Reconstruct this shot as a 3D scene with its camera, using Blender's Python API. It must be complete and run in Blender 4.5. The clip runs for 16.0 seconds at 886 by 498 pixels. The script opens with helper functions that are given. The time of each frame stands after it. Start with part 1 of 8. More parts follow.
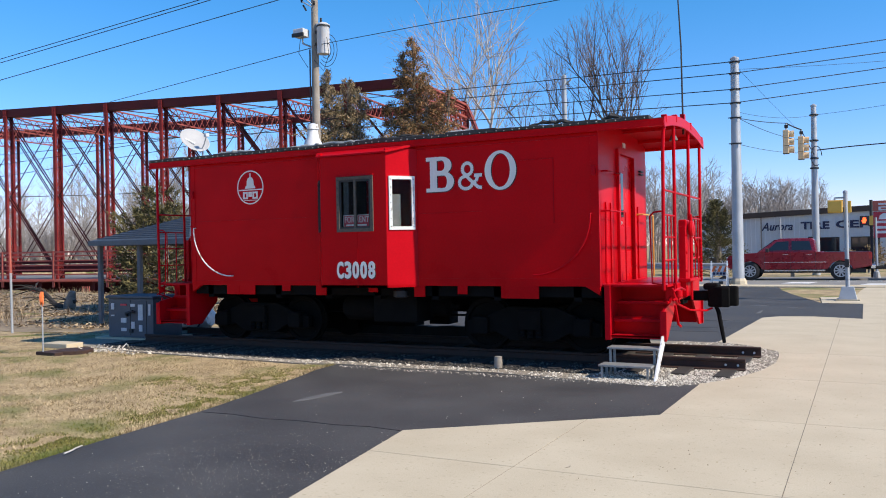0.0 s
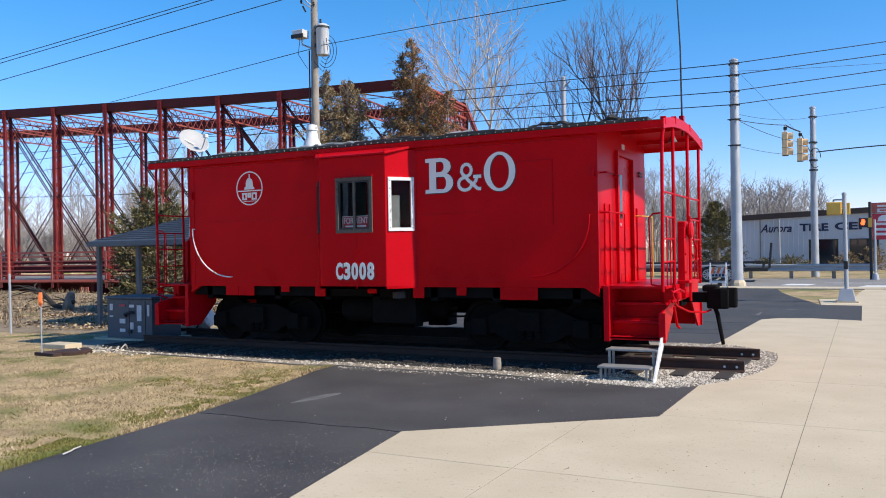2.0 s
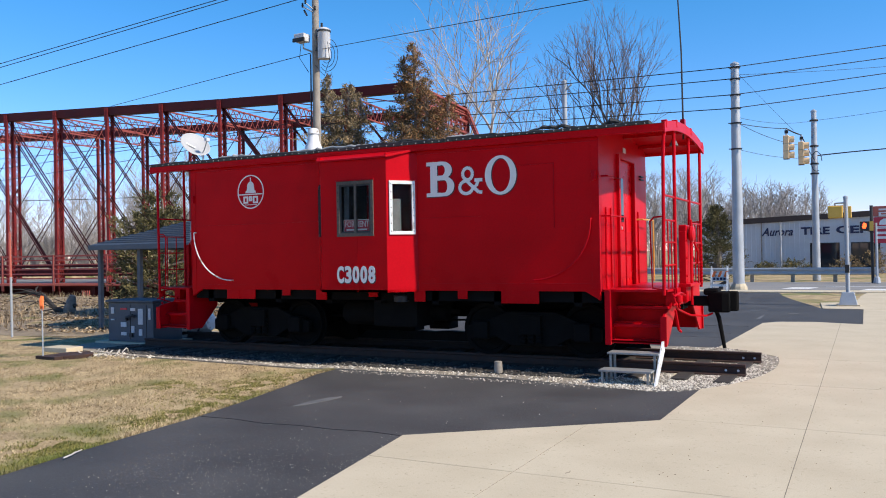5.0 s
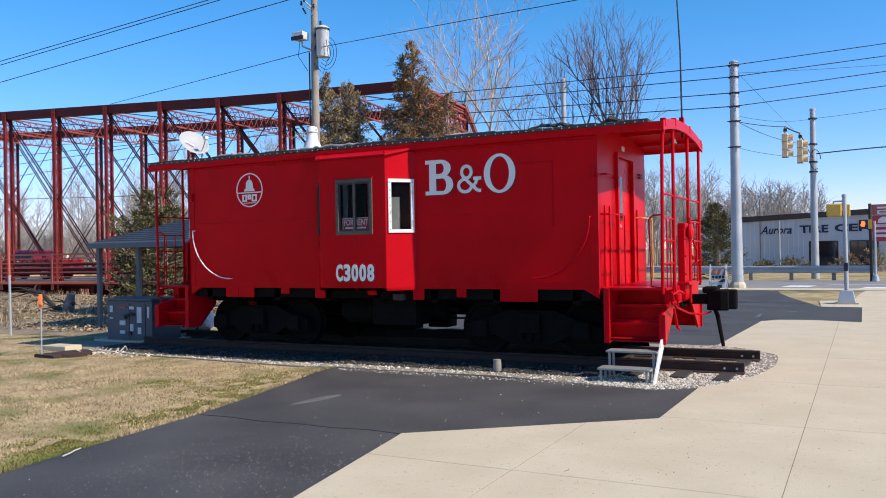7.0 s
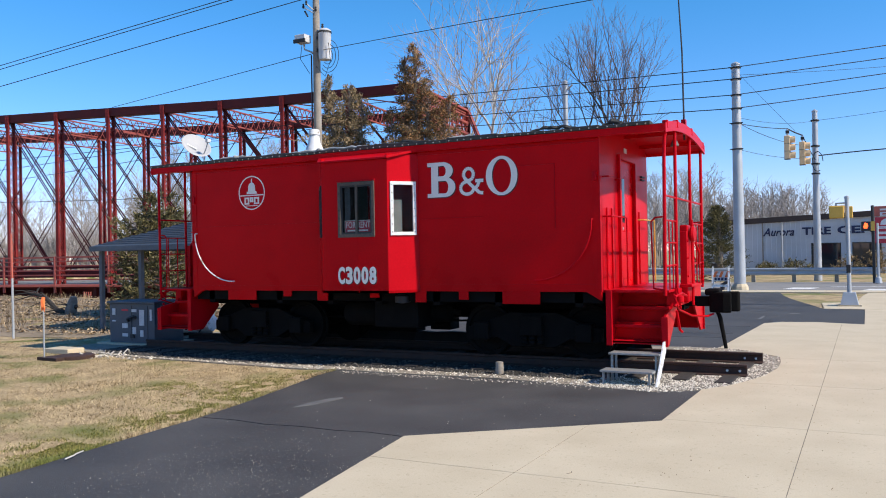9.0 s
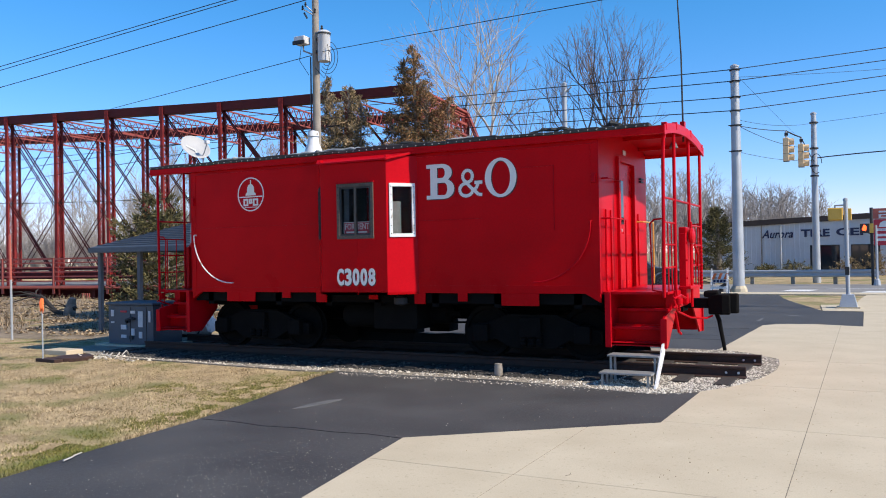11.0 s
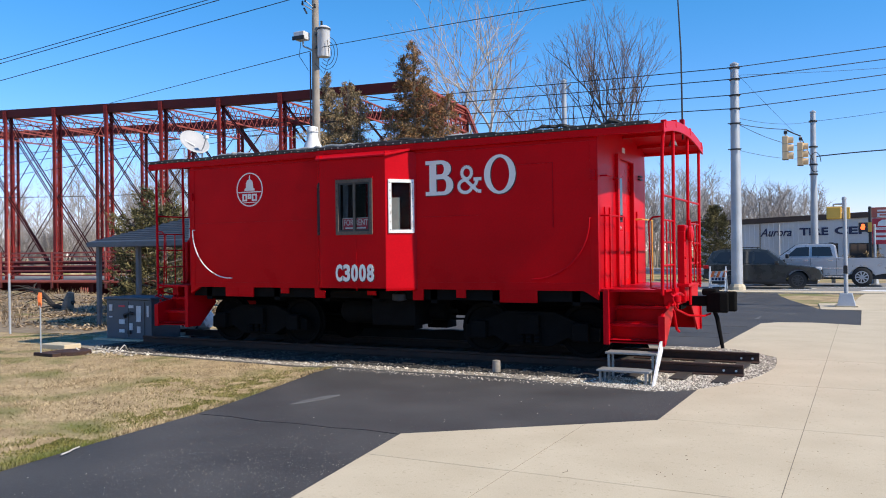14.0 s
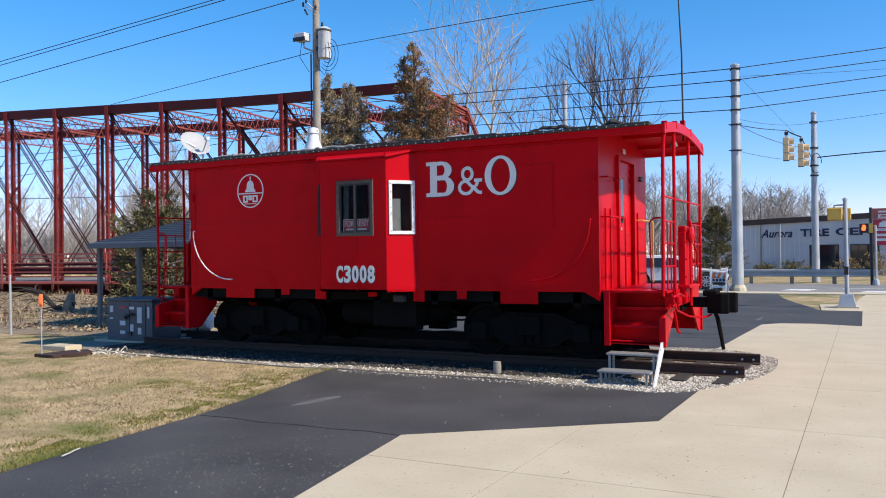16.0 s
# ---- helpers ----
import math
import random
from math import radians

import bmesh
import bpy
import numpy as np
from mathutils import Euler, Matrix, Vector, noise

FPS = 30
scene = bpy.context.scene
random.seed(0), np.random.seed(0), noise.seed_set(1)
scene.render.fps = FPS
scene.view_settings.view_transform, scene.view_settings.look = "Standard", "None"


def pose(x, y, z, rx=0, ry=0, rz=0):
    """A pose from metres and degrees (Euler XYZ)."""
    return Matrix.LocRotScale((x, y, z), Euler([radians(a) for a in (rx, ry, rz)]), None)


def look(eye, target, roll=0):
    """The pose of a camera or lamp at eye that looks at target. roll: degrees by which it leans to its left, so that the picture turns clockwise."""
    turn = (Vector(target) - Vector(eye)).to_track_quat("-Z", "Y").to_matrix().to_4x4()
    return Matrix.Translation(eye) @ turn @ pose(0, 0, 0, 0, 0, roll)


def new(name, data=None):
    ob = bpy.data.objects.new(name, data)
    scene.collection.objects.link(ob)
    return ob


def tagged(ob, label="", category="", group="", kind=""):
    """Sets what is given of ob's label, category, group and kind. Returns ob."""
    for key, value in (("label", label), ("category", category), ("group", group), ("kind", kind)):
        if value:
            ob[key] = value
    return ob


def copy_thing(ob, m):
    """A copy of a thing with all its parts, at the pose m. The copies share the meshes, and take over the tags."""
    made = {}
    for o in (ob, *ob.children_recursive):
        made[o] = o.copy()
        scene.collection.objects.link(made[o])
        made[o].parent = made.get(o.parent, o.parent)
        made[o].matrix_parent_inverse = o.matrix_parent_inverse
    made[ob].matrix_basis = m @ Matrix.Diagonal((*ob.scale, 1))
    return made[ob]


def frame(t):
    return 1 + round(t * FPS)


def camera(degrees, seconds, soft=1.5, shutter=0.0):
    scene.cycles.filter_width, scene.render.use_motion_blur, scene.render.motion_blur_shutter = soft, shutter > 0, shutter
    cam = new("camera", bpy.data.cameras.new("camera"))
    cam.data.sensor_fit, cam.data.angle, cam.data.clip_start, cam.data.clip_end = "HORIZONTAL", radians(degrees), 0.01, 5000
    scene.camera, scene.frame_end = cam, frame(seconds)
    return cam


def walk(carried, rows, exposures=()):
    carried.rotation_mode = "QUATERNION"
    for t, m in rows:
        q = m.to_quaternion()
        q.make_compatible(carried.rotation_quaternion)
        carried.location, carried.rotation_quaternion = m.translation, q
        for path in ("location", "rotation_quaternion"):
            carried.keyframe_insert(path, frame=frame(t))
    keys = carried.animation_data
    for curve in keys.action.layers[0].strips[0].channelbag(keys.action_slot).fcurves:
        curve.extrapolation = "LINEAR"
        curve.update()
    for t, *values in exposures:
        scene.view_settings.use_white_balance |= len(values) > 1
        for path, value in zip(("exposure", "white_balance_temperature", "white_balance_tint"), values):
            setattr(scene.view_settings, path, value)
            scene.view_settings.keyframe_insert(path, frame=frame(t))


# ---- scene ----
HFOV = 56.8
EYE = (7.421, -11.672, 1.838)
cam = camera(HFOV, 16.0, soft=1.0)


def aim(yaw, pitch, lean):
    """A pose at the eye: yaw from +y to +x, pitch up, lean clockwise, in degrees."""
    y, p = radians(yaw), radians(pitch)
    e = Vector(EYE)
    to = e + Vector((math.sin(y) * math.cos(p), math.cos(y) * math.cos(p), math.sin(p)))
    return look(e, to, ROLL_SIGN * lean)


ROLL_SIGN = 1
WALK = [
    (0.0, -27.265, 0.018, -1.077),
    (0.5, -27.216, 0.154, -1.091),
    (1.0, -27.378, -0.005, -1.143),
    (1.5, -27.303, -0.269, -1.163),
    (2.0, -27.199, 0.104, -0.980),
    (2.5, -27.250, 0.278, -0.929),
    (3.0, -27.133, 0.373, -0.895),
    (3.5, -27.130, 0.511, -0.916),
    (4.0, -27.285, 0.375, -0.925),
    (6.5, -27.228, 0.326, -1.039),
    (7.0, -27.199, 0.225, -0.989),
    (7.5, -27.150, 0.288, -1.011),
    (8.0, -27.147, 0.340, -1.034),
    (8.5, -27.207, 0.383, -1.007),
    (9.0, -27.347, 0.399, -1.064),
    (11.5, -27.258, 0.527, -0.993),
    (12.0, -27.253, 0.411, -0.947),
    (12.5, -27.216, 0.250, -0.824),
    (13.0, -27.231, 0.235, -0.821),
    (13.5, -27.262, 0.283, -0.685),
    (14.0, -27.186, 0.266, -0.676),
    (14.5, -27.286, 0.321, -0.621),
    (15.0, -27.248, 0.297, -0.611),
    (15.5, -27.233, 0.319, -0.646),
    (16.0, -27.234, 0.350, -0.698),
]
walk(cam, [(t, aim(a, b, c)) for t, a, b, c in WALK], exposures=[(0, 0.25, 6700, 10), (16, 0.25, 6700, 10)])

# ---- light ----
SUN_ELEV, SUN_WAY = 41.0, Vector((1.0, -0.03, 0)).normalized()
world = bpy.data.worlds.new("sky")
scene.world = world
world.use_nodes = True
wt = world.node_tree
sky = wt.nodes.new("ShaderNodeTexSky")
sky.sky_type, sky.sun_disc = "NISHITA", False
sky.sun_elevation = radians(SUN_ELEV)
sky.sun_rotation = math.atan2(SUN_WAY.x, SUN_WAY.y)
sky.air_density, sky.dust_density, sky.ozone_density, sky.altitude = 1.0, 0.0, 4.0, 150
deep = wt.nodes.new("ShaderNodeHueSaturation")
deep.inputs["Saturation"].default_value = 1.25
wt.links.new(sky.outputs[0], deep.inputs["Color"])
# hue of a clear spring sky: paler and more violet low down, azure above, neutral overhead
way = wt.nodes.new("ShaderNodeSeparateXYZ")
wt.links.new(wt.nodes.new("ShaderNodeTexCoord").outputs["Generated"], way.inputs[0])


def sky_step(lo, hi, below, above):
    r = wt.nodes.new("ShaderNodeMapRange")
    r.inputs["From Min"].default_value, r.inputs["From Max"].default_value = lo, hi
    wt.links.new(way.outputs["Z"], r.inputs["Value"])
    m = wt.nodes.new("ShaderNodeMix")
    m.data_type = "RGBA"
    wt.links.new(r.outputs[0], m.inputs["Factor"])
    for slot, c in (("A", below), ("B", above)):
        if isinstance(c, tuple):
            m.inputs[slot].default_value = (*c, 1)
        else:
            wt.links.new(c, m.inputs[slot])
    return m.outputs["Result"]


hue = sky_step(0.0, 0.28, (0.92, 0.79, 1.15), (0.62, 0.97, 1.10))
hue = sky_step(0.3, 1.0, hue, (0.96, 0.95, 0.97))
tint = wt.nodes.new("ShaderNodeMix")
tint.data_type, tint.blend_type = "RGBA", "MULTIPLY"
tint.inputs["Factor"].default_value = 1.0
wt.links.new(hue, tint.inputs["B"])
wt.links.new(deep.outputs[0], tint.inputs["A"])
wt.links.new(tint.outputs["Result"], wt.nodes["Background"].inputs[0])
wt.nodes["Background"].inputs[1].default_value = 0.15
lamp = bpy.data.lights.new("sun", "SUN")
lamp.energy, lamp.angle, lamp.color = 5.0, radians(0.53), (1.0, 0.915, 0.79)
sun = new("sun", lamp)
up = math.tan(radians(SUN_ELEV))
sun.matrix_world = look((SUN_WAY.x * 40, SUN_WAY.y * 40, up * 40), (0, 0, 0))


# ---- materials ----
def surface(name, dark, light, scale=8.0, rough=0.6, bump=0.15, metal=0.0, fine=60.0, world_space=False,
            spots=None, spot_scale=2.0, spot_from=0.58, spot_to=0.72, coat=0.0, island=0.0, spec=0.5):
    """A surface that varies at two scales between two colours, with fine relief; spots: a third colour in patches."""
    m = bpy.data.materials.new(name)
    m.use_nodes = True
    nt = m.node_tree
    n, l = nt.nodes, nt.links
    b = n["Principled BSDF"]
    if world_space:
        src = n.new("ShaderNodeNewGeometry").outputs["Position"]
    else:
        src = n.new("ShaderNodeTexCoord").outputs["Object"]
    big = n.new("ShaderNodeTexNoise")
    big.inputs["Scale"].default_value, big.inputs["Detail"].default_value = scale, 5.0
    small = n.new("ShaderNodeTexNoise")
    small.inputs["Scale"].default_value, small.inputs["Detail"].default_value = fine, 4.0
    l.new(src, big.inputs["Vector"])
    l.new(src, small.inputs["Vector"])
    mixv = n.new("ShaderNodeMath")
    mixv.operation = "MULTIPLY_ADD"
    mixv.inputs[1].default_value = 0.6
    l.new(big.outputs["Fac"], mixv.inputs[0])
    half = n.new("ShaderNodeMath")
    half.operation = "MULTIPLY"
    half.inputs[1].default_value = 0.4
    l.new(small.outputs["Fac"], half.inputs[0])
    l.new(half.outputs[0], mixv.inputs[2])
    fac = mixv.outputs[0]
    if island:
        geo = n.new("ShaderNodeNewGeometry")
        ma = n.new("ShaderNodeMath")
        ma.operation = "MULTIPLY_ADD"
        ma.inputs[1].default_value, ma.inputs[2].default_value = island, -island / 2
        l.new(geo.outputs["Random Per Island"], ma.inputs[0])
        ad = n.new("ShaderNodeMath")
        l.new(ma.outputs[0], ad.inputs[0])
        l.new(fac, ad.inputs[1])
        fac = ad.outputs[0]
    ramp = n.new("ShaderNodeMapRange")
    ramp.inputs["From Min"].default_value, ramp.inputs["From Max"].default_value = 0.3, 0.7
    l.new(fac, ramp.inputs["Value"])
    mix = n.new("ShaderNodeMix")
    mix.data_type = "RGBA"
    mix.inputs["A"].default_value, mix.inputs["B"].default_value = (*dark, 1), (*light, 1)
    l.new(ramp.outputs[0], mix.inputs["Factor"])
    col = mix.outputs["Result"]
    if spots:
        sn = n.new("ShaderNodeTexNoise")
        sn.inputs["Scale"].default_value, sn.inputs["Detail"].default_value = spot_scale, 6.0
        l.new(src, sn.inputs["Vector"])
        sr = n.new("ShaderNodeMapRange")
        sr.inputs["From Min"].default_value, sr.inputs["From Max"].default_value = spot_from, spot_to
        l.new(sn.outputs["Fac"], sr.inputs["Value"])
        m2 = n.new("ShaderNodeMix")
        m2.data_type = "RGBA"
        m2.inputs["B"].default_value = (*spots, 1)
        l.new(col, m2.inputs["A"])
        l.new(sr.outputs[0], m2.inputs["Factor"])
        col = m2.outputs["Result"]
    l.new(col, b.inputs["Base Color"])
    rr = n.new("ShaderNodeMapRange")
    rr.inputs["To Min"].default_value, rr.inputs["To Max"].default_value = max(0.02, rough - 0.1), min(1, rough + 0.1)
    l.new(big.outputs["Fac"], rr.inputs["Value"])
    l.new(rr.outputs[0], b.inputs["Roughness"])
    b.inputs["Metallic"].default_value = metal
    b.inputs["Specular IOR Level"].default_value = spec
    b.inputs["Coat Weight"].default_value = coat
    b.inputs["Coat Roughness"].default_value = 0.08
    if bump:
        bp = n.new("ShaderNodeBump")
        bp.inputs["Strength"].default_value, bp.inputs["Distance"].default_value = bump, 0.01
        l.new(small.outputs["Fac"], bp.inputs["Height"])
        l.new(bp.outputs[0], b.inputs["Normal"])
    return m


def glass(name, tint=(0.02, 0.025, 0.03), rough=0.03):
    m = bpy.data.materials.new(name)
    m.use_nodes = True
    b = m.node_tree.nodes["Principled BSDF"]
    b.inputs["Base Color"].default_value = (*tint, 1)
    b.inputs["Roughness"].default_value = rough
    b.inputs["Specular IOR Level"].default_value = 0.6
    return m


def clear_glass(name):
    m = bpy.data.materials.new(name)
    m.use_nodes = True
    nt = m.node_tree
    b = nt.nodes["Principled BSDF"]
    b.inputs["Base Color"].default_value = (0.75, 0.8, 0.8, 1)
    b.inputs["Roughness"].default_value = 0.03
    b.inputs["Transmission Weight"].default_value = 1.0
    b.inputs["IOR"].default_value = 1.1
    return m


def glow(name, color, strength):
    m = bpy.data.materials.new(name)
    m.use_nodes = True
    b = m.node_tree.nodes["Principled BSDF"]
    b.inputs["Base Color"].default_value = (*color, 1)
    b.inputs["Emission Color"].default_value = (*color, 1)
    b.inputs["Emission Strength"].default_value = strength
    return m


# spots paint in the patchy reflections on the shaded red sides
M_RED = surface("caboose red enamel", (0.50, 0.003, 0.006), (0.68, 0.004, 0.009), 1.1, 0.30, 0.06, fine=35, spots=(0.42, 0.003, 0.006), spot_scale=0.6, spec=0.05)
# same red again, its tone set apart for the sunlit parts
M_REDBRIGHT = surface("red enamel, sunlit tone", (0.44, 0.003, 0.009), (0.56, 0.004, 0.012), 2.0, 0.36, 0.06, fine=30, spec=0.06)
M_WHITE = surface("white lettering paint", (0.80, 0.74, 0.67), (0.90, 0.84, 0.77), 3, 0.5, 0.05, fine=40)
M_NAVY = surface("dark blue paint", (0.012, 0.016, 0.06), (0.02, 0.03, 0.09), 4, 0.5, 0.05)
M_OUTLINE = surface("near-black blue outline paint", (0.03, 0.008, 0.015), (0.04, 0.012, 0.02), 4, 0.5, 0.0)
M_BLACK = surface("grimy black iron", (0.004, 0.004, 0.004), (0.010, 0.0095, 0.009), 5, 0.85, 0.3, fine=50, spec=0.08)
M_TAR = surface("dark roofing felt", (0.018, 0.018, 0.019), (0.07, 0.068, 0.064), 9, 0.9, 0.5, fine=70)
M_LEAD = surface("pale roofing edge", (0.25, 0.25, 0.24), (0.5, 0.5, 0.48), 14, 0.8, 0.4)
M_ALU = surface("weathered aluminium frame", (0.30, 0.29, 0.27), (0.55, 0.53, 0.49), 25, 0.5, 0.2, metal=0.3, spots=(0.16, 0.11, 0.08), spot_scale=14)
M_OLDFRAME = surface("rust-stained old frame", (0.05, 0.038, 0.03), (0.15, 0.12, 0.095), 22, 0.7, 0.3, spots=(0.10, 0.05, 0.03), spot_scale=12)
M_WINGLASS = glass("dark window glass")
M_CLEAR = clear_glass("clear window glass")
M_INSIDE = surface("dim interior panelling", (0.05, 0.045, 0.04), (0.10, 0.09, 0.08), 3, 0.8, 0.1)
M_CURTAIN = surface("grey curtain cloth", (0.09, 0.095, 0.10), (0.16, 0.165, 0.17), 6, 0.9, 0.2)
M_RAIL = surface("rusty rail steel", (0.024, 0.011, 0.008), (0.06, 0.028, 0.019), 9, 0.8, 0.3, fine=60)
M_TIE = surface("old creosoted timber", (0.015, 0.012, 0.010), (0.05, 0.042, 0.036), 7, 0.9, 0.5, fine=40)
M_STEP = surface("grey galvanised tread", (0.24, 0.24, 0.23), (0.36, 0.36, 0.35), 15, 0.55, 0.2, metal=0.4)
M_WHITEPAINT = surface("chipped white paint", (0.62, 0.62, 0.62), (0.8, 0.8, 0.79), 6, 0.55, 0.1, spots=(0.30, 0.25, 0.20), spot_scale=9, spot_from=0.55, spot_to=0.68)
M_GRASS = surface("dormant lawn", (0.17, 0.115, 0.055), (0.54, 0.41, 0.225), 2.6, 0.95, 0.6, fine=28, world_space=True, spots=(0.15, 0.155, 0.04), spot_scale=0.6, spot_from=0.50, spot_to=0.64)
M_BLADE = surface("dry grass blades", (0.17, 0.115, 0.05), (0.66, 0.51, 0.30), 1.6, 0.9, 0.0, fine=9, world_space=True, spots=(0.15, 0.165, 0.035), spot_scale=0.6, spot_from=0.50, spot_to=0.62, island=1.0)
M_ASPHALT = surface("sealed black asphalt", (0.030, 0.029, 0.029), (0.083, 0.080, 0.078), 0.8, 0.72, 0.6, fine=130, world_space=True, spots=(0.11, 0.11, 0.11), spot_scale=48, spot_from=0.60, spot_to=0.70, spec=0.4)
M_PATCH = surface("grey asphalt repair", (0.085, 0.085, 0.085), (0.15, 0.15, 0.148), 3, 0.85, 0.4, fine=90, world_space=True)
M_CONC = surface("pale concrete", (0.46, 0.385, 0.265), (0.57, 0.49, 0.355), 1.3, 0.85, 0.25, fine=70, world_space=True, spots=(0.37, 0.305, 0.21), spot_scale=28, spot_from=0.6, spot_to=0.78)
M_JOINT = surface("dark joint filler", (0.12, 0.10, 0.08), (0.26, 0.22, 0.17), 9, 0.9, 0.3, world_space=True)
# ballast and stones darkened to paint in the shade under the car
M_BALLAST = surface("shade-painted ballast", (0.010, 0.009, 0.008), (0.035, 0.031, 0.027), 9, 0.95, 0.9, fine=45, world_space=True)
M_DARKSTONE = surface("shade-painted ballast stone", (0.010, 0.009, 0.008), (0.115, 0.105, 0.090), 4, 0.9, 0.2, island=0.9)
M_GRAVEL = surface("crushed limestone bed", (0.17, 0.145, 0.11), (0.36, 0.315, 0.245), 14, 0.95, 0.9, fine=55, world_space=True)
M_STONE = surface("limestone gravel", (0.18, 0.155, 0.125), (0.66, 0.60, 0.50), 4, 0.9, 0.2, island=0.9)
M_ROAD = surface("worn road asphalt", (0.17, 0.165, 0.16), (0.25, 0.245, 0.235), 0.5, 0.9, 0.3, fine=40, world_space=True)
M_ROADPAINT = surface("road marking paint", (0.6, 0.6, 0.58), (0.75, 0.75, 0.73), 5, 0.7, 0.2, world_space=True)
M_LITTER = surface("dead leaves", (0.10, 0.065, 0.035), (0.42, 0.31, 0.19), 3, 0.95, 0.0, fine=12, world_space=True, island=0.9)
M_EARTH = surface("leaf-strewn earth bank", (0.13, 0.095, 0.058), (0.33, 0.26, 0.175), 1.6, 0.95, 0.7, fine=14, world_space=True)
# one bridge red split into shaded, mid and sunlit tones by member
M_TRUSS = surface("bridge red, shaded tone", (0.040, 0.006, 0.008), (0.08, 0.012, 0.013), 1.2, 0.6, 0.15, fine=14, spec=0.2)
M_POST = surface("bridge red, mid-lit tone", (0.13, 0.013, 0.013), (0.27, 0.030, 0.027), 1.2, 0.6, 0.15, fine=14, spec=0.2)
M_TRUSSLIT = surface("bridge red, sunlit tone", (0.26, 0.05, 0.04), (0.36, 0.085, 0.065), 1.5, 0.6, 0.15, fine=14)
M_GALV = surface("galvanised steel", (0.34, 0.36, 0.38), (0.48, 0.50, 0.52), 2, 0.5, 0.05, metal=0.35, fine=30)
M_POLEGREY = surface("weathered wood pole", (0.20, 0.17, 0.14), (0.36, 0.32, 0.27), 3, 0.9, 0.4, fine=25)
M_WIRE = surface("black wire", (0.012, 0.012, 0.013), (0.02, 0.02, 0.022), 2, 0.7, 0.0)
M_TANK = surface("grey transformer enamel", (0.52, 0.53, 0.54), (0.64, 0.65, 0.66), 3, 0.4, 0.05)
M_DISH = surface("weathered off-white dish enamel", (0.36, 0.36, 0.36), (0.44, 0.44, 0.44), 5, 0.6, 0.05)
M_PALEYELLOW = surface("pale yellow enamel", (0.74, 0.50, 0.26), (0.84, 0.62, 0.38), 6, 0.5, 0.05)
M_CLOVER = surface("low green clover", (0.09, 0.095, 0.018), (0.27, 0.24, 0.06), 2, 0.9, 0.0, fine=10, world_space=True, island=0.7)
M_YELLOW = surface("signal yellow enamel", (0.64, 0.36, 0.05), (0.74, 0.45, 0.08), 6, 0.45, 0.05)
M_SIDING = surface("white ribbed steel siding", (0.52, 0.54, 0.56), (0.62, 0.64, 0.66), 0.5, 0.5, 0.08, fine=10, world_space=True)
M_ROOFBROWN = surface("dark brown fascia", (0.035, 0.022, 0.018), (0.06, 0.04, 0.033), 2, 0.6, 0.1)
M_SHED = surface("blue-grey ribbed roof steel", (0.055, 0.07, 0.09), (0.10, 0.12, 0.15), 3, 0.45, 0.1, metal=0.3)
M_SHEDPOST = surface("slate grey post paint", (0.075, 0.085, 0.10), (0.12, 0.13, 0.15), 4, 0.6, 0.1)
M_CABINET = surface("blue-grey cabinet enamel", (0.045, 0.062, 0.082), (0.065, 0.085, 0.11), 3, 0.5, 0.06)
M_LABEL = surface("pale label", (0.5, 0.5, 0.5), (0.68, 0.68, 0.68), 9, 0.6, 0.0)
M_ORANGE = surface("orange tape", (0.75, 0.14, 0.03), (0.9, 0.22, 0.06), 12, 0.6, 0.1)
M_BARK = surface("grey-brown bark", (0.13, 0.10, 0.08), (0.28, 0.235, 0.19), 5, 0.9, 0.4, fine=20)
M_PALEBARK = surface("pale bark", (0.36, 0.33, 0.29), (0.62, 0.59, 0.54), 3, 0.85, 0.3, fine=14)
M_TWIG = surface("bare grey twigs", (0.23, 0.20, 0.18), (0.41, 0.37, 0.34), 0.6, 0.9, 0.0, fine=5, world_space=True)
M_PALETWIG = surface("pale pinkish twigs", (0.27, 0.23, 0.22), (0.46, 0.41, 0.39), 0.6, 0.9, 0.0, fine=5, world_space=True)
M_DARKBARK = surface("dark grey bark", (0.05, 0.042, 0.038), (0.12, 0.10, 0.09), 5, 0.9, 0.3, fine=20)
M_DARKTWIG = surface("dark reddish twigs", (0.09, 0.065, 0.06), (0.22, 0.165, 0.15), 0.6, 0.9, 0.0, fine=5, world_space=True)
M_CEDAR = surface("browning cedar foliage", (0.07, 0.060, 0.022), (0.40, 0.20, 0.08), 0.75, 0.85, 0.0, fine=5, world_space=True, island=0.7)
M_CEDARGREY = surface("grey-brown cedar foliage", (0.10, 0.082, 0.035), (0.44, 0.31, 0.17), 0.8, 0.85, 0.0, fine=5, world_space=True, island=0.7)
M_GREEN = surface("dark evergreen foliage", (0.040, 0.040, 0.013), (0.21, 0.175, 0.07), 0.9, 0.85, 0.0, fine=6, world_space=True, island=0.6)
M_REDCAR = surface("metallic red car paint", (0.24, 0.008, 0.016), (0.30, 0.012, 0.022), 3, 0.28, 0.0, metal=0.3, coat=0.6)
M_DARKCAR = surface("dark green-grey car paint", (0.036, 0.039, 0.035), (0.050, 0.053, 0.048), 3, 0.28, 0.0, metal=0.3, coat=0.6)
M_SILVERCAR = surface("silver car paint", (0.40, 0.41, 0.43), (0.48, 0.49, 0.51), 3, 0.3, 0.0, metal=0.4, coat=0.5)
M_BLUECAR = surface("dark blue car paint", (0.01, 0.02, 0.09), (0.016, 0.03, 0.12), 3, 0.3, 0.0, metal=0.2, coat=0.5)
M_WHITECAR = surface("white car paint", (0.66, 0.66, 0.66), (0.74, 0.74, 0.74), 3, 0.3, 0.0, coat=0.5)
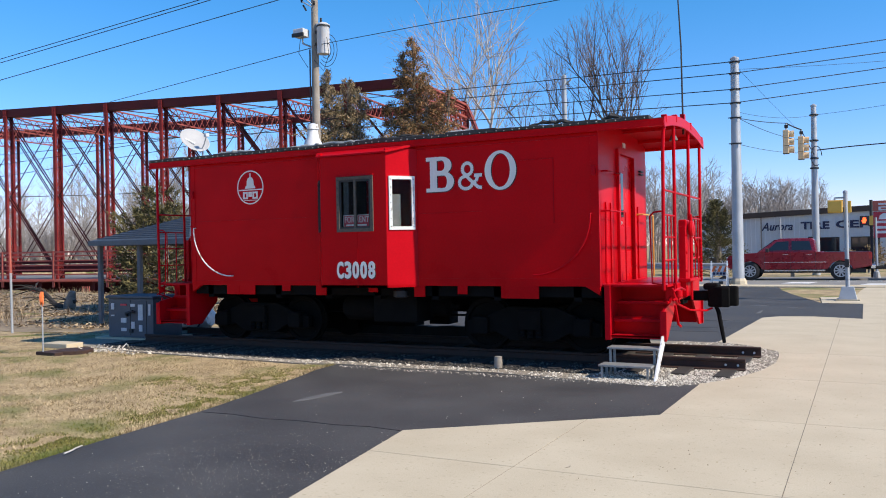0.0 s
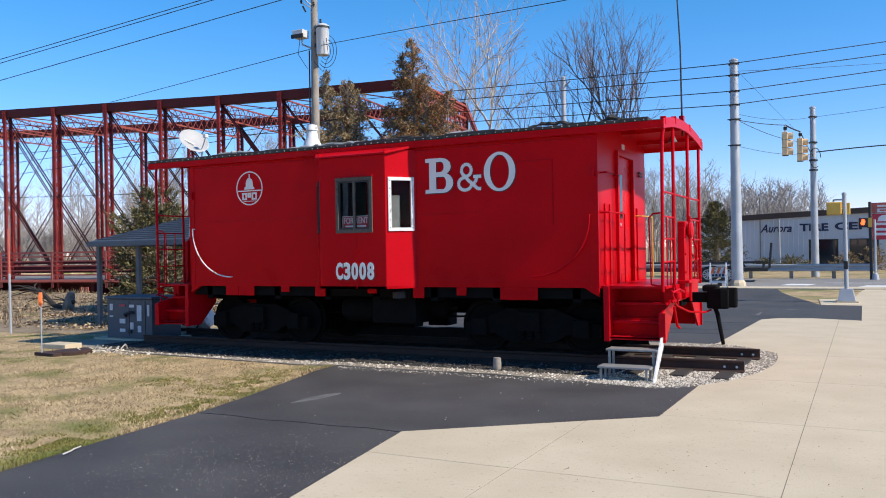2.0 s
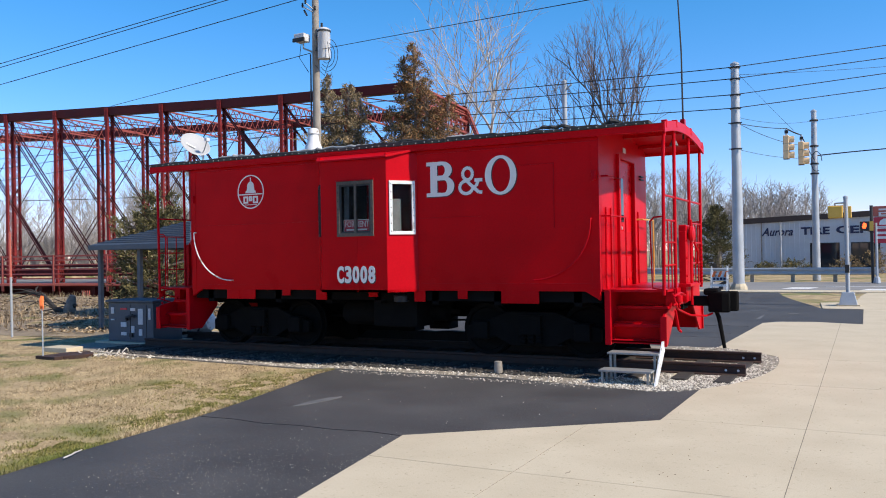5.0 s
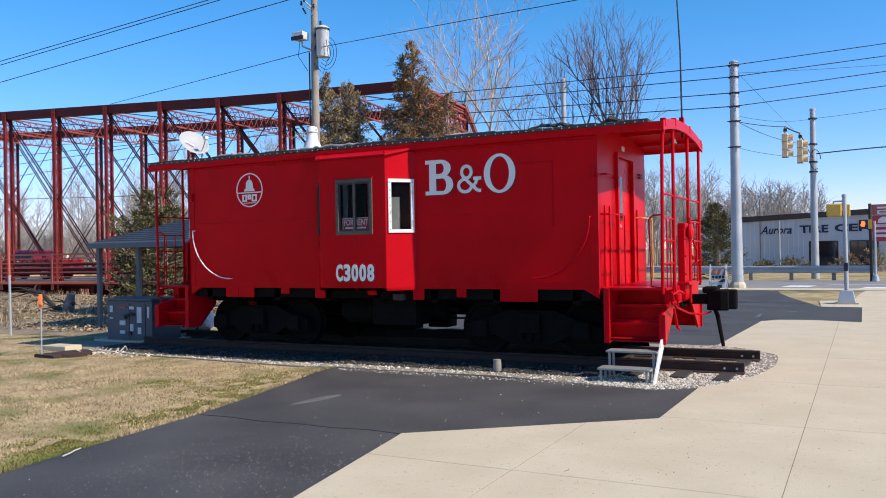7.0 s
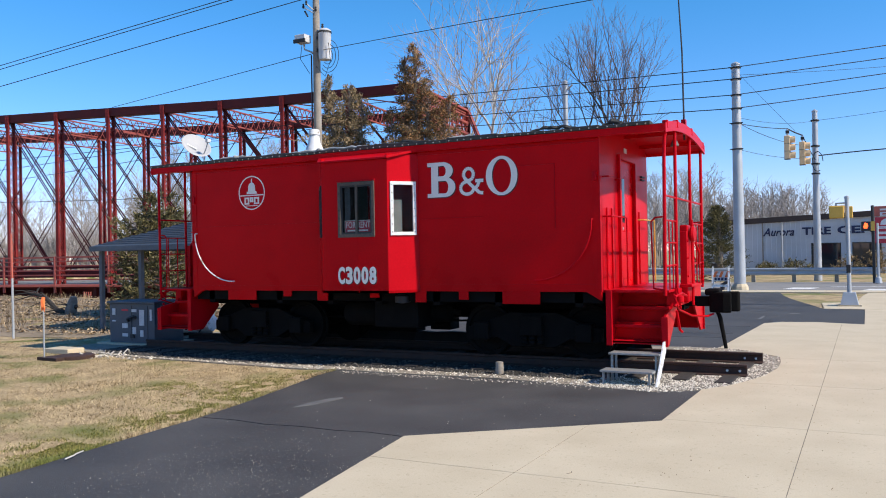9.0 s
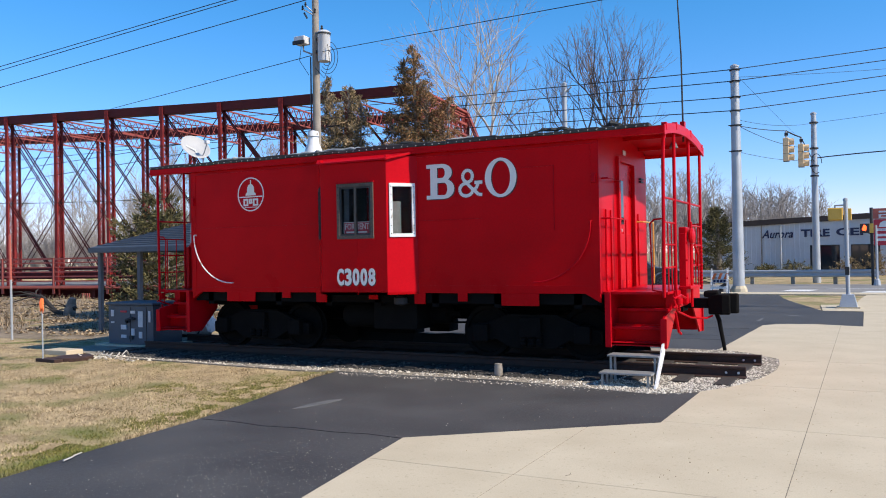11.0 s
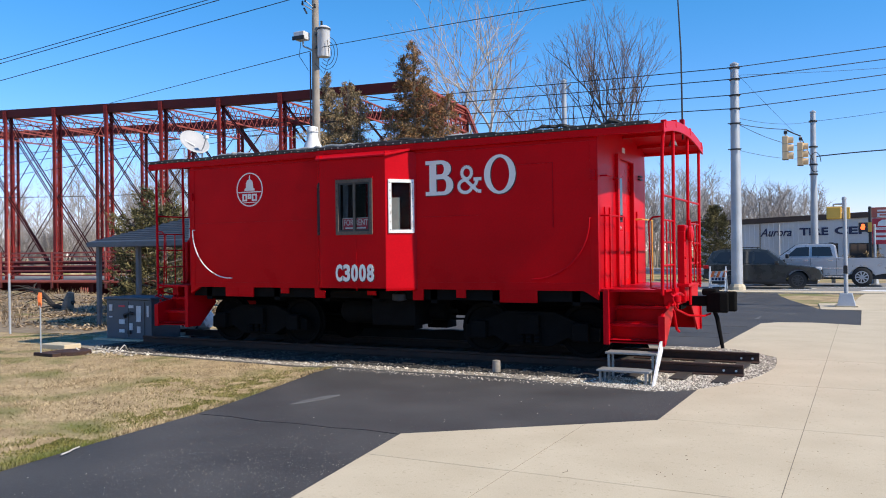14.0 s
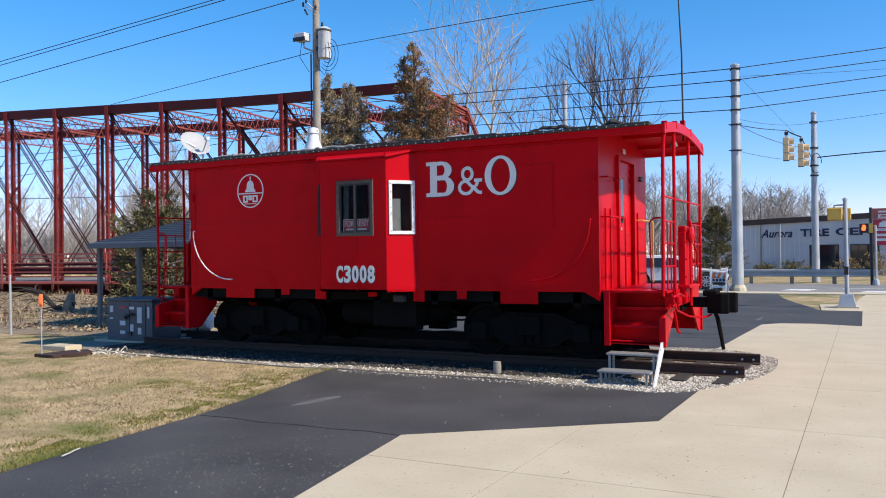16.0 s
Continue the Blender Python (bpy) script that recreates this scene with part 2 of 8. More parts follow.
M_TYRE = surface("tyre rubber", (0.014, 0.014, 0.014), (0.03, 0.03, 0.03), 12, 0.85, 0.2)
M_RIM = surface("alloy wheel", (0.42, 0.42, 0.43), (0.55, 0.55, 0.56), 12, 0.35, 0.0, metal=0.7)
M_DARKRIM = surface("dark alloy wheel", (0.05, 0.05, 0.052), (0.10, 0.10, 0.102), 12, 0.4, 0.0, metal=0.6)
M_CHROME = surface("chrome trim", (0.6, 0.6, 0.6), (0.7, 0.7, 0.7), 9, 0.2, 0.0, metal=0.9)
M_PLASTIC = surface("black plastic trim", (0.015, 0.015, 0.016), (0.03, 0.03, 0.032), 9, 0.6, 0.1)
M_LENSRED = surface("red lamp lens", (0.45, 0.01, 0.01), (0.55, 0.02, 0.02), 9, 0.2, 0.0)
M_LENSCLEAR = surface("clear lamp lens", (0.6, 0.6, 0.6), (0.75, 0.75, 0.75), 9, 0.15, 0.0)
M_HAND = glow("lit orange signal", (1.0, 0.09, 0.02), 3.0)
M_SIGNRED = surface("red sign face", (0.50, 0.02, 0.04), (0.6, 0.04, 0.06), 2, 0.5, 0.0)
M_SIGNWHITE = surface("white sign face", (0.65, 0.65, 0.65), (0.75, 0.75, 0.75), 2, 0.5, 0.0)
M_SIGNBROWN = surface("brick-red board", (0.42, 0.09, 0.06), (0.5, 0.12, 0.08), 2, 0.5, 0.0)
M_STONEWALL = surface("brown roof shingles", (0.06, 0.05, 0.05), (0.11, 0.10, 0.10), 2, 0.9, 0.2)
M_CREAM = surface("cream house siding", (0.5, 0.47, 0.42), (0.62, 0.6, 0.55), 2, 0.8, 0.1)


# ---- mesh tools ----
class Build:
    """Collects vertices and faces of one mesh."""

    def __init__(self):
        self.v, self.f = [], []

    def add(self, vs, fs):
        k = len(self.v)
        self.v += [tuple(p) for p in vs]
        self.f += [tuple(i + k for i in f) for f in fs]
        return self

    def box(self, x0, x1, y0, y1, z0, z1, m=None):
        vs = [Vector((x, y, z)) for z in (z0, z1) for x, y in ((x0, y0), (x1, y0), (x1, y1), (x0, y1))]
        if m:
            vs = [m @ p for p in vs]
        return self.add(vs, [(3, 2, 1, 0), (4, 5, 6, 7), (0, 1, 5, 4), (1, 2, 6, 5), (2, 3, 7, 6), (3, 0, 4, 7)])

    def bar(self, a, b, w, h=None, upward=(0, 0, 1)):
        """A rectangular bar from a to b, w wide and h high."""
        a, b = Vector(a), Vector(b)
        h = h or w
        d = (b - a).normalized()
        s = d.cross(Vector(upward))
        if s.length < 1e-4:
            s = d.cross(Vector((1, 0, 0)))
        s.normalize()
        u = s.cross(d)
        vs = [p + s * i * w / 2 + u * j * h / 2 for p in (a, b) for i, j in ((-1, -1), (1, -1), (1, 1), (-1, 1))]
        return self.add(vs, [(0, 1, 2, 3), (7, 6, 5, 4), (0, 4, 5, 1), (1, 5, 6, 2), (2, 6, 7, 3), (3, 7, 4, 0)])

    def tube(self, pts, radii, n=8, caps=True):
        """A round tube along points; one radius or one each."""
        pts = [Vector(p) for p in pts]
        if not isinstance(radii, (list, tuple)):
            radii = [radii] * len(pts)
        k = len(self.v)
        d = (pts[1] - pts[0]).normalized()
        s = d.cross(Vector((0, 0, 1)))
        if s.length < 0.05:
            s = d.cross(Vector((1, 0, 0)))
        s.normalize()
        for i, p in enumerate(pts):
            if i + 1 < len(pts):
                d = (pts[i + 1] - p).normalized() if i == 0 else ((pts[i + 1] - p).normalized() + (p - pts[i - 1]).normalized()).normalized()
            else:
                d = (p - pts[i - 1]).normalized()
            s = (s - d * s.dot(d)).normalized()
            u = d.cross(s)
            for j in range(n):
                a = 2 * math.pi * j / n
                self.v.append(tuple(p + (s * math.cos(a) + u * math.sin(a)) * radii[i]))
        for i in range(len(pts) - 1):
            for j in range(n):
                a, b = k + i * n + j, k + i * n + (j + 1) % n
                self.f.append((a, b, b + n, a + n))
        if caps:
            self.f.append(tuple(k + j for j in reversed(range(n))))
            self.f.append(tuple(k + (len(pts) - 1) * n + j for j in range(n)))
        return self

    def prism(self, outline, a, b, axis="y"):
        """An outline of (p, q) pairs, swept from a to b along an axis: y takes (x, z), x takes (y, z), z takes (x, y)."""
        def at(p, q, r):
            return {"y": (p, r, q), "x": (r, p, q), "z": (p, q, r)}[axis]
        n = len(outline)
        vs = [at(p, q, a) for p, q in outline] + [at(p, q, b) for p, q in outline]
        fs = [tuple(range(n)), tuple(reversed(range(n, 2 * n)))] + [(i, i + n, (i + 1) % n + n, (i + 1) % n) for i in range(n)]
        return self.add(vs, fs)

    def ring(self, outer, inner, a, b, axis="y"):
        """Two outlines of as many points, swept from a to b, open in the middle."""
        def at(p, q, r):
            return {"y": (p, r, q), "x": (r, p, q), "z": (p, q, r)}[axis]
        n = len(outer)
        vs = [at(p, q, r) for r in (a, b) for ol in (outer, inner) for p, q in ol]
        fs = []
        for i in range(n):
            j = (i + 1) % n
            fs += [(i, j, n + j, n + i), (2 * n + i, 3 * n + i, 3 * n + j, 2 * n + j), (i, 2 * n + i, 2 * n + j, j), (n + i, n + j, 3 * n + j, 3 * n + i)]
        return self.add(vs, fs)

    def lathe(self, profile, centre, axis="z", n=20):
        """A profile of (radius, height) pairs turned about an axis through centre."""
        c = Vector(centre)
        k = len(self.v)
        for r, h in profile:
            for j in range(n):
                a = 2 * math.pi * j / n
                p, q = r * math.cos(a), r * math.sin(a)
                o = {"z": (p, q, h), "y": (p, h, q), "x": (h, p, q)}[axis]
                self.v.append(tuple(c + Vector(o)))
        for i in range(len(profile) - 1):
            for j in range(n):
                a, b = k + i * n + j, k + i * n + (j + 1) % n
                self.f.append((a, b, b + n, a + n))
        self.f.append(tuple(k + j for j in range(n)))
        self.f.append(tuple(k + (len(profile) - 1) * n + j for j in range(n)))
        return self

    def mesh(self, name, smooth=False):
        me = bpy.data.meshes.new(name)
        me.from_pydata(self.v, [], self.f)
        bm = bmesh.new()
        bm.from_mesh(me)
        if len(bm.faces) < 60000:
            bmesh.ops.recalc_face_normals(bm, faces=bm.faces)
        for f in bm.faces:
            f.smooth = smooth
        bm.to_mesh(me)
        bm.free()
        return me


def part(name, b, material, parent=None, label="", smooth=False, bevel=0.0):
    """Links a Build as one mesh object under a thing or part."""
    me = b.mesh(name, smooth)
    me.materials.append(material)
    ob = new(name, me)
    if parent:
        ob.parent = parent
        ob.matrix_parent_inverse = parent.matrix_world.inverted() if parent.parent is None and not parent.animation_data else Matrix()
    if smooth:
        me.set_sharp_from_angle(angle=radians(40))
    if bevel:
        mod = ob.modifiers.new("bevel", "BEVEL")
        mod.width, mod.segments, mod.limit_method = bevel, 2, "ANGLE"
    if label:
        tagged(ob, label)
    return ob


def thing(name, label, category, group="", kind="", at=(0, 0, 0)):
    """An Empty at a thing's base, that parents its parts."""
    e = new(name)
    e.empty_display_size = 0.2
    e.location = at
    bpy.context.view_layer.update()
    return tagged(e, label, category, group, kind)


def circle(cx, cz, rx, rz, n=32, start=0.0, sweep=2 * math.pi):
    return [(cx + rx * math.cos(start + sweep * i / n), cz + rz * math.sin(start + sweep * i / n)) for i in range(n)]


def lettering(name, words, size, material, m, parent, width=None, shear=0.0, thick=0.004, bold=0.0, height=None):
    """Words in the built-in font as one mesh, centred on the pose m, facing its +z."""
    cu = bpy.data.curves.new(name, "FONT")
    cu.body, cu.size, cu.shear, cu.extrude, cu.offset = words, size, shear, thick, bold
    cu.align_x, cu.align_y, cu.resolution_u = "CENTER", "CENTER", 3
    tmp = bpy.data.objects.new(name, cu)
    scene.collection.objects.link(tmp)
    me = bpy.data.meshes.new_from_object(tmp.evaluated_get(bpy.context.evaluated_depsgraph_get()))
    bpy.data.objects.remove(tmp)
    xs, ys = [v.co.x for v in me.vertices], [v.co.y for v in me.vertices]
    cx, cy = (min(xs) + max(xs)) / 2, (min(ys) + max(ys)) / 2
    sx = width / (max(xs) - min(xs)) if width else 1.0
    sy = height / (max(ys) - min(ys)) if height else 1.0
    for v in me.vertices:
        v.co = m @ Vector(((v.co.x - cx) * sx, (v.co.y - cy) * sy, v.co.z))
    me.materials.clear()
    me.materials.append(material)
    ob = new(name, me)
    if parent:
        ob.parent = parent
        ob.matrix_parent_inverse = parent.matrix_world.inverted() if parent.parent is None else Matrix()
    return ob


FACE = pose(0, 0, 0, 90, 0, 0)


# ---- ground ----
def smooth(a, b, x):
    t = min(1.0, max(0.0, (x - a) / (b - a)))
    return t * t * (3 - 2 * t)


def road_z(x):
    return 0.17 + 0.39 * smooth(0, -16, x)


def level(x, y):
    """Height of the ground: flat round the track, rising to the road, falling into the creek under the bridge."""
    z = 0.17 * smooth(14.5, 22.5, y)
    if y > 22 and x < 0:
        z += (road_z(x) - 0.17) * smooth(18, 23, y) * (1 - smooth(34, 40, y))
    creek = smooth(-13, -20, x) * smooth(15, 22, y + 0.12 * (x + 20)) * (1 - smooth(60, 80, y))
    z -= 3.2 * creek * smooth(-64, -57, x)
    if x < -57 and y > 5:
        z += 0.5 * smooth(-57, -62, x) * smooth(5, 12, y) * (1 - smooth(60, 80, y)) * (0 if y > 18 and y < 40 and x < 0 else 1)
    if x < -7.5:
        z += 0.10 * smooth(-7.5, -12, x) * noise.noise((x * 0.35, y * 0.35, 0)) * 1.4
    return z


def spread(lo, hi, fine_lo, fine_hi, step):
    a = [fine_lo + step * i for i in range(int((fine_hi - fine_lo) / step) + 1)]
    d, p = step, a[0]
    while p > lo:
        d *= 1.35
        p -= d
        a.insert(0, p)
    d, p = step, a[-1]
    while p < hi:
        d *= 1.35
        p += d
        a.append(p)
    return a


def make_ground():
    xs, ys = spread(-1500, 1500, -60, 40, 0.9), spread(-900, 2200, -20, 60, 0.9)
    b = Build()
    b.v = [(x, y, level(x, y) - 0.012) for y in ys for x in xs]
    n = len(xs)
    b.f = [(j * n + i, j * n + i + 1, (j + 1) * n + i + 1, (j + 1) * n + i) for j in range(len(ys) - 1) for i in range(n - 1)]
    g = part("ground", b, M_GRASS, smooth=True)
    tagged(g, "dormant tan lawn with green patches and earth", "ground", kind="structure")
    # leaf-strewn bank behind the lawn
    b = Build()
    gx = [-70 + 1.5 * i for i in range(46)]
    gy = [1.9 + 1.2 * i for i in range(27)]
    b.v = [(x, y, level(x, y) + 0.004 + 0.05 * noise.noise((x * 0.8, y * 0.8, 3))) for y in gy for x in gx]
    n = len(gx)
    for j in range(len(gy) - 1):
        for i in range(n - 1):
            x, y = gx[i], gy[j]
            if x < -8.2 - 0.25 * (6 - min(6, y)) + 0.5 * noise.noise((x, y, 0)):
                b.f.append((j * n + i, j * n + i + 1, (j + 1) * n + i + 1, (j + 1) * n + i))
    e = part("bank", b, M_EARTH, smooth=True)
    tagged(e, "brown earth bank with dead leaves beside the creek", "ground", kind="structure")


def flat(name, outline, z, material, label, category="pavement", thick=0.05):
    b = Build().prism(outline, z - thick, z, "z")
    return tagged(part(name, b, material), label, category, kind="structure")


make_ground()
# asphalt drive before the car, its outline as a worn smooth line
drive = [(4.9, -0.98), (5.47, -0.62), (5.43, -2.80), (3.21, -4.50), (3.56, -6.69), (4.0, -9.5), (4.2, -14), (0.6, -14), (0.95, -9.0),
         (0.81, -7.17), (0.69, -6.29), (0.60, -5.4), (0.52, -4.54), (0.36, -3.6), (0.18, -2.79), (0.0, -2.0), (-0.18, -1.26), (-0.23, -0.62),
         (0.83, -0.66), (2.5, -0.60), (3.8, -0.78)]
flat("drive", drive, 0.006, M_ASPHALT, "black sealed asphalt drive before the caboose", "pavement", 0.03)
# asphalt lot behind the track, up to the road
lot = [(-6, 3.6), (4.95, 4.2), (5.05, 7.0), (5.15, 9.75), (5.5, 10.25), (6.29, 10.4), (7.34, 10.0), (7.34, 15.2), (6.25, 15.3), (5.85, 16.6), (5.15, 18.6), (4.75, 20.0), (4.5, 21.5), (-6, 21.5)]


def sheet(name, outline, lift, material, parent=None):
    """A thin sheet that follows the ground."""
    bm = bmesh.new()
    bm.faces.new([bm.verts.new((x, y, 0)) for x, y in outline])
    for cut in range(1, 16):
        bmesh.ops.bisect_plane(bm, geom=bm.verts[:] + bm.edges[:] + bm.faces[:], plane_co=(0, 12 + cut * 0.75, 0), plane_no=(0, 1, 0))
    for v in bm.verts:
        v.co.z = level(v.co.x, v.co.y) + lift
    me = bpy.data.meshes.new(name)
    bm.to_mesh(me)
    bm.free()
    me.materials.append(material)
    ob = new(name, me)
    ob.parent = parent
    return ob


def lot_mesh():
    return tagged(sheet("parking_lot", lot, 0.006, M_ASPHALT), "black asphalt lot with worn pale marks behind the caboose", "pavement", kind="structure")


lot_mesh()
seam = Build()
pts = [(0.56, -4.53), (1.0, -4.50), (1.5, -4.56), (1.9, -4.50), (2.4, -4.52), (2.8, -4.46), (3.2, -4.5)]
for p, q in zip(pts, pts[1:]):
    seam.bar((*p, 0.008), (*q, 0.008), 0.014, 0.004)
tagged(part("asphalt_seam", seam, M_WIRE), "dark seam across the asphalt drive", "pavement", kind="structure")
# grey repair patch and faint marks on the drive and lot
flat("asphalt_patch", [(1.16, -3.62), (1.25, -3.48), (1.335, -3.16), (1.37, -2.86), (1.33, -2.80), (1.22, -2.96), (1.15, -3.3)], 0.011, M_PATCH, "worn grey patch in the black asphalt", "pavement", 0.006)
for x, y, w, d in ((4.6, 14.0, 0.5, 0.16), (5.6, 13.2, 0.28, 0.28), (4.9, 11.6, 0.10, 1.1), (5.4, 9.7, 0.08, 1.5), (2.6, 13.6, 0.35, 0.2), (4.3, 8.8, 1.3, 0.05), (4.1, 7.0, 1.4, 0.05), (4.2, 6.1, 1.2, 0.04)):
    z = level(x, y) + 0.012
    ol = [(x - w / 2, y - d / 2), (x + w / 2, y - d / 2 + 0.03), (x + w / 2 - 0.03, y + d / 2), (x - w / 2 + 0.02, y + d / 2 - 0.02)]
    flat("worn_mark", ol, z, M_PATCH, "faint worn mark on the asphalt lot", "pavement", 0.006)


# ---- concrete pavement, slab by slab ----
def clip_poly(poly, x0, x1, y0, y1):
    """Cuts a polygon to a rectangle."""
    for ax, lim, keep in ((0, x0, 1), (0, x1, -1), (1, y0, 1), (1, y1, -1)):
        res = []
        for i, p in enumerate(poly):
            q = poly[(i + 1) % len(poly)]
            a, c = (p[ax] - lim) * keep, (q[ax] - lim) * keep
            if a >= 0:
                res.append(p)
            if a * c < 0:
                s = a / (a - c)
                res.append((p[0] + (q[0] - p[0]) * s, p[1] + (q[1] - p[1]) * s))
        poly = res
        if len(poly) < 3:
            return []
    return poly


def make_pavement():
    pav = new("pavement", None)
    tagged(pav, "pale concrete pavement in large jointed slabs", "pavement", kind="structure")
    # convex pieces that make up the paved area
    areas = [
        [(3.23, -4.5), (5.43, -2.79), (12, -2.79), (12, -14), (4.2, -14), (4.0, -9.5), (3.57, -6.69)],
        [(5.43, -2.79), (5.47, -0.60), (12, -0.60), (12, -2.79)],
        [(5.47, -0.60), (5.75, -0.15), (5.93, 0.35), (6.08, 0.9), (6.18, 1.75), (12, 1.75), (12, -0.60)],
        [(6.18, 1.75), (6.16, 2.5), (6.09, 3.14), (12, 3.14), (12, 1.75)],
        [(6.09, 3.14), (5.5, 3.9), (4.95, 4.2), (5.05, 7.0), (5.15, 9.75), (12, 9.75), (12, 3.14)],
        [(5.15, 9.75), (5.5, 10.25), (6.29, 10.4), (7.34, 10.0), (7.34, 9.75)],
        [(7.34, 9.75), (7.34, 15.2), (12, 15.2), (12, 9.75)],
    ]
    # joints: lengthwise and crosswise
    xs = [2.0, 4.78, 6.86, 8.95, 12.0]
    ys = [-14, -11.2, -8.2, -5.35, -2.70, 0.15, 3.0, 5.9, 8.8, 11.7, 15.2]
    gap = 0.0036
    for x0, x1 in zip(xs, xs[1:]):
        for y0, y1 in zip(ys, ys[1:]):
            for a in areas:
                p = clip_poly(a, x0 + gap, x1 - gap, y0 + gap, y1 - gap)
                if p:
                    part("slab", Build().prism(p, -0.05, 0.0148 + 0.0006 * random.random(), "z"), M_CONC, pav)
    bed = Build()
    for a in areas:
        bed.prism(a, -0.06, 0.0128, "z")
    part("joint_bed", bed, M_JOINT, pav, "dark joint filler between the slabs")
    # pad round the signal pedestal and strip along the road
    sheet("slab", [(6.25, 15.3), (7.34, 15.22), (14, 15.22), (14, 23.0), (7.6, 23.0), (7.25, 20.0), (7.1, 17.7), (6.1, 17.4)], 0.012, M_CONC, pav)
    strip = Build()
    for i in range(20):
        x0, x1 = -6 + i, -5.01 + i
        strip.box(x0, x1, 21.55, 23.0, 0.05, 0.20)
    part("slab", strip, M_CONC, pav)
    # cracks
    for pts in (((5.19, -5.22), (5.215, -5.17), (5.20, -5.12)),):
        c = Build()
        for p, q in zip(pts, pts[1:]):
            c.bar((*p, 0.016), (*q, 0.016), 0.004, 0.003)
        part("crack", c, M_JOINT, pav)


def make_road():
    b = Build()
    xs = [-16 + 2 * i for i in range(16)] + [30, 60, 120, 260]
    for x in xs:
        c = 27.0 + 0.1206 * (x - 5) * smooth(6, -6, x)
        b.v += [(x, c - 4.0, road_z(x) + 0.012), (x, c + 4.6, road_z(x) + 0.012)]
    b.f = [(2 * i, 2 * i + 2, 2 * i + 3, 2 * i + 1) for i in range(len(xs) - 1)]
    tagged(part("road", b, M_ROAD), "worn grey asphalt road", "road", kind="structure")
    for x0, x1, y0, y1 in ((4.35, 5.35, 24.3, 25.6), (5.9, 9.8, 26.55, 26.68), (7.2, 8.2, 23.3, 24.4)):
        flat("road_marking", [(x0, y0), (x1, y0), (x1 + 0.3, y1), (x0 + 0.3, y1)], 0.190, M_ROADPAINT, "faded white road marking", "road marking", 0.006)


# ---- gravel and grass ----
def in_poly(x, y, poly):
    c = False
    for i, (ax, ay) in enumerate(poly):
        bx, by = poly[i - 1]
        if (ay > y) != (by > y) and x < (bx - ax) * (y - ay) / (by - ay) + ax:
            c = not c
    return c


GRAVEL = [(-7.6, -0.05), (-6.2, -0.35), (-5.0, -0.55), (-3.6, -0.62), (-2.0, -0.72), (-0.9, -0.78), (-0.23, -0.62), (0.83, -0.66), (2.5, -0.60), (3.8, -0.78), (4.9, -0.98), (5.47, -0.62), (5.75, -0.15),
          (5.93, 0.35), (6.08, 0.9), (6.18, 1.75), (6.16, 2.5), (6.09, 3.14), (5.5, 3.9), (4.95, 4.2), (-8.5, 3.9)]


def stone(b, x, y, z, r):
    a = random.random() * 6.28
    pts = []
    for i in range(5):
        t = a + i * 1.2566
        s = r * (0.7 + 0.5 * random.random())
        pts.append((x + s * math.cos(t), y + s * math.sin(t), z + r * 0.1 * random.random()))
    top = (x + r * 0.3 * (random.random() - 0.5), y + r * 0.3 * (random.random() - 0.5), z + r * (0.55 + 0.5 * random.random()))
    k = len(b.v)
    b.v += pts + [top]
    b.f += [(k + i, k + (i + 1) % 5, k + 5) for i in range(5)]


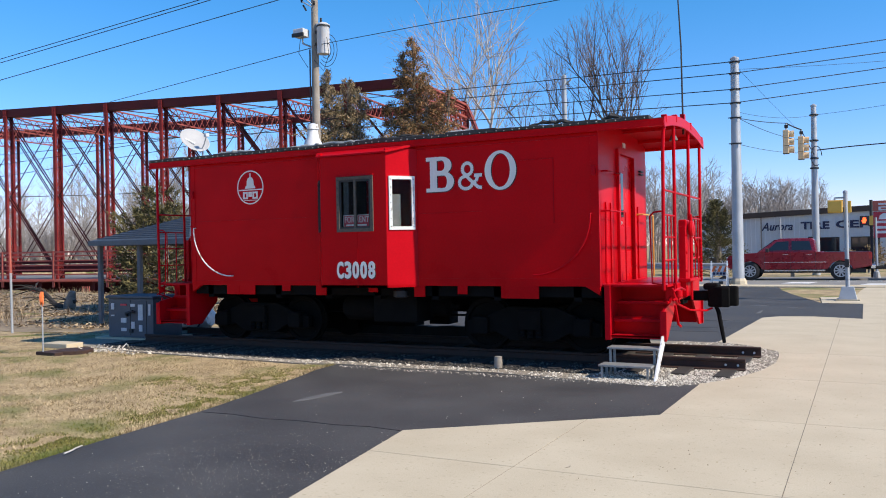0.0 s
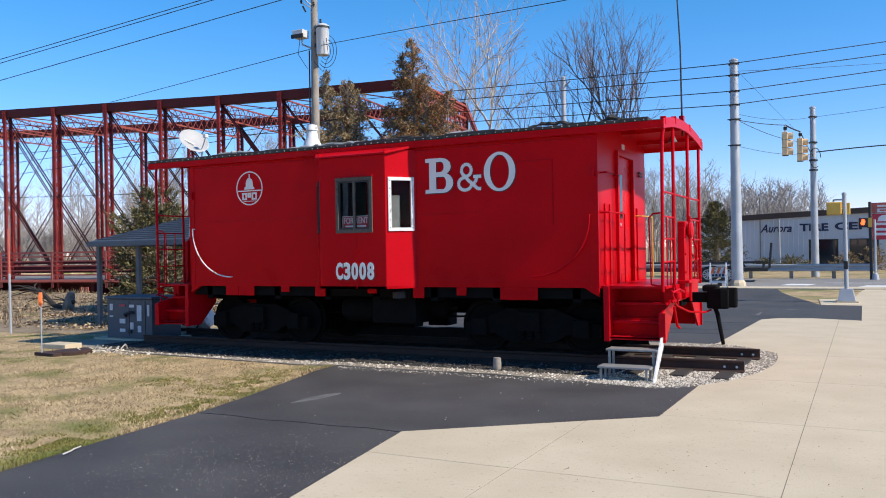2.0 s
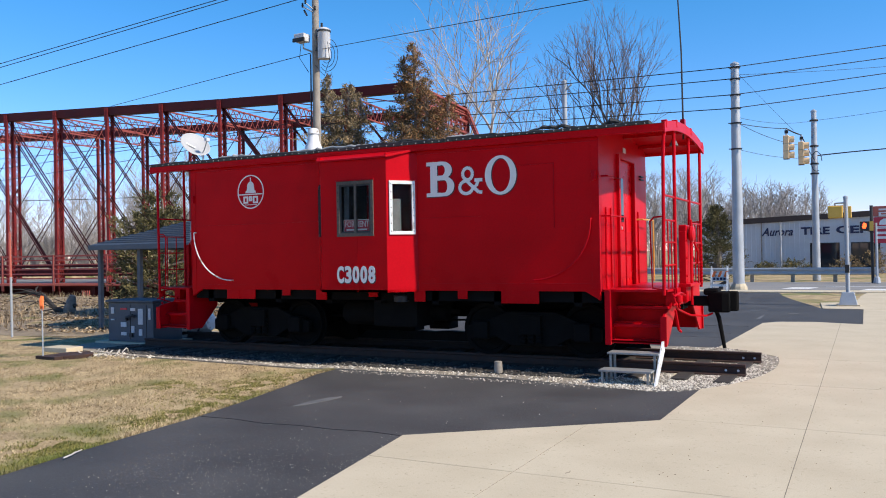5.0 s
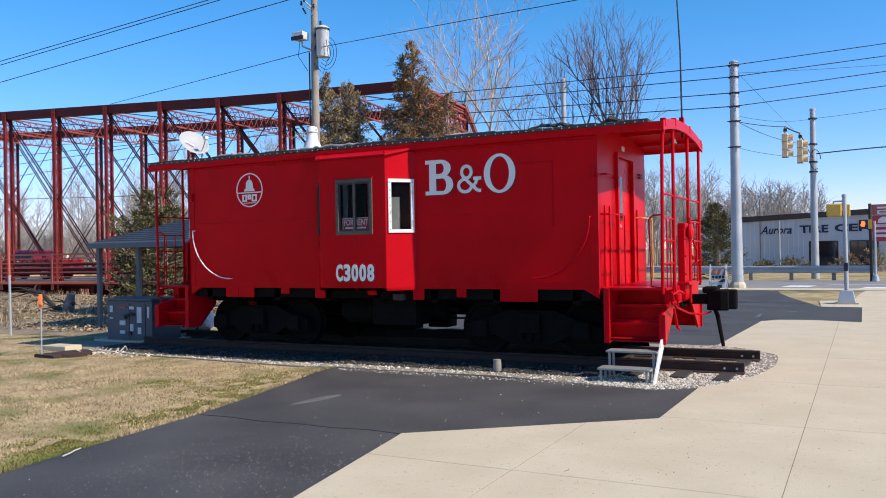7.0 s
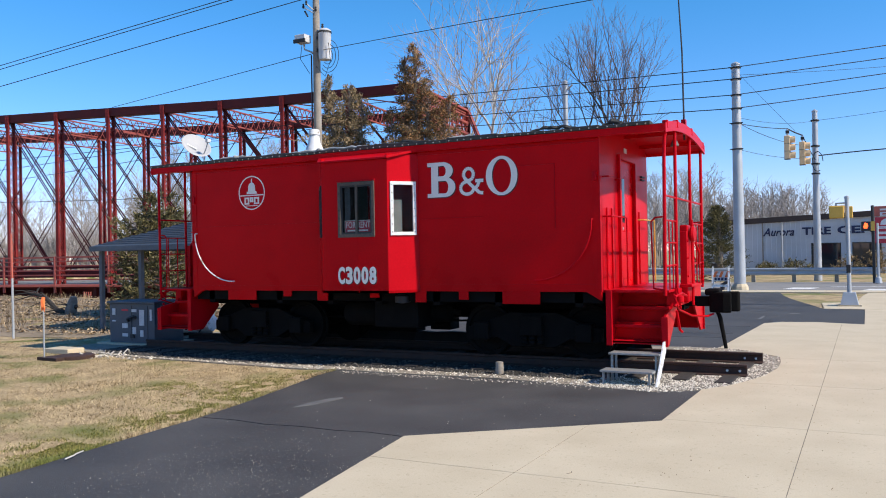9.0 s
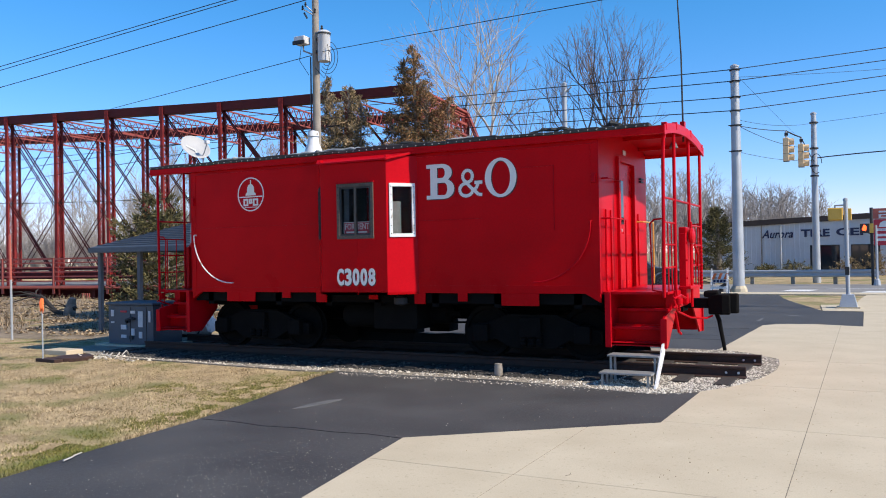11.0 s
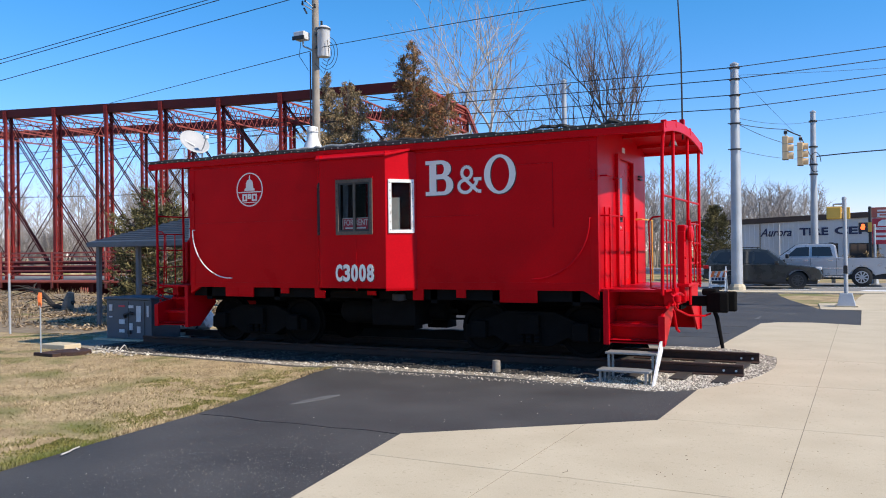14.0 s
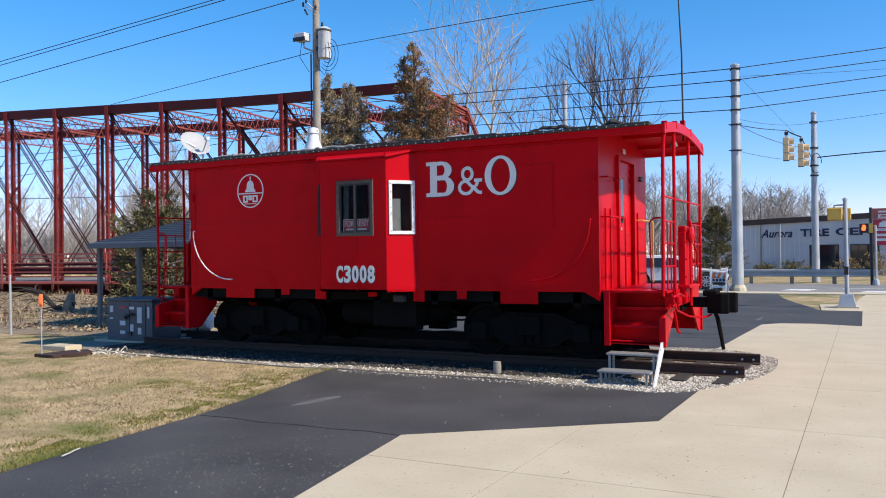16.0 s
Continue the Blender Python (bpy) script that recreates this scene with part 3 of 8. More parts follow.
def make_gravel():
    flat("gravel_bed", GRAVEL, 0.010, M_GRAVEL, "crushed limestone bed under the track", "gravel", 0.03)
    # dark sheet that paints the shade of car and rails onto the bed
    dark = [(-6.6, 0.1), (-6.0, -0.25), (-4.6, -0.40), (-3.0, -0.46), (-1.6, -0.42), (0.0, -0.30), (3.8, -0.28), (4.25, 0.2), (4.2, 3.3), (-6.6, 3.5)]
    flat("ballast_bed", dark, 0.016, M_BALLAST, "shade-painted ballast under the car", "gravel", 0.01)
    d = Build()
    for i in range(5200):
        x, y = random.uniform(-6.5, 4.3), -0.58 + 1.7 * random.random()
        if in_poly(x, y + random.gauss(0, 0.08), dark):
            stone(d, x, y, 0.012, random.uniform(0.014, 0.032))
    # added ridge of the same stones, hides the bright ground behind
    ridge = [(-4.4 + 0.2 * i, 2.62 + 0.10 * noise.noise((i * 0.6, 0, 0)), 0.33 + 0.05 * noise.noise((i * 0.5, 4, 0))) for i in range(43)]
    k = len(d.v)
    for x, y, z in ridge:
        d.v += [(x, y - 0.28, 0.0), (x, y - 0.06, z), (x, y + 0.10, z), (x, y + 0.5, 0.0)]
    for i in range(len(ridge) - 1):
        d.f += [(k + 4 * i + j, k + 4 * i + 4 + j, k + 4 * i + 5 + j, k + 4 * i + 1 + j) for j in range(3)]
    tagged(part("ballast", d, M_DARKSTONE), "shade-painted dark ballast stones under the car", "gravel", kind="stuff")
    b = Build()
    n = 0
    while n < 12000:
        x = random.uniform(-7.6, 6.2) if random.random() < 0.6 else random.uniform(4.1, 6.2)
        y = random.uniform(-1.05, 1.6) if random.random() < 0.75 else random.uniform(-1.0, 4.2)
        if x < 4.2 and y > (-0.26 if x > -1 else -0.42) + random.gauss(0, 0.06):
            continue
        if not in_poly(x, y, GRAVEL):
            continue
        stone(b, x, y, 0.006, random.uniform(0.010, 0.028))
        n += 1
    # strays on the drive
    for i in range(500):
        x = random.uniform(-0.1, 5.3)
        stone(b, x, -0.65 - abs(random.gauss(0, 0.12)) - 0.1, 0.005, random.uniform(0.006, 0.014))
    for i in range(160):
        stone(b, random.uniform(0.9, 6.5), random.uniform(-8, -1), 0.006, random.uniform(0.004, 0.009))
    # pale grit worn out of the asphalt along the concrete
    for i in range(1500):
        stone(b, random.uniform(1.5, 3.75), random.gauss(-6.3, 0.9), 0.005, random.uniform(0.0025, 0.006))
    tagged(part("gravel", b, M_STONE), "loose pale limestone gravel round the rails", "gravel", kind="stuff")


def make_grass():
    edge = [(0.75, -14), (0.95, -9.0), (0.81, -7.17), (0.69, -6.29), (0.52, -4.54), (0.18, -2.79), (-0.18, -1.26), (-0.23, -0.72), (-0.9, -0.8), (-2.0, -0.74), (-5.0, -0.57), (-7.6, -0.07), (-9.5, 3.5), (-14, 3.5), (-14, -14)]
    b = Build()
    n = 0
    while n < 110000:
        x = 1.0 - 13 * random.random() ** 1.5
        y = -9 + 12 * random.random() ** 0.9
        if not in_poly(x, y, edge):
            continue
        g = noise.noise((x * 0.9, y * 0.9, 7))
        if random.random() > 0.55 + 0.6 * g:
            n += 0.3
            continue
        h = random.uniform(0.006, 0.026) * (1.2 + 0.6 * g)
        a, lean = random.random() * 6.28, random.uniform(0.4, 2.6) * h
        c, s, w = math.cos(a), math.sin(a), random.uniform(0.0025, 0.006)
        z = level(x, y) - 0.012
        k = len(b.v)
        b.v += [(x - s * w, y + c * w, z), (x + s * w, y - c * w, z), (x + c * lean, y + s * lean, z + h)]
        b.f.append((k, k + 1, k + 2))
        n += 1
    # taller tufts along the drive's edge
    for i in range(2600):
        t = random.random() * 6
        j = int(t)
        p, q = edge[j + 1], edge[j + 2]
        u = random.random()
        x, y = p[0] + (q[0] - p[0]) * u - abs(random.gauss(0, 0.06)), p[1] + (q[1] - p[1]) * u
        h = random.uniform(0.02, 0.055)
        a, lean = random.random() * 6.28, random.uniform(0.3, 1.2) * h
        c, s, w = math.cos(a), math.sin(a), 0.004
        k = len(b.v)
        b.v += [(x - s * w, y + c * w, -0.01), (x + s * w, y - c * w, -0.01), (x + c * lean, y + s * lean, h)]
        b.f.append((k, k + 1, k + 2))
    tagged(part("grass", b, M_BLADE), "short dormant grass, tan with green tufts", "grass", kind="stuff")


def make_litter():
    """Dead leaves and dry tufts over the bank."""
    b = Build()
    for i in range(16000):
        x, y = -8.6 - 26 * random.random() ** 1.3, 2.4 + 14 * random.random()
        if x > -8.6 - 0.25 * (6 - min(6, y)):
            continue
        z = level(x, y) + 0.01
        a = random.random() * 6.28
        c, s = math.cos(a), math.sin(a)
        k = len(b.v)
        if noise.noise((x * 0.5, y * 0.5, 2)) > 0.12:
            h, w = random.uniform(0.08, 0.34), random.uniform(0.006, 0.014)
            b.v += [(x - s * w, y + c * w, z), (x + s * w, y - c * w, z), (x + c * h * 0.5, y + s * h * 0.5, z + h)]
            b.f.append((k, k + 1, k + 2))
        else:
            r = random.uniform(0.03, 0.085)
            t = random.uniform(-0.5, 0.9) * r
            b.v += [(x - c * r, y - s * r, z + 0.02), (x + s * r * 0.6, y - c * r * 0.6, z + 0.03 + abs(t)), (x + c * r, y + s * r, z + 0.02), (x - s * r * 0.6, y + c * r * 0.6, z + 0.04 + t * 0.3)]
            b.f.append((k, k + 1, k + 2, k + 3))
    tagged(part("leaf_litter", b, M_LITTER), "dead leaves and dry tufts on the creek bank", "leaf litter", kind="stuff")


make_road()
make_litter()


def make_specks():
    """Dry crumbs and grit blown over the concrete."""
    rng = random.Random(41)
    b = Build()
    for i in range(420):
        x, y = rng.uniform(4.0, 9.0), rng.uniform(-7.0, 3.0)
        r = rng.uniform(0.003, 0.009) * (1.8 if rng.random() < 0.06 else 1)
        a = rng.random() * 6.28
        c, s = math.cos(a) * r, math.sin(a) * r
        k = len(b.v)
        b.v += [(x - c, y - s, 0.0165), (x + s * 0.6, y - c * 0.6, 0.0165), (x + c, y + s, 0.0165), (x - s * 0.6, y + c * 0.6, 0.0165), (x, y, 0.0165 + r * 0.7)]
        b.f += [(k, k + 1, k + 4), (k + 1, k + 2, k + 4), (k + 2, k + 3, k + 4), (k + 3, k, k + 4)]
    tagged(part("grit", b, M_LITTER), "small dark crumbs and grit on the concrete pavement", "grit", kind="stuff")


make_specks()


# ---- bridge ----
BU = Vector((0.9927, 0.1206, 0))
BN = Vector((-0.1206, 0.9927, 0))
B5 = Vector((-18.8, 21.7, 0))
PANEL, DECK, TOP, APART = 3.70, 0.56, 9.85, 7.2


def bridge_at(k, side, z):
    p = B5 + BU * PANEL * (k - 5) + BN * APART * side
    if z > 5:
        z += 0.09 * max(0.0, 4.6 - k)
    return Vector((p.x, p.y, z))


def lattice(b, p, q, wide, along, cells, t=0.028, flange=0.075):
    """Two flanges joined by crossing bars."""
    s = Vector(along).normalized() * wide / 2
    for e in (s, -s):
        b.bar(p + e, q + e, flange, 0.07, upward=along)
    for i in range(cells):
        a, c = p.lerp(q, i / cells), p.lerp(q, (i + 1) / cells)
        b.bar(a + s, c - s, t, 0.02, upward=along)
        b.bar(a - s, c + s, t, 0.02, upward=along)


def make_bridge():
    br = thing("truss_bridge", "old red-painted steel through-truss road bridge", "bridge", at=tuple(bridge_at(2, 0.5, 0)))
    first, last = -5, 7
    for side in (0, 1):
        # chords take the shaded red, posts the mid one, struts the sunlit one
        for k in range(first, last):
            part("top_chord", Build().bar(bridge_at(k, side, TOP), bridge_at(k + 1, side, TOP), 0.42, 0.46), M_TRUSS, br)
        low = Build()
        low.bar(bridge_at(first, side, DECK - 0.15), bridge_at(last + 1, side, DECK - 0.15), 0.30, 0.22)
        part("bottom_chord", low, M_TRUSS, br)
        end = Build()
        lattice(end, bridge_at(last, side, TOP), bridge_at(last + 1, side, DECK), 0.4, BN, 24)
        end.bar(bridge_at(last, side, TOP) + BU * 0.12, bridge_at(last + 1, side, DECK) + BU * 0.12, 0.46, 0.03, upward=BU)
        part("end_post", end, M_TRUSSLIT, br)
        for k in range(first, last + 1):
            # two channels with lacing bars between them on both sides, and a gusset over the chord
            post = Build()
            foot, head = bridge_at(k, side, DECK), bridge_at(k, side, TOP - 0.2)
            for o in (-0.24, 0.24):
                post.bar(foot + BN * o, head + BN * o, 0.165, 0.05, upward=BN)
                for e in (-0.068, 0.068):
                    post.bar(foot + BN * o * 0.8 + BU * e, head + BN * o * 0.8 + BU * e, 0.03, 0.07, upward=BN)
            for e in (-0.085, 0.085):
                cells = 18
                for i in range(cells):
                    a, c = foot.lerp(head, i / cells) + BU * e, foot.lerp(head, (i + 1) / cells) + BU * e
                    post.bar(a - BN * 0.22, c + BN * 0.22, 0.035, 0.016, upward=BU)
                    post.bar(a + BN * 0.22, c - BN * 0.22, 0.035, 0.016, upward=BU)
            post.bar(head - Vector((0, 0, 0.35)) - BN * 0.275, head + Vector((0, 0, 0.36)) - BN * 0.275, 0.26, 0.02, upward=BN)
            for e in (-0.08, 0.08):
                for dz in (-0.2, 0.0, 0.2):
                    p = head + BU * e + Vector((0, 0, dz)) - BN * 0.285
                    post.bar(p, p - BN * 0.025, 0.05, 0.05)
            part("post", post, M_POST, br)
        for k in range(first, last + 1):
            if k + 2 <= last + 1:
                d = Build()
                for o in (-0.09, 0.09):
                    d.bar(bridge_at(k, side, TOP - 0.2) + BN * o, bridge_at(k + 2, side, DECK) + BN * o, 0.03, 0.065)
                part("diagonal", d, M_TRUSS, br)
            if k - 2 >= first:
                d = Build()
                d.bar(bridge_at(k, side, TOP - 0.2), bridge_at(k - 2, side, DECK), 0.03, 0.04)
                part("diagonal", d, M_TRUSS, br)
    for k in range(first, last + 1):
        strut = Build()
        a, c = bridge_at(k, 0, TOP - 0.55), bridge_at(k, 1, TOP - 0.55)
        lattice(strut, a, c, 0.8, (0, 0, 1), 14, 0.04, 0.09)
        if k == last:
            for dz in (-0.15, 0.55, -0.75):
                strut.bar(a + Vector((0, 0, dz)), c + Vector((0, 0, dz)), 0.28, 0.12)
            lattice(strut, a + Vector((0, 0, -0.45)) + BU * 0.1, c + Vector((0, 0, -0.45)) + BU * 0.1, 1.3, (0, 0, 1), 9, 0.07, 0.10)
        part("sway_strut", strut, M_TRUSSLIT, br, "pinkish lattice strut in the sunlit tone")
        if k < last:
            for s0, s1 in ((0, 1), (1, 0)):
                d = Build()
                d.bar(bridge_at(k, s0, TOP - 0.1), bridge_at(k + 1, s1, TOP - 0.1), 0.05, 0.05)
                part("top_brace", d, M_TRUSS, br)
    # deck, floor beams and hangers
    dk = Build()
    a0, a1, c1, c0 = bridge_at(first, 0, 0), bridge_at(last + 1, 0, 0), bridge_at(last + 1, 1, 0), bridge_at(first, 1, 0)
    dk.prism([(p.x, p.y) for p in (a0, a1, c1, c0)], DECK - 0.06, DECK + 0.01, "z")
    part("deck", dk, M_ROAD, br, "grey asphalt bridge deck")
    walkway = Build()
    w0, w1 = -0.30 / APART, -1.75 / APART
    walkway.prism([(p.x, p.y) for p in (bridge_at(first, w0, 0), bridge_at(last + 1, w0, 0), bridge_at(last + 1, w1, 0), bridge_at(first, w1, 0))], DECK - 0.10, DECK, "z")
    part("walkway", walkway, M_TRUSSLIT, br, "cantilevered walkway with a pale edge")
    edge = Build()
    edge.bar(bridge_at(first, w1 - 0.01, DECK - 0.02), bridge_at(last + 1, w1 - 0.01, DECK - 0.02), 0.06, 0.10)
    part("walkway_edge", edge, M_SIGNBROWN, br)
    girder = Build()
    girder.bar(bridge_at(first, 0.02, DECK - 0.55), bridge_at(last + 1, 0.02, DECK - 0.55), 0.20, 0.75)
    part("edge_girder", girder, M_TRUSS, br)
    for k in range(first, last + 1):
        fb = Build()
        fb.bar(bridge_at(k, w1 + 0.05, DECK - 0.55), bridge_at(k, 1.05, DECK - 0.55), 0.22, 0.75)
        part("floor_beam", fb, M_TRUSS, br)
        hang = Build()
        for o in (-0.25, -0.1, 0.05, 0.2):
            p = bridge_at(k, w1 - 0.02, DECK - 0.35) + BU * o
            hang.bar(p, p - Vector((0, 0, 0.75)), 0.05, 0.05)
        part("hanger", hang, M_TRUSSLIT, br)
    # railings: outer on the walkway, inner along the roadway
    for off, posts in ((w1, True), (0.03, False), (0.97, False)):
        for z in ((0.30, 0.55, 0.80, 1.05, 1.30, 1.52) if posts else (0.45, 0.65, 0.95)):
            r = Build()
            hgt = 0.07 if posts else 0.16
            r.bar(bridge_at(first, off, DECK + z), bridge_at(last + 1, off, DECK + z), 0.04, hgt if z < 1.5 else 0.09)
            part("rail", r, M_TRUSSLIT if posts else M_TRUSS, br)
        if posts:
            for i in range(last + 1 - first + 1):
                p = bridge_at(first + i + 0.35, off, 0)
                part("rail_post", Build().bar((p.x, p.y, DECK - 0.4), (p.x, p.y, DECK + 1.58), 0.10, 0.10), M_TRUSSLIT, br)
    # abutment
    ab = Build()
    p = bridge_at(last + 1.5, 0.5, 0)
    m = Matrix.Translation((p.x, p.y, 0)) @ Matrix.Rotation(math.atan2(BU.y, BU.x), 4, "Z")
    ab.box(-2.2, 2.2, -5, 4.2, -3.5, DECK - 0.3, m)
    part("abutment", ab, M_CONC, br, "concrete abutment")


make_bridge()


# ---- tyre shop across the road ----
def make_shop():
    sh = thing("tire_shop", "long white ribbed-steel shop with a brown roof edge", "building", at=(5, 47, 0.25))
    y0 = 47.0
    x0, x1 = -2.6, 26.0

    def top(x):
        return 3.66 + 0.036 * (x + 0.75)
    openings = [(4.2, 4.42, 0.45, 2.15), (4.66, 5.95, 0.45, 2.15), (6.6, 8.25, 0.45, 2.15), (10.0, 11.6, 0.45, 2.15)]
    xs = sorted({x0, x1, *[o[0] for o in openings], *[o[1] for o in openings]})
    w = Build()
    for a, c in zip(xs, xs[1:]):
        o = [p for p in openings if p[0] == a and p[1] == c]
        if o:
            w.box(a, c, y0, y0 + 0.2, 0.0, o[0][2])
            w.prism([(a, o[0][3]), (c, o[0][3]), (c, top(c)), (a, top(a))], y0, y0 + 0.2)
        else:
            w.prism([(a, 0.0), (c, 0.0), (c, top(c)), (a, top(a))], y0, y0 + 0.2)
    part("front_wall", w, M_SIDING, sh)
    part("side_wall", Build().prism([(x0, 0.0), (x0 + 0.2, 0.0), (x0 + 0.2, top(x0)), (x0, top(x0))], y0 + 0.2, y0 + 18), M_SIDING, sh)
    part("side_wall", Build().prism([(x1 - 0.2, 0.0), (x1, 0.0), (x1, top(x1)), (x1 - 0.2, top(x1))], y0 + 0.2, y0 + 18), M_SIDING, sh)
    part("back_wall", Build().prism([(x0, 0.0), (x1, 0.0), (x1, top(x1)), (x0, top(x0))], y0 + 18, y0 + 18.2), M_SIDING, sh)
    roof = Build().prism([(x0 - 0.3, top(x0)), (x1 + 0.3, top(x1)), (x1 + 0.3, top(x1) + 0.12), (x0 - 0.3, top(x0) + 0.12)], y0 - 0.1, y0 + 18.4)
    roofp = part("roof", roof, M_ROOFBROWN, sh)
    part("fascia", Build().prism([(x0 - 0.3, top(x0) - 0.20), (x1 + 0.3, top(x1) - 0.20), (x1 + 0.3, top(x1) + 0.16), (x0 - 0.3, top(x0) + 0.16)], y0 - 0.16, y0 - 0.1), M_ROOFBROWN, sh)
    # ribs of the siding
    x = x0 + 0.15
    while x < x1:
        o = [p for p in openings if p[0] - 0.03 < x < p[1] + 0.03]
        z0 = o[0][3] if o else 0.3
        part("rib", Build().box(x - 0.04, x + 0.04, y0 - 0.055, y0, z0, top(x) - 0.2), M_SIDING, sh)
        x += 0.30 if x < 9 else 0.9
    for a, c, z0, z1 in openings:
        win = part("window", Build().ring([(a, z0), (c, z0), (c, z1), (a, z1)], [(a + 0.06, z0 + 0.06), (c - 0.06, z0 + 0.06), (c - 0.06, z1 - 0.06), (a + 0.06, z1 - 0.06)], y0 - 0.03, y0 + 0.1), M_PLASTIC, sh, "dark window frame")
        part("pane", Build().box(a + 0.05, c - 0.05, y0 + 0.04, y0 + 0.06, z0 + 0.05, z1 - 0.05), M_WINGLASS, win)
    m = pose(2.22, y0 - 0.065, 2.93, 90, 0, 0)
    lettering("lettering", "Aurora", 0.62, M_NAVY, m, sh, width=1.95, height=0.55, shear=0.35, bold=0.012)
    m = pose(4.53, y0 - 0.065, 2.94, 90, 0, 0)
    lettering("lettering", "TIRE", 0.6, M_NAVY, m, sh, width=1.72, height=0.50, bold=0.022)
    m = pose(7.85, y0 - 0.065, 2.97, 90, 0, 0)
    lettering("lettering", "CENTER", 0.6, M_NAVY, m, sh, width=4.2, height=0.50, bold=0.022)
    part("downpipe", Build().box(1.20, 1.28, y0 - 0.09, y0 - 0.036, 0.4, 5.0), M_POLEGREY, sh)
    part("vent_pipe", Build().tube([(2.45, y0 - 0.25, 0.3), (2.45, y0 - 0.25, 3.5)], 0.05, 8), M_GALV, sh)


make_shop()


# ---- guard rail ----
def make_guard_rail():
    g = thing("guard_rail", "galvanised W-beam guard rail beside the road", "guard rail", at=(4, 32, 0.25))

    def gy(x):
        return 32.2 - 0.03 * (x - 4)
    prof = [(0, 0.36), (-0.05, 0.40), (-0.05, 0.46), (0.02, 0.52), (0.02, 0.56), (-0.05, 0.62), (-0.05, 0.68), (0, 0.72), (0.03, 0.72), (0.03, 0.36)]
    b = Build()
    xs = [-12, -4, 0, 4, 7.9]
    vs, n = [], len(prof)
    for x in xs:
        rise = road_z(x) - 0.02
        vs += [(x, gy(x) + p, q + rise) for p, q in prof]
    fs = [(i * n + j, i * n + (j + 1) % n, (i + 1) * n + (j + 1) % n, (i + 1) * n + j) for i in range(len(xs) - 1) for j in range(n)]
    b.add(vs, fs + [tuple(range(n)), tuple((len(xs) - 1) * n + j for j in range(n))])
    part("beam", b, M_GALV, g, smooth=False)
    x = -11.0
    while x < 7.6:
        part("post", Build().box(x - 0.09, x + 0.09, gy(x) + 0.04, gy(x) + 0.24, -0.1, road_z(x) + 0.62), M_POLEGREY, g)
        x += 1.9


make_guard_rail()


# ---- caboose ----
XB, XR, W = 3.97, 4.95, 2.93
SILL, EAVE, RISE = 1.25, 3.56, 0.15
YC = W / 2
BAY_X0, BAY_X1, BAY_IN, BAY_OUT = -0.68, 0.60, 0.95, -0.40
caboose = thing("caboose", "red-painted steel bay-window caboose parked on a short track", "railway caboose", at=(0, YC, 0.18))


def roof_z(y):
    """Height of the roof's top, a shallow arch across."""
    u = (y - YC) / (W / 2 + 0.09)
    return EAVE + 0.06 + RISE * (1 - u * u)


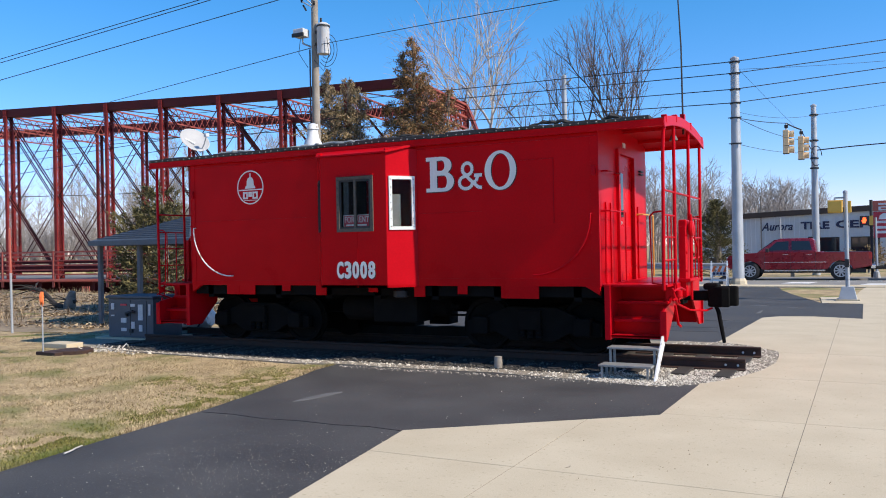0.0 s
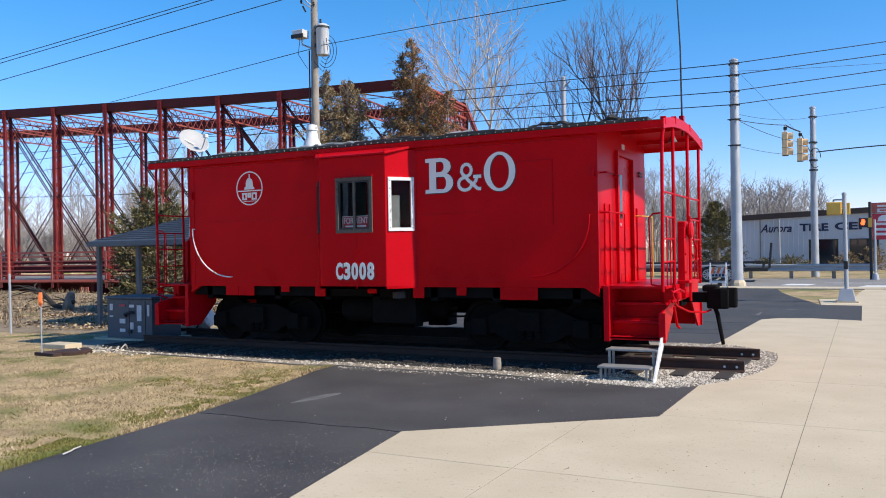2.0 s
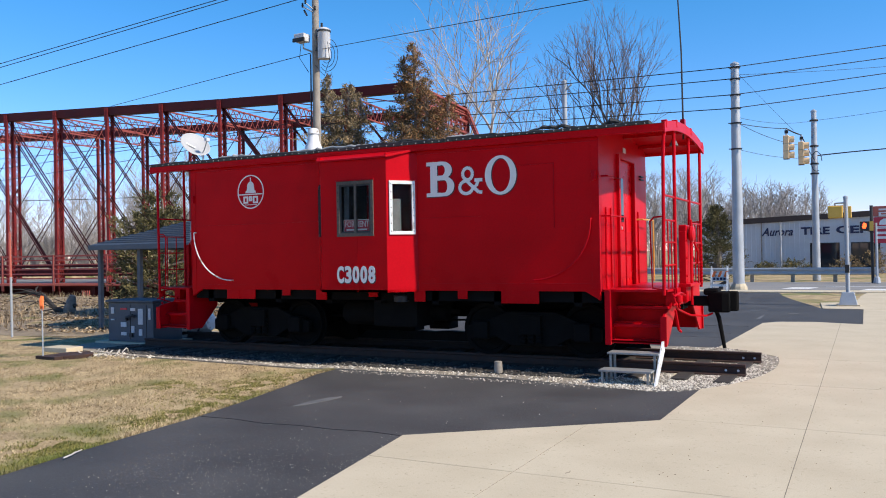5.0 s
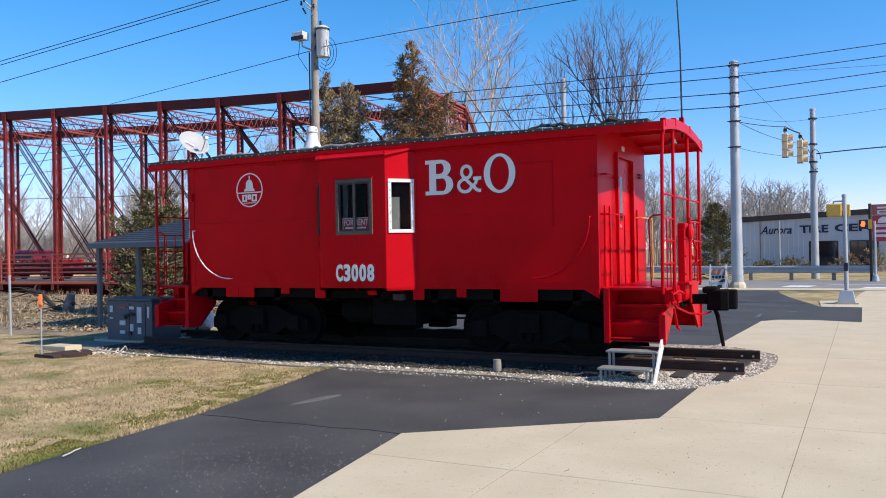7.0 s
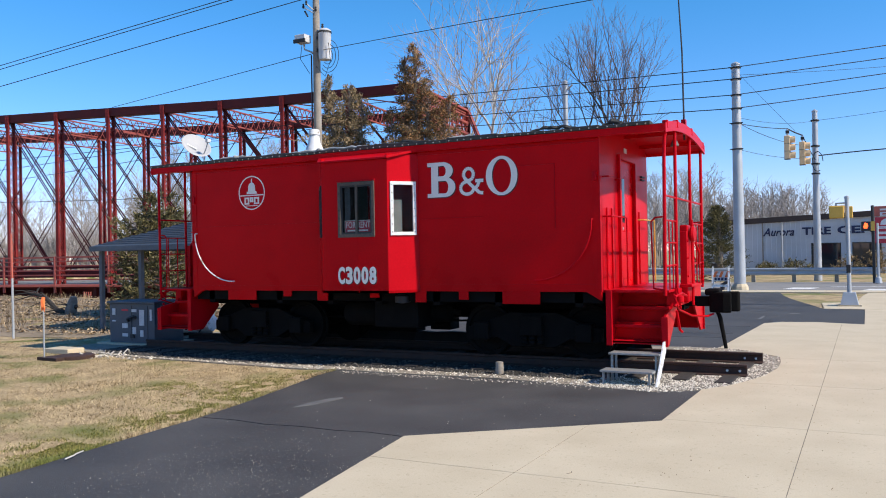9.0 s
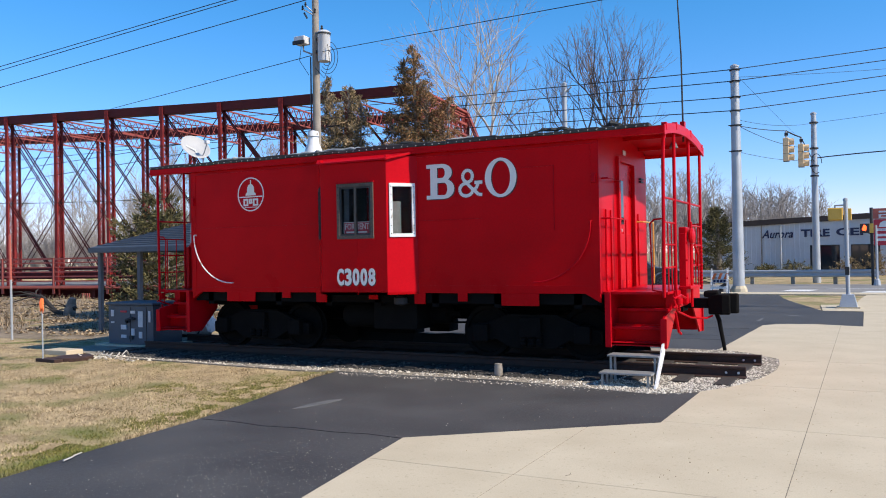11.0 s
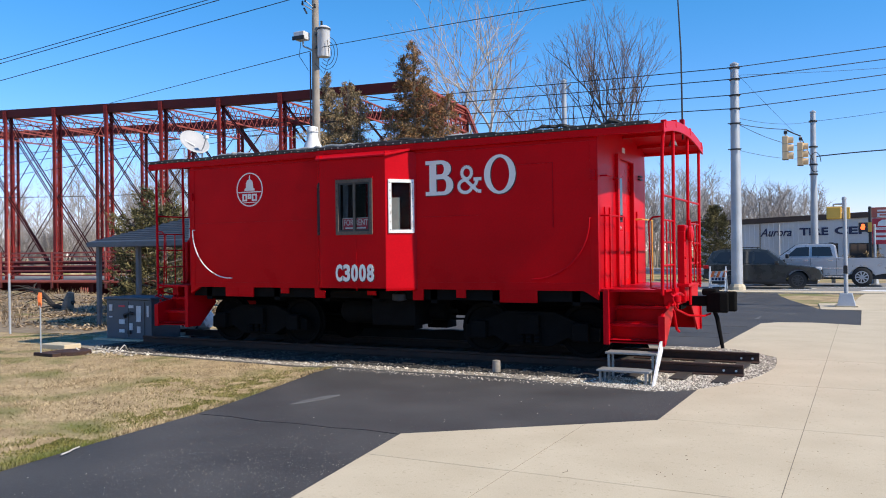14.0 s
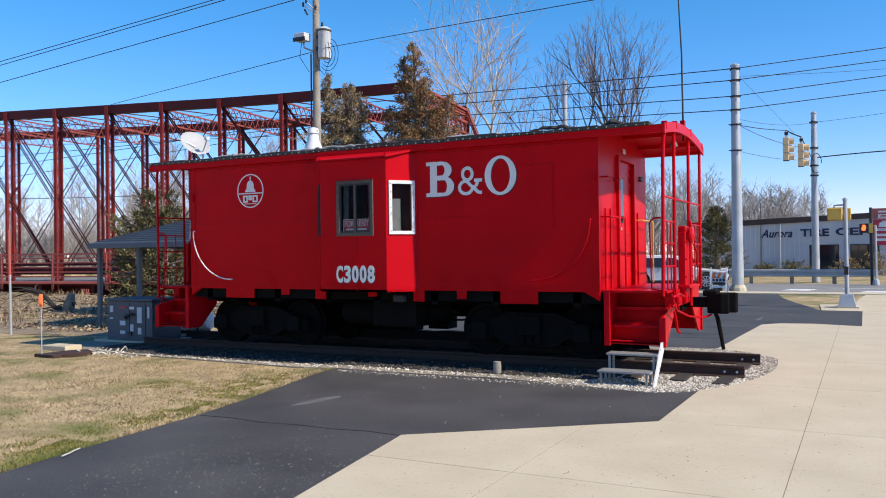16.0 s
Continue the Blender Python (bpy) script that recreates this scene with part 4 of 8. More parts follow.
def make_body():
    rake = [(XB, SILL - 0.13), (XB, EAVE), (BAY_IN, EAVE), (BAY_IN, SILL), (XB - 0.22, SILL)]
    part("side_wall", Build().prism(rake, 0, 0.07), M_RED, caboose, "deep red side wall with welded seams", bevel=0.004)
    rake = [(-XB, SILL - 0.13), (-XB, EAVE), (-1.0, EAVE), (-1.0, SILL), (-XB + 0.22, SILL)]
    part("side_wall", Build().prism(rake, 0, 0.07), M_RED, caboose, "deep red side wall with welded seams", bevel=0.004)
    part("bay_header", Build().box(-0.998, BAY_IN - 0.002, 0, 0.07, 3.40, EAVE), M_RED, caboose)
    part("side_wall", Build().box(-XB, XB, W - 0.07, W, SILL, EAVE), M_RED, caboose)
    for s in (-1, 1):
        e = Build()
        a, c = (XB - 0.07, XB) if s > 0 else (-XB, -XB + 0.07)
        e.box(a, c, 0.072, 1.05, SILL + 0.02, EAVE + 0.02)
        e.box(a, c, 1.95, W - 0.072, SILL + 0.02, EAVE + 0.02)
        e.box(a, c, 1.05, 1.95, 3.30, EAVE + 0.02)
        arch = [(0.072, EAVE + 0.02)] + [(y, roof_z(y) - 0.06) for y in [0.072 + (W - 0.144) * i / 12 for i in range(13)]] + [(W - 0.072, EAVE + 0.02)]
        e.prism(arch, a, c, "x")
        part("end_wall", e, M_REDBRIGHT, caboose, "bright red end wall with doorway")
    part("floor", Build().box(-XB + 0.07, XB - 0.07, 0.07, W - 0.07, SILL, SILL + 0.05), M_INSIDE, caboose)
    part("partition", Build().box(-1.9, -1.85, 0.07, W - 0.07, SILL + 0.05, EAVE), M_INSIDE, caboose)
    # roof shell
    n = 14
    ys = [-0.09 + (W + 0.18) * i / n for i in range(n + 1)]
    ol = [(y, roof_z(y)) for y in ys] + [(y, roof_z(y) - 0.05) for y in reversed(ys)]
    part("roof", Build().prism(ol, -XR, XR, "x"), M_TAR, caboose, "dark felt-covered low arched roof")
    soffit = [(y, roof_z(y) - 0.052) for y in ys] + [(y, roof_z(y) - 0.066) for y in reversed(ys)]
    for a, c in ((-XR + 0.01, -XB), (XB, XR - 0.01)):
        part("soffit", Build().prism(soffit, a, c, "x"), M_REDBRIGHT, caboose)
    # fascia along the eaves and curved end fascia
    for y in (-0.095, W + 0.07):
        part("fascia", Build().box(-XR, XR, y, y + 0.025, EAVE - 0.05, EAVE + 0.055), M_RED, caboose)
    for x in (-XR - 0.012, XR - 0.012):
        ends = [(y, roof_z(y) + 0.012) for y in ys] + [(y, roof_z(y) - 0.13) for y in reversed(ys)]
        part("end_fascia", Build().prism(ends, x, x + 0.024, "x"), M_REDBRIGHT, caboose)
    # ragged roofing edge: short laps of felt with pale nail heads
    b = Build()
    x = -XR
    while x < XR - 0.25:
        ln = random.uniform(0.25, 0.5)
        z = EAVE + 0.055 + random.uniform(-0.008, 0.008)
        b.box(x, min(XR - 0.2, x + ln), -0.112 + random.uniform(-0.006, 0.004), 0.06, z, z + random.uniform(0.045, 0.075))
        x += ln * 0.98
    part("roofing_edge", b, M_TAR, caboose, "ragged dark roofing edge", bevel=0.008)
    b = Build()
    x = -XR + 0.05
    while x < XR - 0.2:
        b.lathe([(0.011, 0), (0.008, -0.008)], (x, -0.118, EAVE + 0.075 + random.uniform(-0.004, 0.004)), "y", 6)
        x += random.uniform(0.11, 0.17)
    tagged(part("nail_heads", b, M_LEAD, caboose), "row of pale nail heads", kind="stuff")
    # lumps of old sealing cloth along the roof edge
    for x0, x1, h, m in ((-3.4, -2.5, 0.06, M_LEAD), (-1.7, 0.2, 0.05, M_LEAD), (0.35, 1.0, 0.07, M_TAR), (1.5, 2.0, 0.06, M_LEAD), (2.9, 3.6, 0.07, M_TAR), (4.02, 4.3, 0.10, M_TAR)):
        b = Build()
        k = max(3, int((x1 - x0) / 0.07))
        b.tube([(x0 + (x1 - x0) * i / k, 0.05 + 0.05 * random.random(), EAVE + 0.13 + h * (0.2 + 0.7 * random.random()) * math.sin(math.pi * i / k)) for i in range(k + 1)],
               [0.012 + h * 0.35 * random.random() for i in range(k + 1)], 6)
        part("roof_sealing", b, m, caboose, "crumpled sealing cloth on the roof edge", smooth=True)
    # seams, belt lines and corner angles
    for a, c, z in ((-XB, -1.0, EAVE - 0.10), (0.96, XB, EAVE - 0.10)):
        part("belt_line", Build().box(a, c, -0.012, 0, z - 0.006, z + 0.006), M_REDBRIGHT, caboose)
    for x, z0, z1 in ((3.28, 2.2, 3.18),):
        part("weld_seam", Build().box(x, x + 0.012, -0.014, 0, z0, z1), M_REDBRIGHT, caboose)
    for x0, x1, z in ((2.7, 3.28, 3.17), (0.98, 2.1, 2.42), (-3.9, -1.02, 2.44), (-3.9, -1.0, 1.33), (1.0, 3.9, 1.36)):
        part("weld_seam", Build().box(x0, x1, -0.010, 0, z, z + 0.008), M_REDBRIGHT, caboose)
    for s in (-1, 1):
        x = s * XB
        a, c = (x - 0.11, x + 0.006) if s > 0 else (x - 0.006, x + 0.11)
        part("corner_post", Build().box(a, c, -0.008, 0.0, SILL, EAVE - 0.06), M_RED, caboose, bevel=0.003)
        part("corner_angle", Build().box(x - 0.004, x + 0.012, -0.012, 0.10, SILL, EAVE - 0.06), M_REDBRIGHT, caboose)
        part("corner_bracket", Build().box(s * (XB - 0.06) - 0.03, s * (XB - 0.06) + 0.03, -0.05, 0, 2.88, 3.02), M_REDBRIGHT, caboose, bevel=0.006)
    # tabs under the sill
    for x0, x1, d in ((-3.12, -2.82, 0.17), (-2.82, -2.46, 0.17), (-1.84, -1.66, 0.10), (-1.10, -0.88, 0.17), (-0.02, 0.16, 0.11), (0.86, 1.06, 0.18), (1.65, 1.82, 0.13), (2.40, 3.02, 0.19)):
        part("sill_tab", Build().box(x0, x1 - 0.004, 0.004, 0.03, SILL - d, SILL + 0.01), M_RED, caboose, bevel=0.003)
    # bowed grab irons
    for s in (-1, 1):
        pts = []
        for i in range(15):
            a = math.pi / 2 * i / 14
            pts.append((s * (3.86 - 0.90 * (1 - math.cos(a)) ** 1.0), -0.06, 2.30 - 0.88 * math.sin(a)))
        # left iron is coloured white to paint in its sun glint
        g = part("grab_iron", Build().tube([(s * 3.86, 0, 2.32), (s * 3.86, -0.05, 2.32)] + pts + [(s * 2.96, 0, 1.42)], 0.012, 7), M_REDBRIGHT if s > 0 else M_WHITEPAINT, caboose, "bowed grab iron", smooth=True)


def frame_with_pane(px, pz, w, h, m, sash, parent, mullion=False):
    """A window in its own plane: x across, z up, facing -y, placed by m."""
    fr = Build()
    o, i = 0.055, 0.0
    outer = [(px - w / 2 - o, pz - h / 2 - o), (px + w / 2 + o, pz - h / 2 - o), (px + w / 2 + o, pz + h / 2 + o), (px - w / 2 - o, pz + h / 2 + o)]
    inner = [(px - w / 2, pz - h / 2), (px + w / 2, pz - h / 2), (px + w / 2, pz + h / 2), (px - w / 2, pz + h / 2)]
    fr.ring(outer, inner, -0.022, 0.03)
    fr.v = [tuple(m @ Vector(v)) for v in fr.v]
    win = part("window", fr, sash, parent, "weathered riveted window frame", bevel=0.003)
    gl = Build().box(px - w / 2, px + w / 2, 0.02, 0.026, pz - h / 2, pz + h / 2, m)
    pane = part("pane", gl, M_CLEAR, win)
    pane.visible_shadow = False
    riv = Build()
    for k in range(7):
        z = pz - h / 2 + h * k / 6
        for x in (px - w / 2 - 0.027, px + w / 2 + 0.027):
            riv.box(x - 0.006, x + 0.006, -0.028, -0.02, z - 0.006, z + 0.006, m)
    part("rivets", riv, M_TIE, win)
    if mullion:
        part("mullion", Build().box(px - 0.02, px + 0.02, -0.01, 0.035, pz - h / 2, pz + h / 2, m), M_OLDFRAME, win)
        inn = Build()
        inn.ring([(px - w / 2, pz - h / 2), (px + w / 2, pz - h / 2), (px + w / 2, pz + h / 2), (px - w / 2, pz + h / 2)],
                 [(px - w / 2 + 0.03, pz - h / 2 + 0.03), (px + w / 2 - 0.03, pz - h / 2 + 0.03), (px + w / 2 - 0.03, pz + h / 2 - 0.03), (px - w / 2 + 0.03, pz + h / 2 - 0.03)], -0.005, 0.02)
        inn.v = [tuple(m @ Vector(v)) for v in inn.v]
        part("sash", inn, M_PLASTIC, win)
    return win


def panel_with_hole(u0, u1, z0, z1, hx0, hx1, hz0, hz1, m, t=0.05):
    b = Build().ring([(u0, z0), (u1, z0), (u1, z1), (u0, z1)], [(hx0, hz0), (hx1, hz0), (hx1, hz1), (hx0, hz1)], 0, t)
    b.v = [tuple(m @ Vector(v)) for v in b.v]
    return b


def make_bay():
    z0, z1 = 1.235, 3.40
    # front
    I = Matrix.Translation((0, BAY_OUT, 0))
    wx, wz, ww, wh = 0.005, 2.605, 0.60, 0.80
    b = panel_with_hole(BAY_X0, BAY_X1, z0, z1, wx - ww / 2, wx + ww / 2, wz - wh / 2, wz + wh / 2, I)
    bay = part("bay", b, M_RED, caboose, "projecting red bay with windows on three sides")
    frame_with_pane(wx, wz, ww, wh, I, M_OLDFRAME, bay, True)
    # cheeks
    right = Vector((BAY_IN - BAY_X1, -BAY_OUT, 0))
    L = right.length
    mr = Matrix.Translation((BAY_X1, BAY_OUT, 0)) @ Matrix.Rotation(math.atan2(right.y, right.x), 4, "Z")
    b = panel_with_hole(0, L, z0, z1 + 0.08, 0.10, L - 0.10, 2.22, 2.98, mr)
    part("cheek", b, M_REDBRIGHT, bay, "bright sunlit cheek of the bay")
    frame_with_pane(L / 2, 2.60, L - 0.20, 0.76, mr, M_WHITEPAINT, bay)
    left = Vector((BAY_X0 + 1.0, BAY_OUT, 0))
    ll = left.length
    ml = Matrix.Translation((-1.0, 0, 0)) @ Matrix.Rotation(math.atan2(left.y, left.x), 4, "Z")
    b = panel_with_hole(0, ll, z0, z1 + 0.08, 0.10, ll - 0.10, 2.22, 2.98, ml)
    part("cheek", b, M_RED, bay)
    frame_with_pane(ll / 2, 2.60, ll - 0.20, 0.76, ml, M_PLASTIC, bay)
    # hood and bottom
    hood = Build()
    hood.add([(BAY_X0 - 0.05, BAY_OUT - 0.05, z1), (BAY_X1 + 0.03, BAY_OUT - 0.05, z1), (BAY_IN + 0.02, 0, z1 + 0.13), (-1.02, 0, z1 + 0.13),
              (BAY_X0 - 0.05, BAY_OUT - 0.05, z1 + 0.03), (BAY_X1 + 0.03, BAY_OUT - 0.05, z1 + 0.03), (BAY_IN + 0.02, 0, z1 + 0.17), (-1.02, 0, z1 + 0.17)],
             [(3, 2, 1, 0), (4, 5, 6, 7), (0, 1, 5, 4), (1, 2, 6, 5), (2, 3, 7, 6), (3, 0, 4, 7)])
    part("hood", hood, M_REDBRIGHT, bay, "sloping red hood over the bay", bevel=0.004)
    part("bay_floor", Build().prism([(-1.0, 0), (BAY_X0, BAY_OUT), (BAY_X1, BAY_OUT), (BAY_IN, 0)], z0, z0 + 0.04, "z"), M_RED, bay)
    part("drip_rail", Build().bar((wx - 0.37, BAY_OUT - 0.02, 3.075), (wx + 0.37, BAY_OUT - 0.02, 3.075), 0.03, 0.02), M_REDBRIGHT, bay)
    part("weld_seam", Build().box(0.03, 0.042, BAY_OUT - 0.004, BAY_OUT, z0, 2.12), M_RED, bay)
    # things behind the glass
    part("curtain", Build().box(0.08, 0.30, 0.15, 0.17, 2.2, 2.75, mr), M_CURTAIN, bay, "grey curtain behind the glass")
    part("curtain", Build().box(-0.3, -0.2, BAY_OUT + 0.12, BAY_OUT + 0.14, 2.2, 3.0), M_CURTAIN, bay)
    s = part("rent_sign", Build().box(-0.255, 0.275, BAY_OUT + 0.045, BAY_OUT + 0.055, 2.22, 2.43), M_SIGNRED, bay, "red and white rental sign in the window")
    part("border", Build().ring([(-0.255, 2.22), (0.275, 2.22), (0.275, 2.43), (-0.255, 2.43)], [(-0.245, 2.23), (0.265, 2.23), (0.265, 2.42), (-0.245, 2.42)], BAY_OUT + 0.040, BAY_OUT + 0.045), M_WHITE, s)
    lettering("lettering", "FOR RENT", 0.12, M_WHITE, pose(0.01, BAY_OUT + 0.041, 2.355, 90, 0, 0), s, width=0.47, height=0.10, thick=0.002)
    part("text_bars", Build().box(-0.2, 0.2, BAY_OUT + 0.040, BAY_OUT + 0.044, 2.25, 2.275), M_WHITE, s)
    for i, ch in enumerate("C3008"):
        x = -0.305 + 0.1525 * i
        lettering("numeral", ch, 0.34, M_WHITE, pose(x, BAY_OUT - 0.004, 1.525, 90, 0, 0), caboose, width=0.134, height=0.285, bold=0.014, thick=0.003)
        lettering("numeral_shadow", ch, 0.34, M_OUTLINE, pose(x + 0.010, BAY_OUT - 0.0015, 1.517, 90, 0, 0), caboose, width=0.147, height=0.297, bold=0.018, thick=0.0012)


def make_emblems():
    """Large pale shapes and the round badge on the side."""
    def shape_b(x0, x1, z0, z1, y, grow, mat, nm):
        # a slab-serif upright with two rounded lobes, each with an opening
        w, h = x1 - x0, z1 - z0
        zm = z0 + h * 0.53
        b = Build()
        sx = x0 + w * 0.14
        bar = w * 0.25
        g = grow
        b.box(sx - g, sx + bar + g, y - 0.0040, y, z0 + 0.0, z1)
        for z in (z0, z1 - h * 0.11):
            b.box(x0 - g, sx + bar + w * 0.12, y - 0.0045, y - 0.0004, z - g, z + h * 0.11 + g)
        for lo, hi, r, dy in ((zm - 0.02, z1, 0.92, 0.0003), (z0, zm + 0.02, 1.0, 0.0007)):
            rz = (hi - lo) / 2
            cx = x0 + w * (r - 0.36)
            t = h * 0.105
            out = [(sx + bar * 0.6, hi + g)] + [(cx + (w * 0.36 + g) * math.cos(a), (lo + hi) / 2 + (rz + g) * math.sin(a)) for a in [math.pi / 2 - math.pi * i / 12 for i in range(13)]] + [(sx + bar * 0.6, lo - g)]
            inn = [(sx + bar * 0.6, hi - t - g)] + [(cx + (w * 0.36 - w * 0.25 - g) * math.cos(a), (lo + hi) / 2 + (rz - t - g) * math.sin(a)) for a in [math.pi / 2 - math.pi * i / 12 for i in range(13)]] + [(sx + bar * 0.6, lo + t + g)]
            n = len(out)
            vs = [(p, yy, q) for yy in (y - 0.004 - dy, y - dy) for ol in (out, inn) for p, q in ol]
            fs = []
            for i in range(n - 1):
                fs += [(i, i + 1, n + i + 1, n + i), (2 * n + i, 3 * n + i, 3 * n + i + 1, 2 * n + i + 1), (i, 2 * n + i, 2 * n + i + 1, i + 1), (n + i, n + i + 1, 3 * n + i + 1, 3 * n + i)]
            b.add(vs, fs)
        return part(nm, b, mat, caboose)

    def oval(cx, cz, rx, rz, tx, tz, y, mat, nm, n=40):
        return part(nm, Build().ring(circle(cx, cz, rx, rz, n), circle(cx, cz, rx - tx, rz - tz, n), y - 0.004, y), mat, caboose)

    def knot(y, grow, mat, nm):
        b = Build()
        t = 0.052 + grow * 2
        count = [0]
        def stroke(pts):
            for p, q in zip(pts, pts[1:]):
                count[0] += 1
                k = y - 0.002 - 0.00003 * count[0]
                b.bar((p[0], k, p[1]), (q[0], k, q[1]), t, 0.004, upward=(0, -1, 0))
        cx = 1.885
        top = [(cx - 0.02 + 0.085 * math.cos(a), 3.095 + 0.095 * math.sin(a)) for a in [2 * math.pi * i / 18 for i in range(19)]]
        stroke(top)
        stroke([(cx - 0.075, 3.03), (cx + 0.02, 2.93), (cx + 0.17, 2.80), (cx + 0.23, 2.795)])
        low = [(cx - 0.045 + 0.115 * math.cos(a), 2.885 + 0.10 * math.sin(a)) for a in [math.pi * 0.45 + 1.5 * math.pi * i / 16 for i in range(17)]]
        stroke(low)
        stroke([low[-1], (cx + 0.13, 2.90), (cx + 0.165, 2.985)])
        stroke([(cx + 0.10, 2.99), (cx + 0.235, 2.99)])
        return part(nm, b, mat, caboose)

    for d, y, g, mat, nm in ((0.008, 0.0, 0.006, M_OUTLINE, "emblem_outline"), (0, -0.0075, 0, M_WHITE, "emblem_shape")):
        shape_b(1.13 + d, 1.63 + d, 2.76 - d, 3.32 - d, y, g, mat, nm)
        knot(y, g, mat, nm)
        oval(2.43 + d, 3.045 - d, 0.265 + g, 0.305 + g, 0.105 + 2 * g, 0.045 + 2 * g, y, mat, nm)
    # round badge: ring, bar, dome and a row of small bars
    cx, cz, r = -2.52, 3.03, 0.305
    badge = oval(cx, cz, r, 0.31, 0.022, 0.022, -0.001, M_WHITE, "badge")
    tagged(badge, "round white badge with a dome")
    part("badge_bar", Build().box(cx - 0.27, cx + 0.27, -0.005, -0.001, cz - 0.055, cz - 0.035), M_WHITE, caboose)
    dome = [(cx - 0.12, cz - 0.02), (cx + 0.12, cz - 0.02), (cx + 0.11, cz + 0.02), (cx + 0.085, cz + 0.03), (cx + 0.08, cz + 0.09)]
    dome += [(cx + 0.08 * math.cos(a), cz + 0.09 + 0.10 * math.sin(a)) for a in [math.pi * i / 10 for i in range(1, 10)]]
    dome += [(cx - 0.08, cz + 0.09), (cx - 0.085, cz + 0.03), (cx - 0.11, cz + 0.02)]
    part("badge_dome", Build().prism(dome, -0.005, -0.001), M_WHITE, caboose)
    part("badge_spire", Build().box(cx - 0.012, cx + 0.012, -0.005, -0.001, cz + 0.18, cz + 0.26), M_WHITE, caboose)
    for x0, x1, h in ((-0.17, -0.06, 0.13), (-0.045, 0.035, 0.09), (0.05, 0.17, 0.13)):
        ol = [(cx + x0, cz - 0.08 - h), (cx + x1, cz - 0.08 - h), (cx + x1, cz - 0.08), (cx + x0, cz - 0.08)]
        il = [(cx + x0 + 0.035, cz - 0.08 - h + 0.03), (cx + x1 - 0.035, cz - 0.08 - h + 0.03), (cx + x1 - 0.035, cz - 0.11), (cx + x0 + 0.035, cz - 0.11)]
        part("badge_shape", Build().ring(ol, il, -0.005, -0.001), M_WHITE, caboose)
    part("badge_bar", Build().box(cx - 0.14, cx + 0.14, -0.005, -0.001, cz - 0.24, cz - 0.228), M_WHITE, caboose)


def bogie(cx):
    """A four-wheel truck with side frames, springs and axles."""
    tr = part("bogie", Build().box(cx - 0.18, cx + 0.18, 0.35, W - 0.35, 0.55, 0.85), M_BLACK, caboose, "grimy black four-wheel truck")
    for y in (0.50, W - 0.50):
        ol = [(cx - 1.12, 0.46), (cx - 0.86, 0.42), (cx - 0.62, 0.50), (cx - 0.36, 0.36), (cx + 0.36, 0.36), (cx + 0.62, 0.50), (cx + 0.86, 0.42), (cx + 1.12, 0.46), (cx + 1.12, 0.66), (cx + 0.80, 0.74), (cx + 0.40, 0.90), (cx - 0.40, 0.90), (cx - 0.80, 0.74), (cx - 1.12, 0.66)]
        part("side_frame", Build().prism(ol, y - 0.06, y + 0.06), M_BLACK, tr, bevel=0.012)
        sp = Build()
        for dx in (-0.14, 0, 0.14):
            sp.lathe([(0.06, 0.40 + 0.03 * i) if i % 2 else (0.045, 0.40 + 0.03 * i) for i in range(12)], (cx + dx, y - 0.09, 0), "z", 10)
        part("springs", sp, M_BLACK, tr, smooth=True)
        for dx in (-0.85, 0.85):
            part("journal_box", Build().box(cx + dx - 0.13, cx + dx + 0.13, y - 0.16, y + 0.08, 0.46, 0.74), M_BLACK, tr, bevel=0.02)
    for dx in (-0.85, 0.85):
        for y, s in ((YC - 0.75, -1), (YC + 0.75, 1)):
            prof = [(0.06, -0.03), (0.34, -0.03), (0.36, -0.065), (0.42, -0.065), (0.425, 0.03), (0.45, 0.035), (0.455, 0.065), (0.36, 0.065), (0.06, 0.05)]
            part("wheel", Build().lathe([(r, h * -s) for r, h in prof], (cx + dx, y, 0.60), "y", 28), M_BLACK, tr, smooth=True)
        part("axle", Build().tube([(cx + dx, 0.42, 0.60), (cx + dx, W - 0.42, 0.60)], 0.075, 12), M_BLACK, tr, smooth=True)


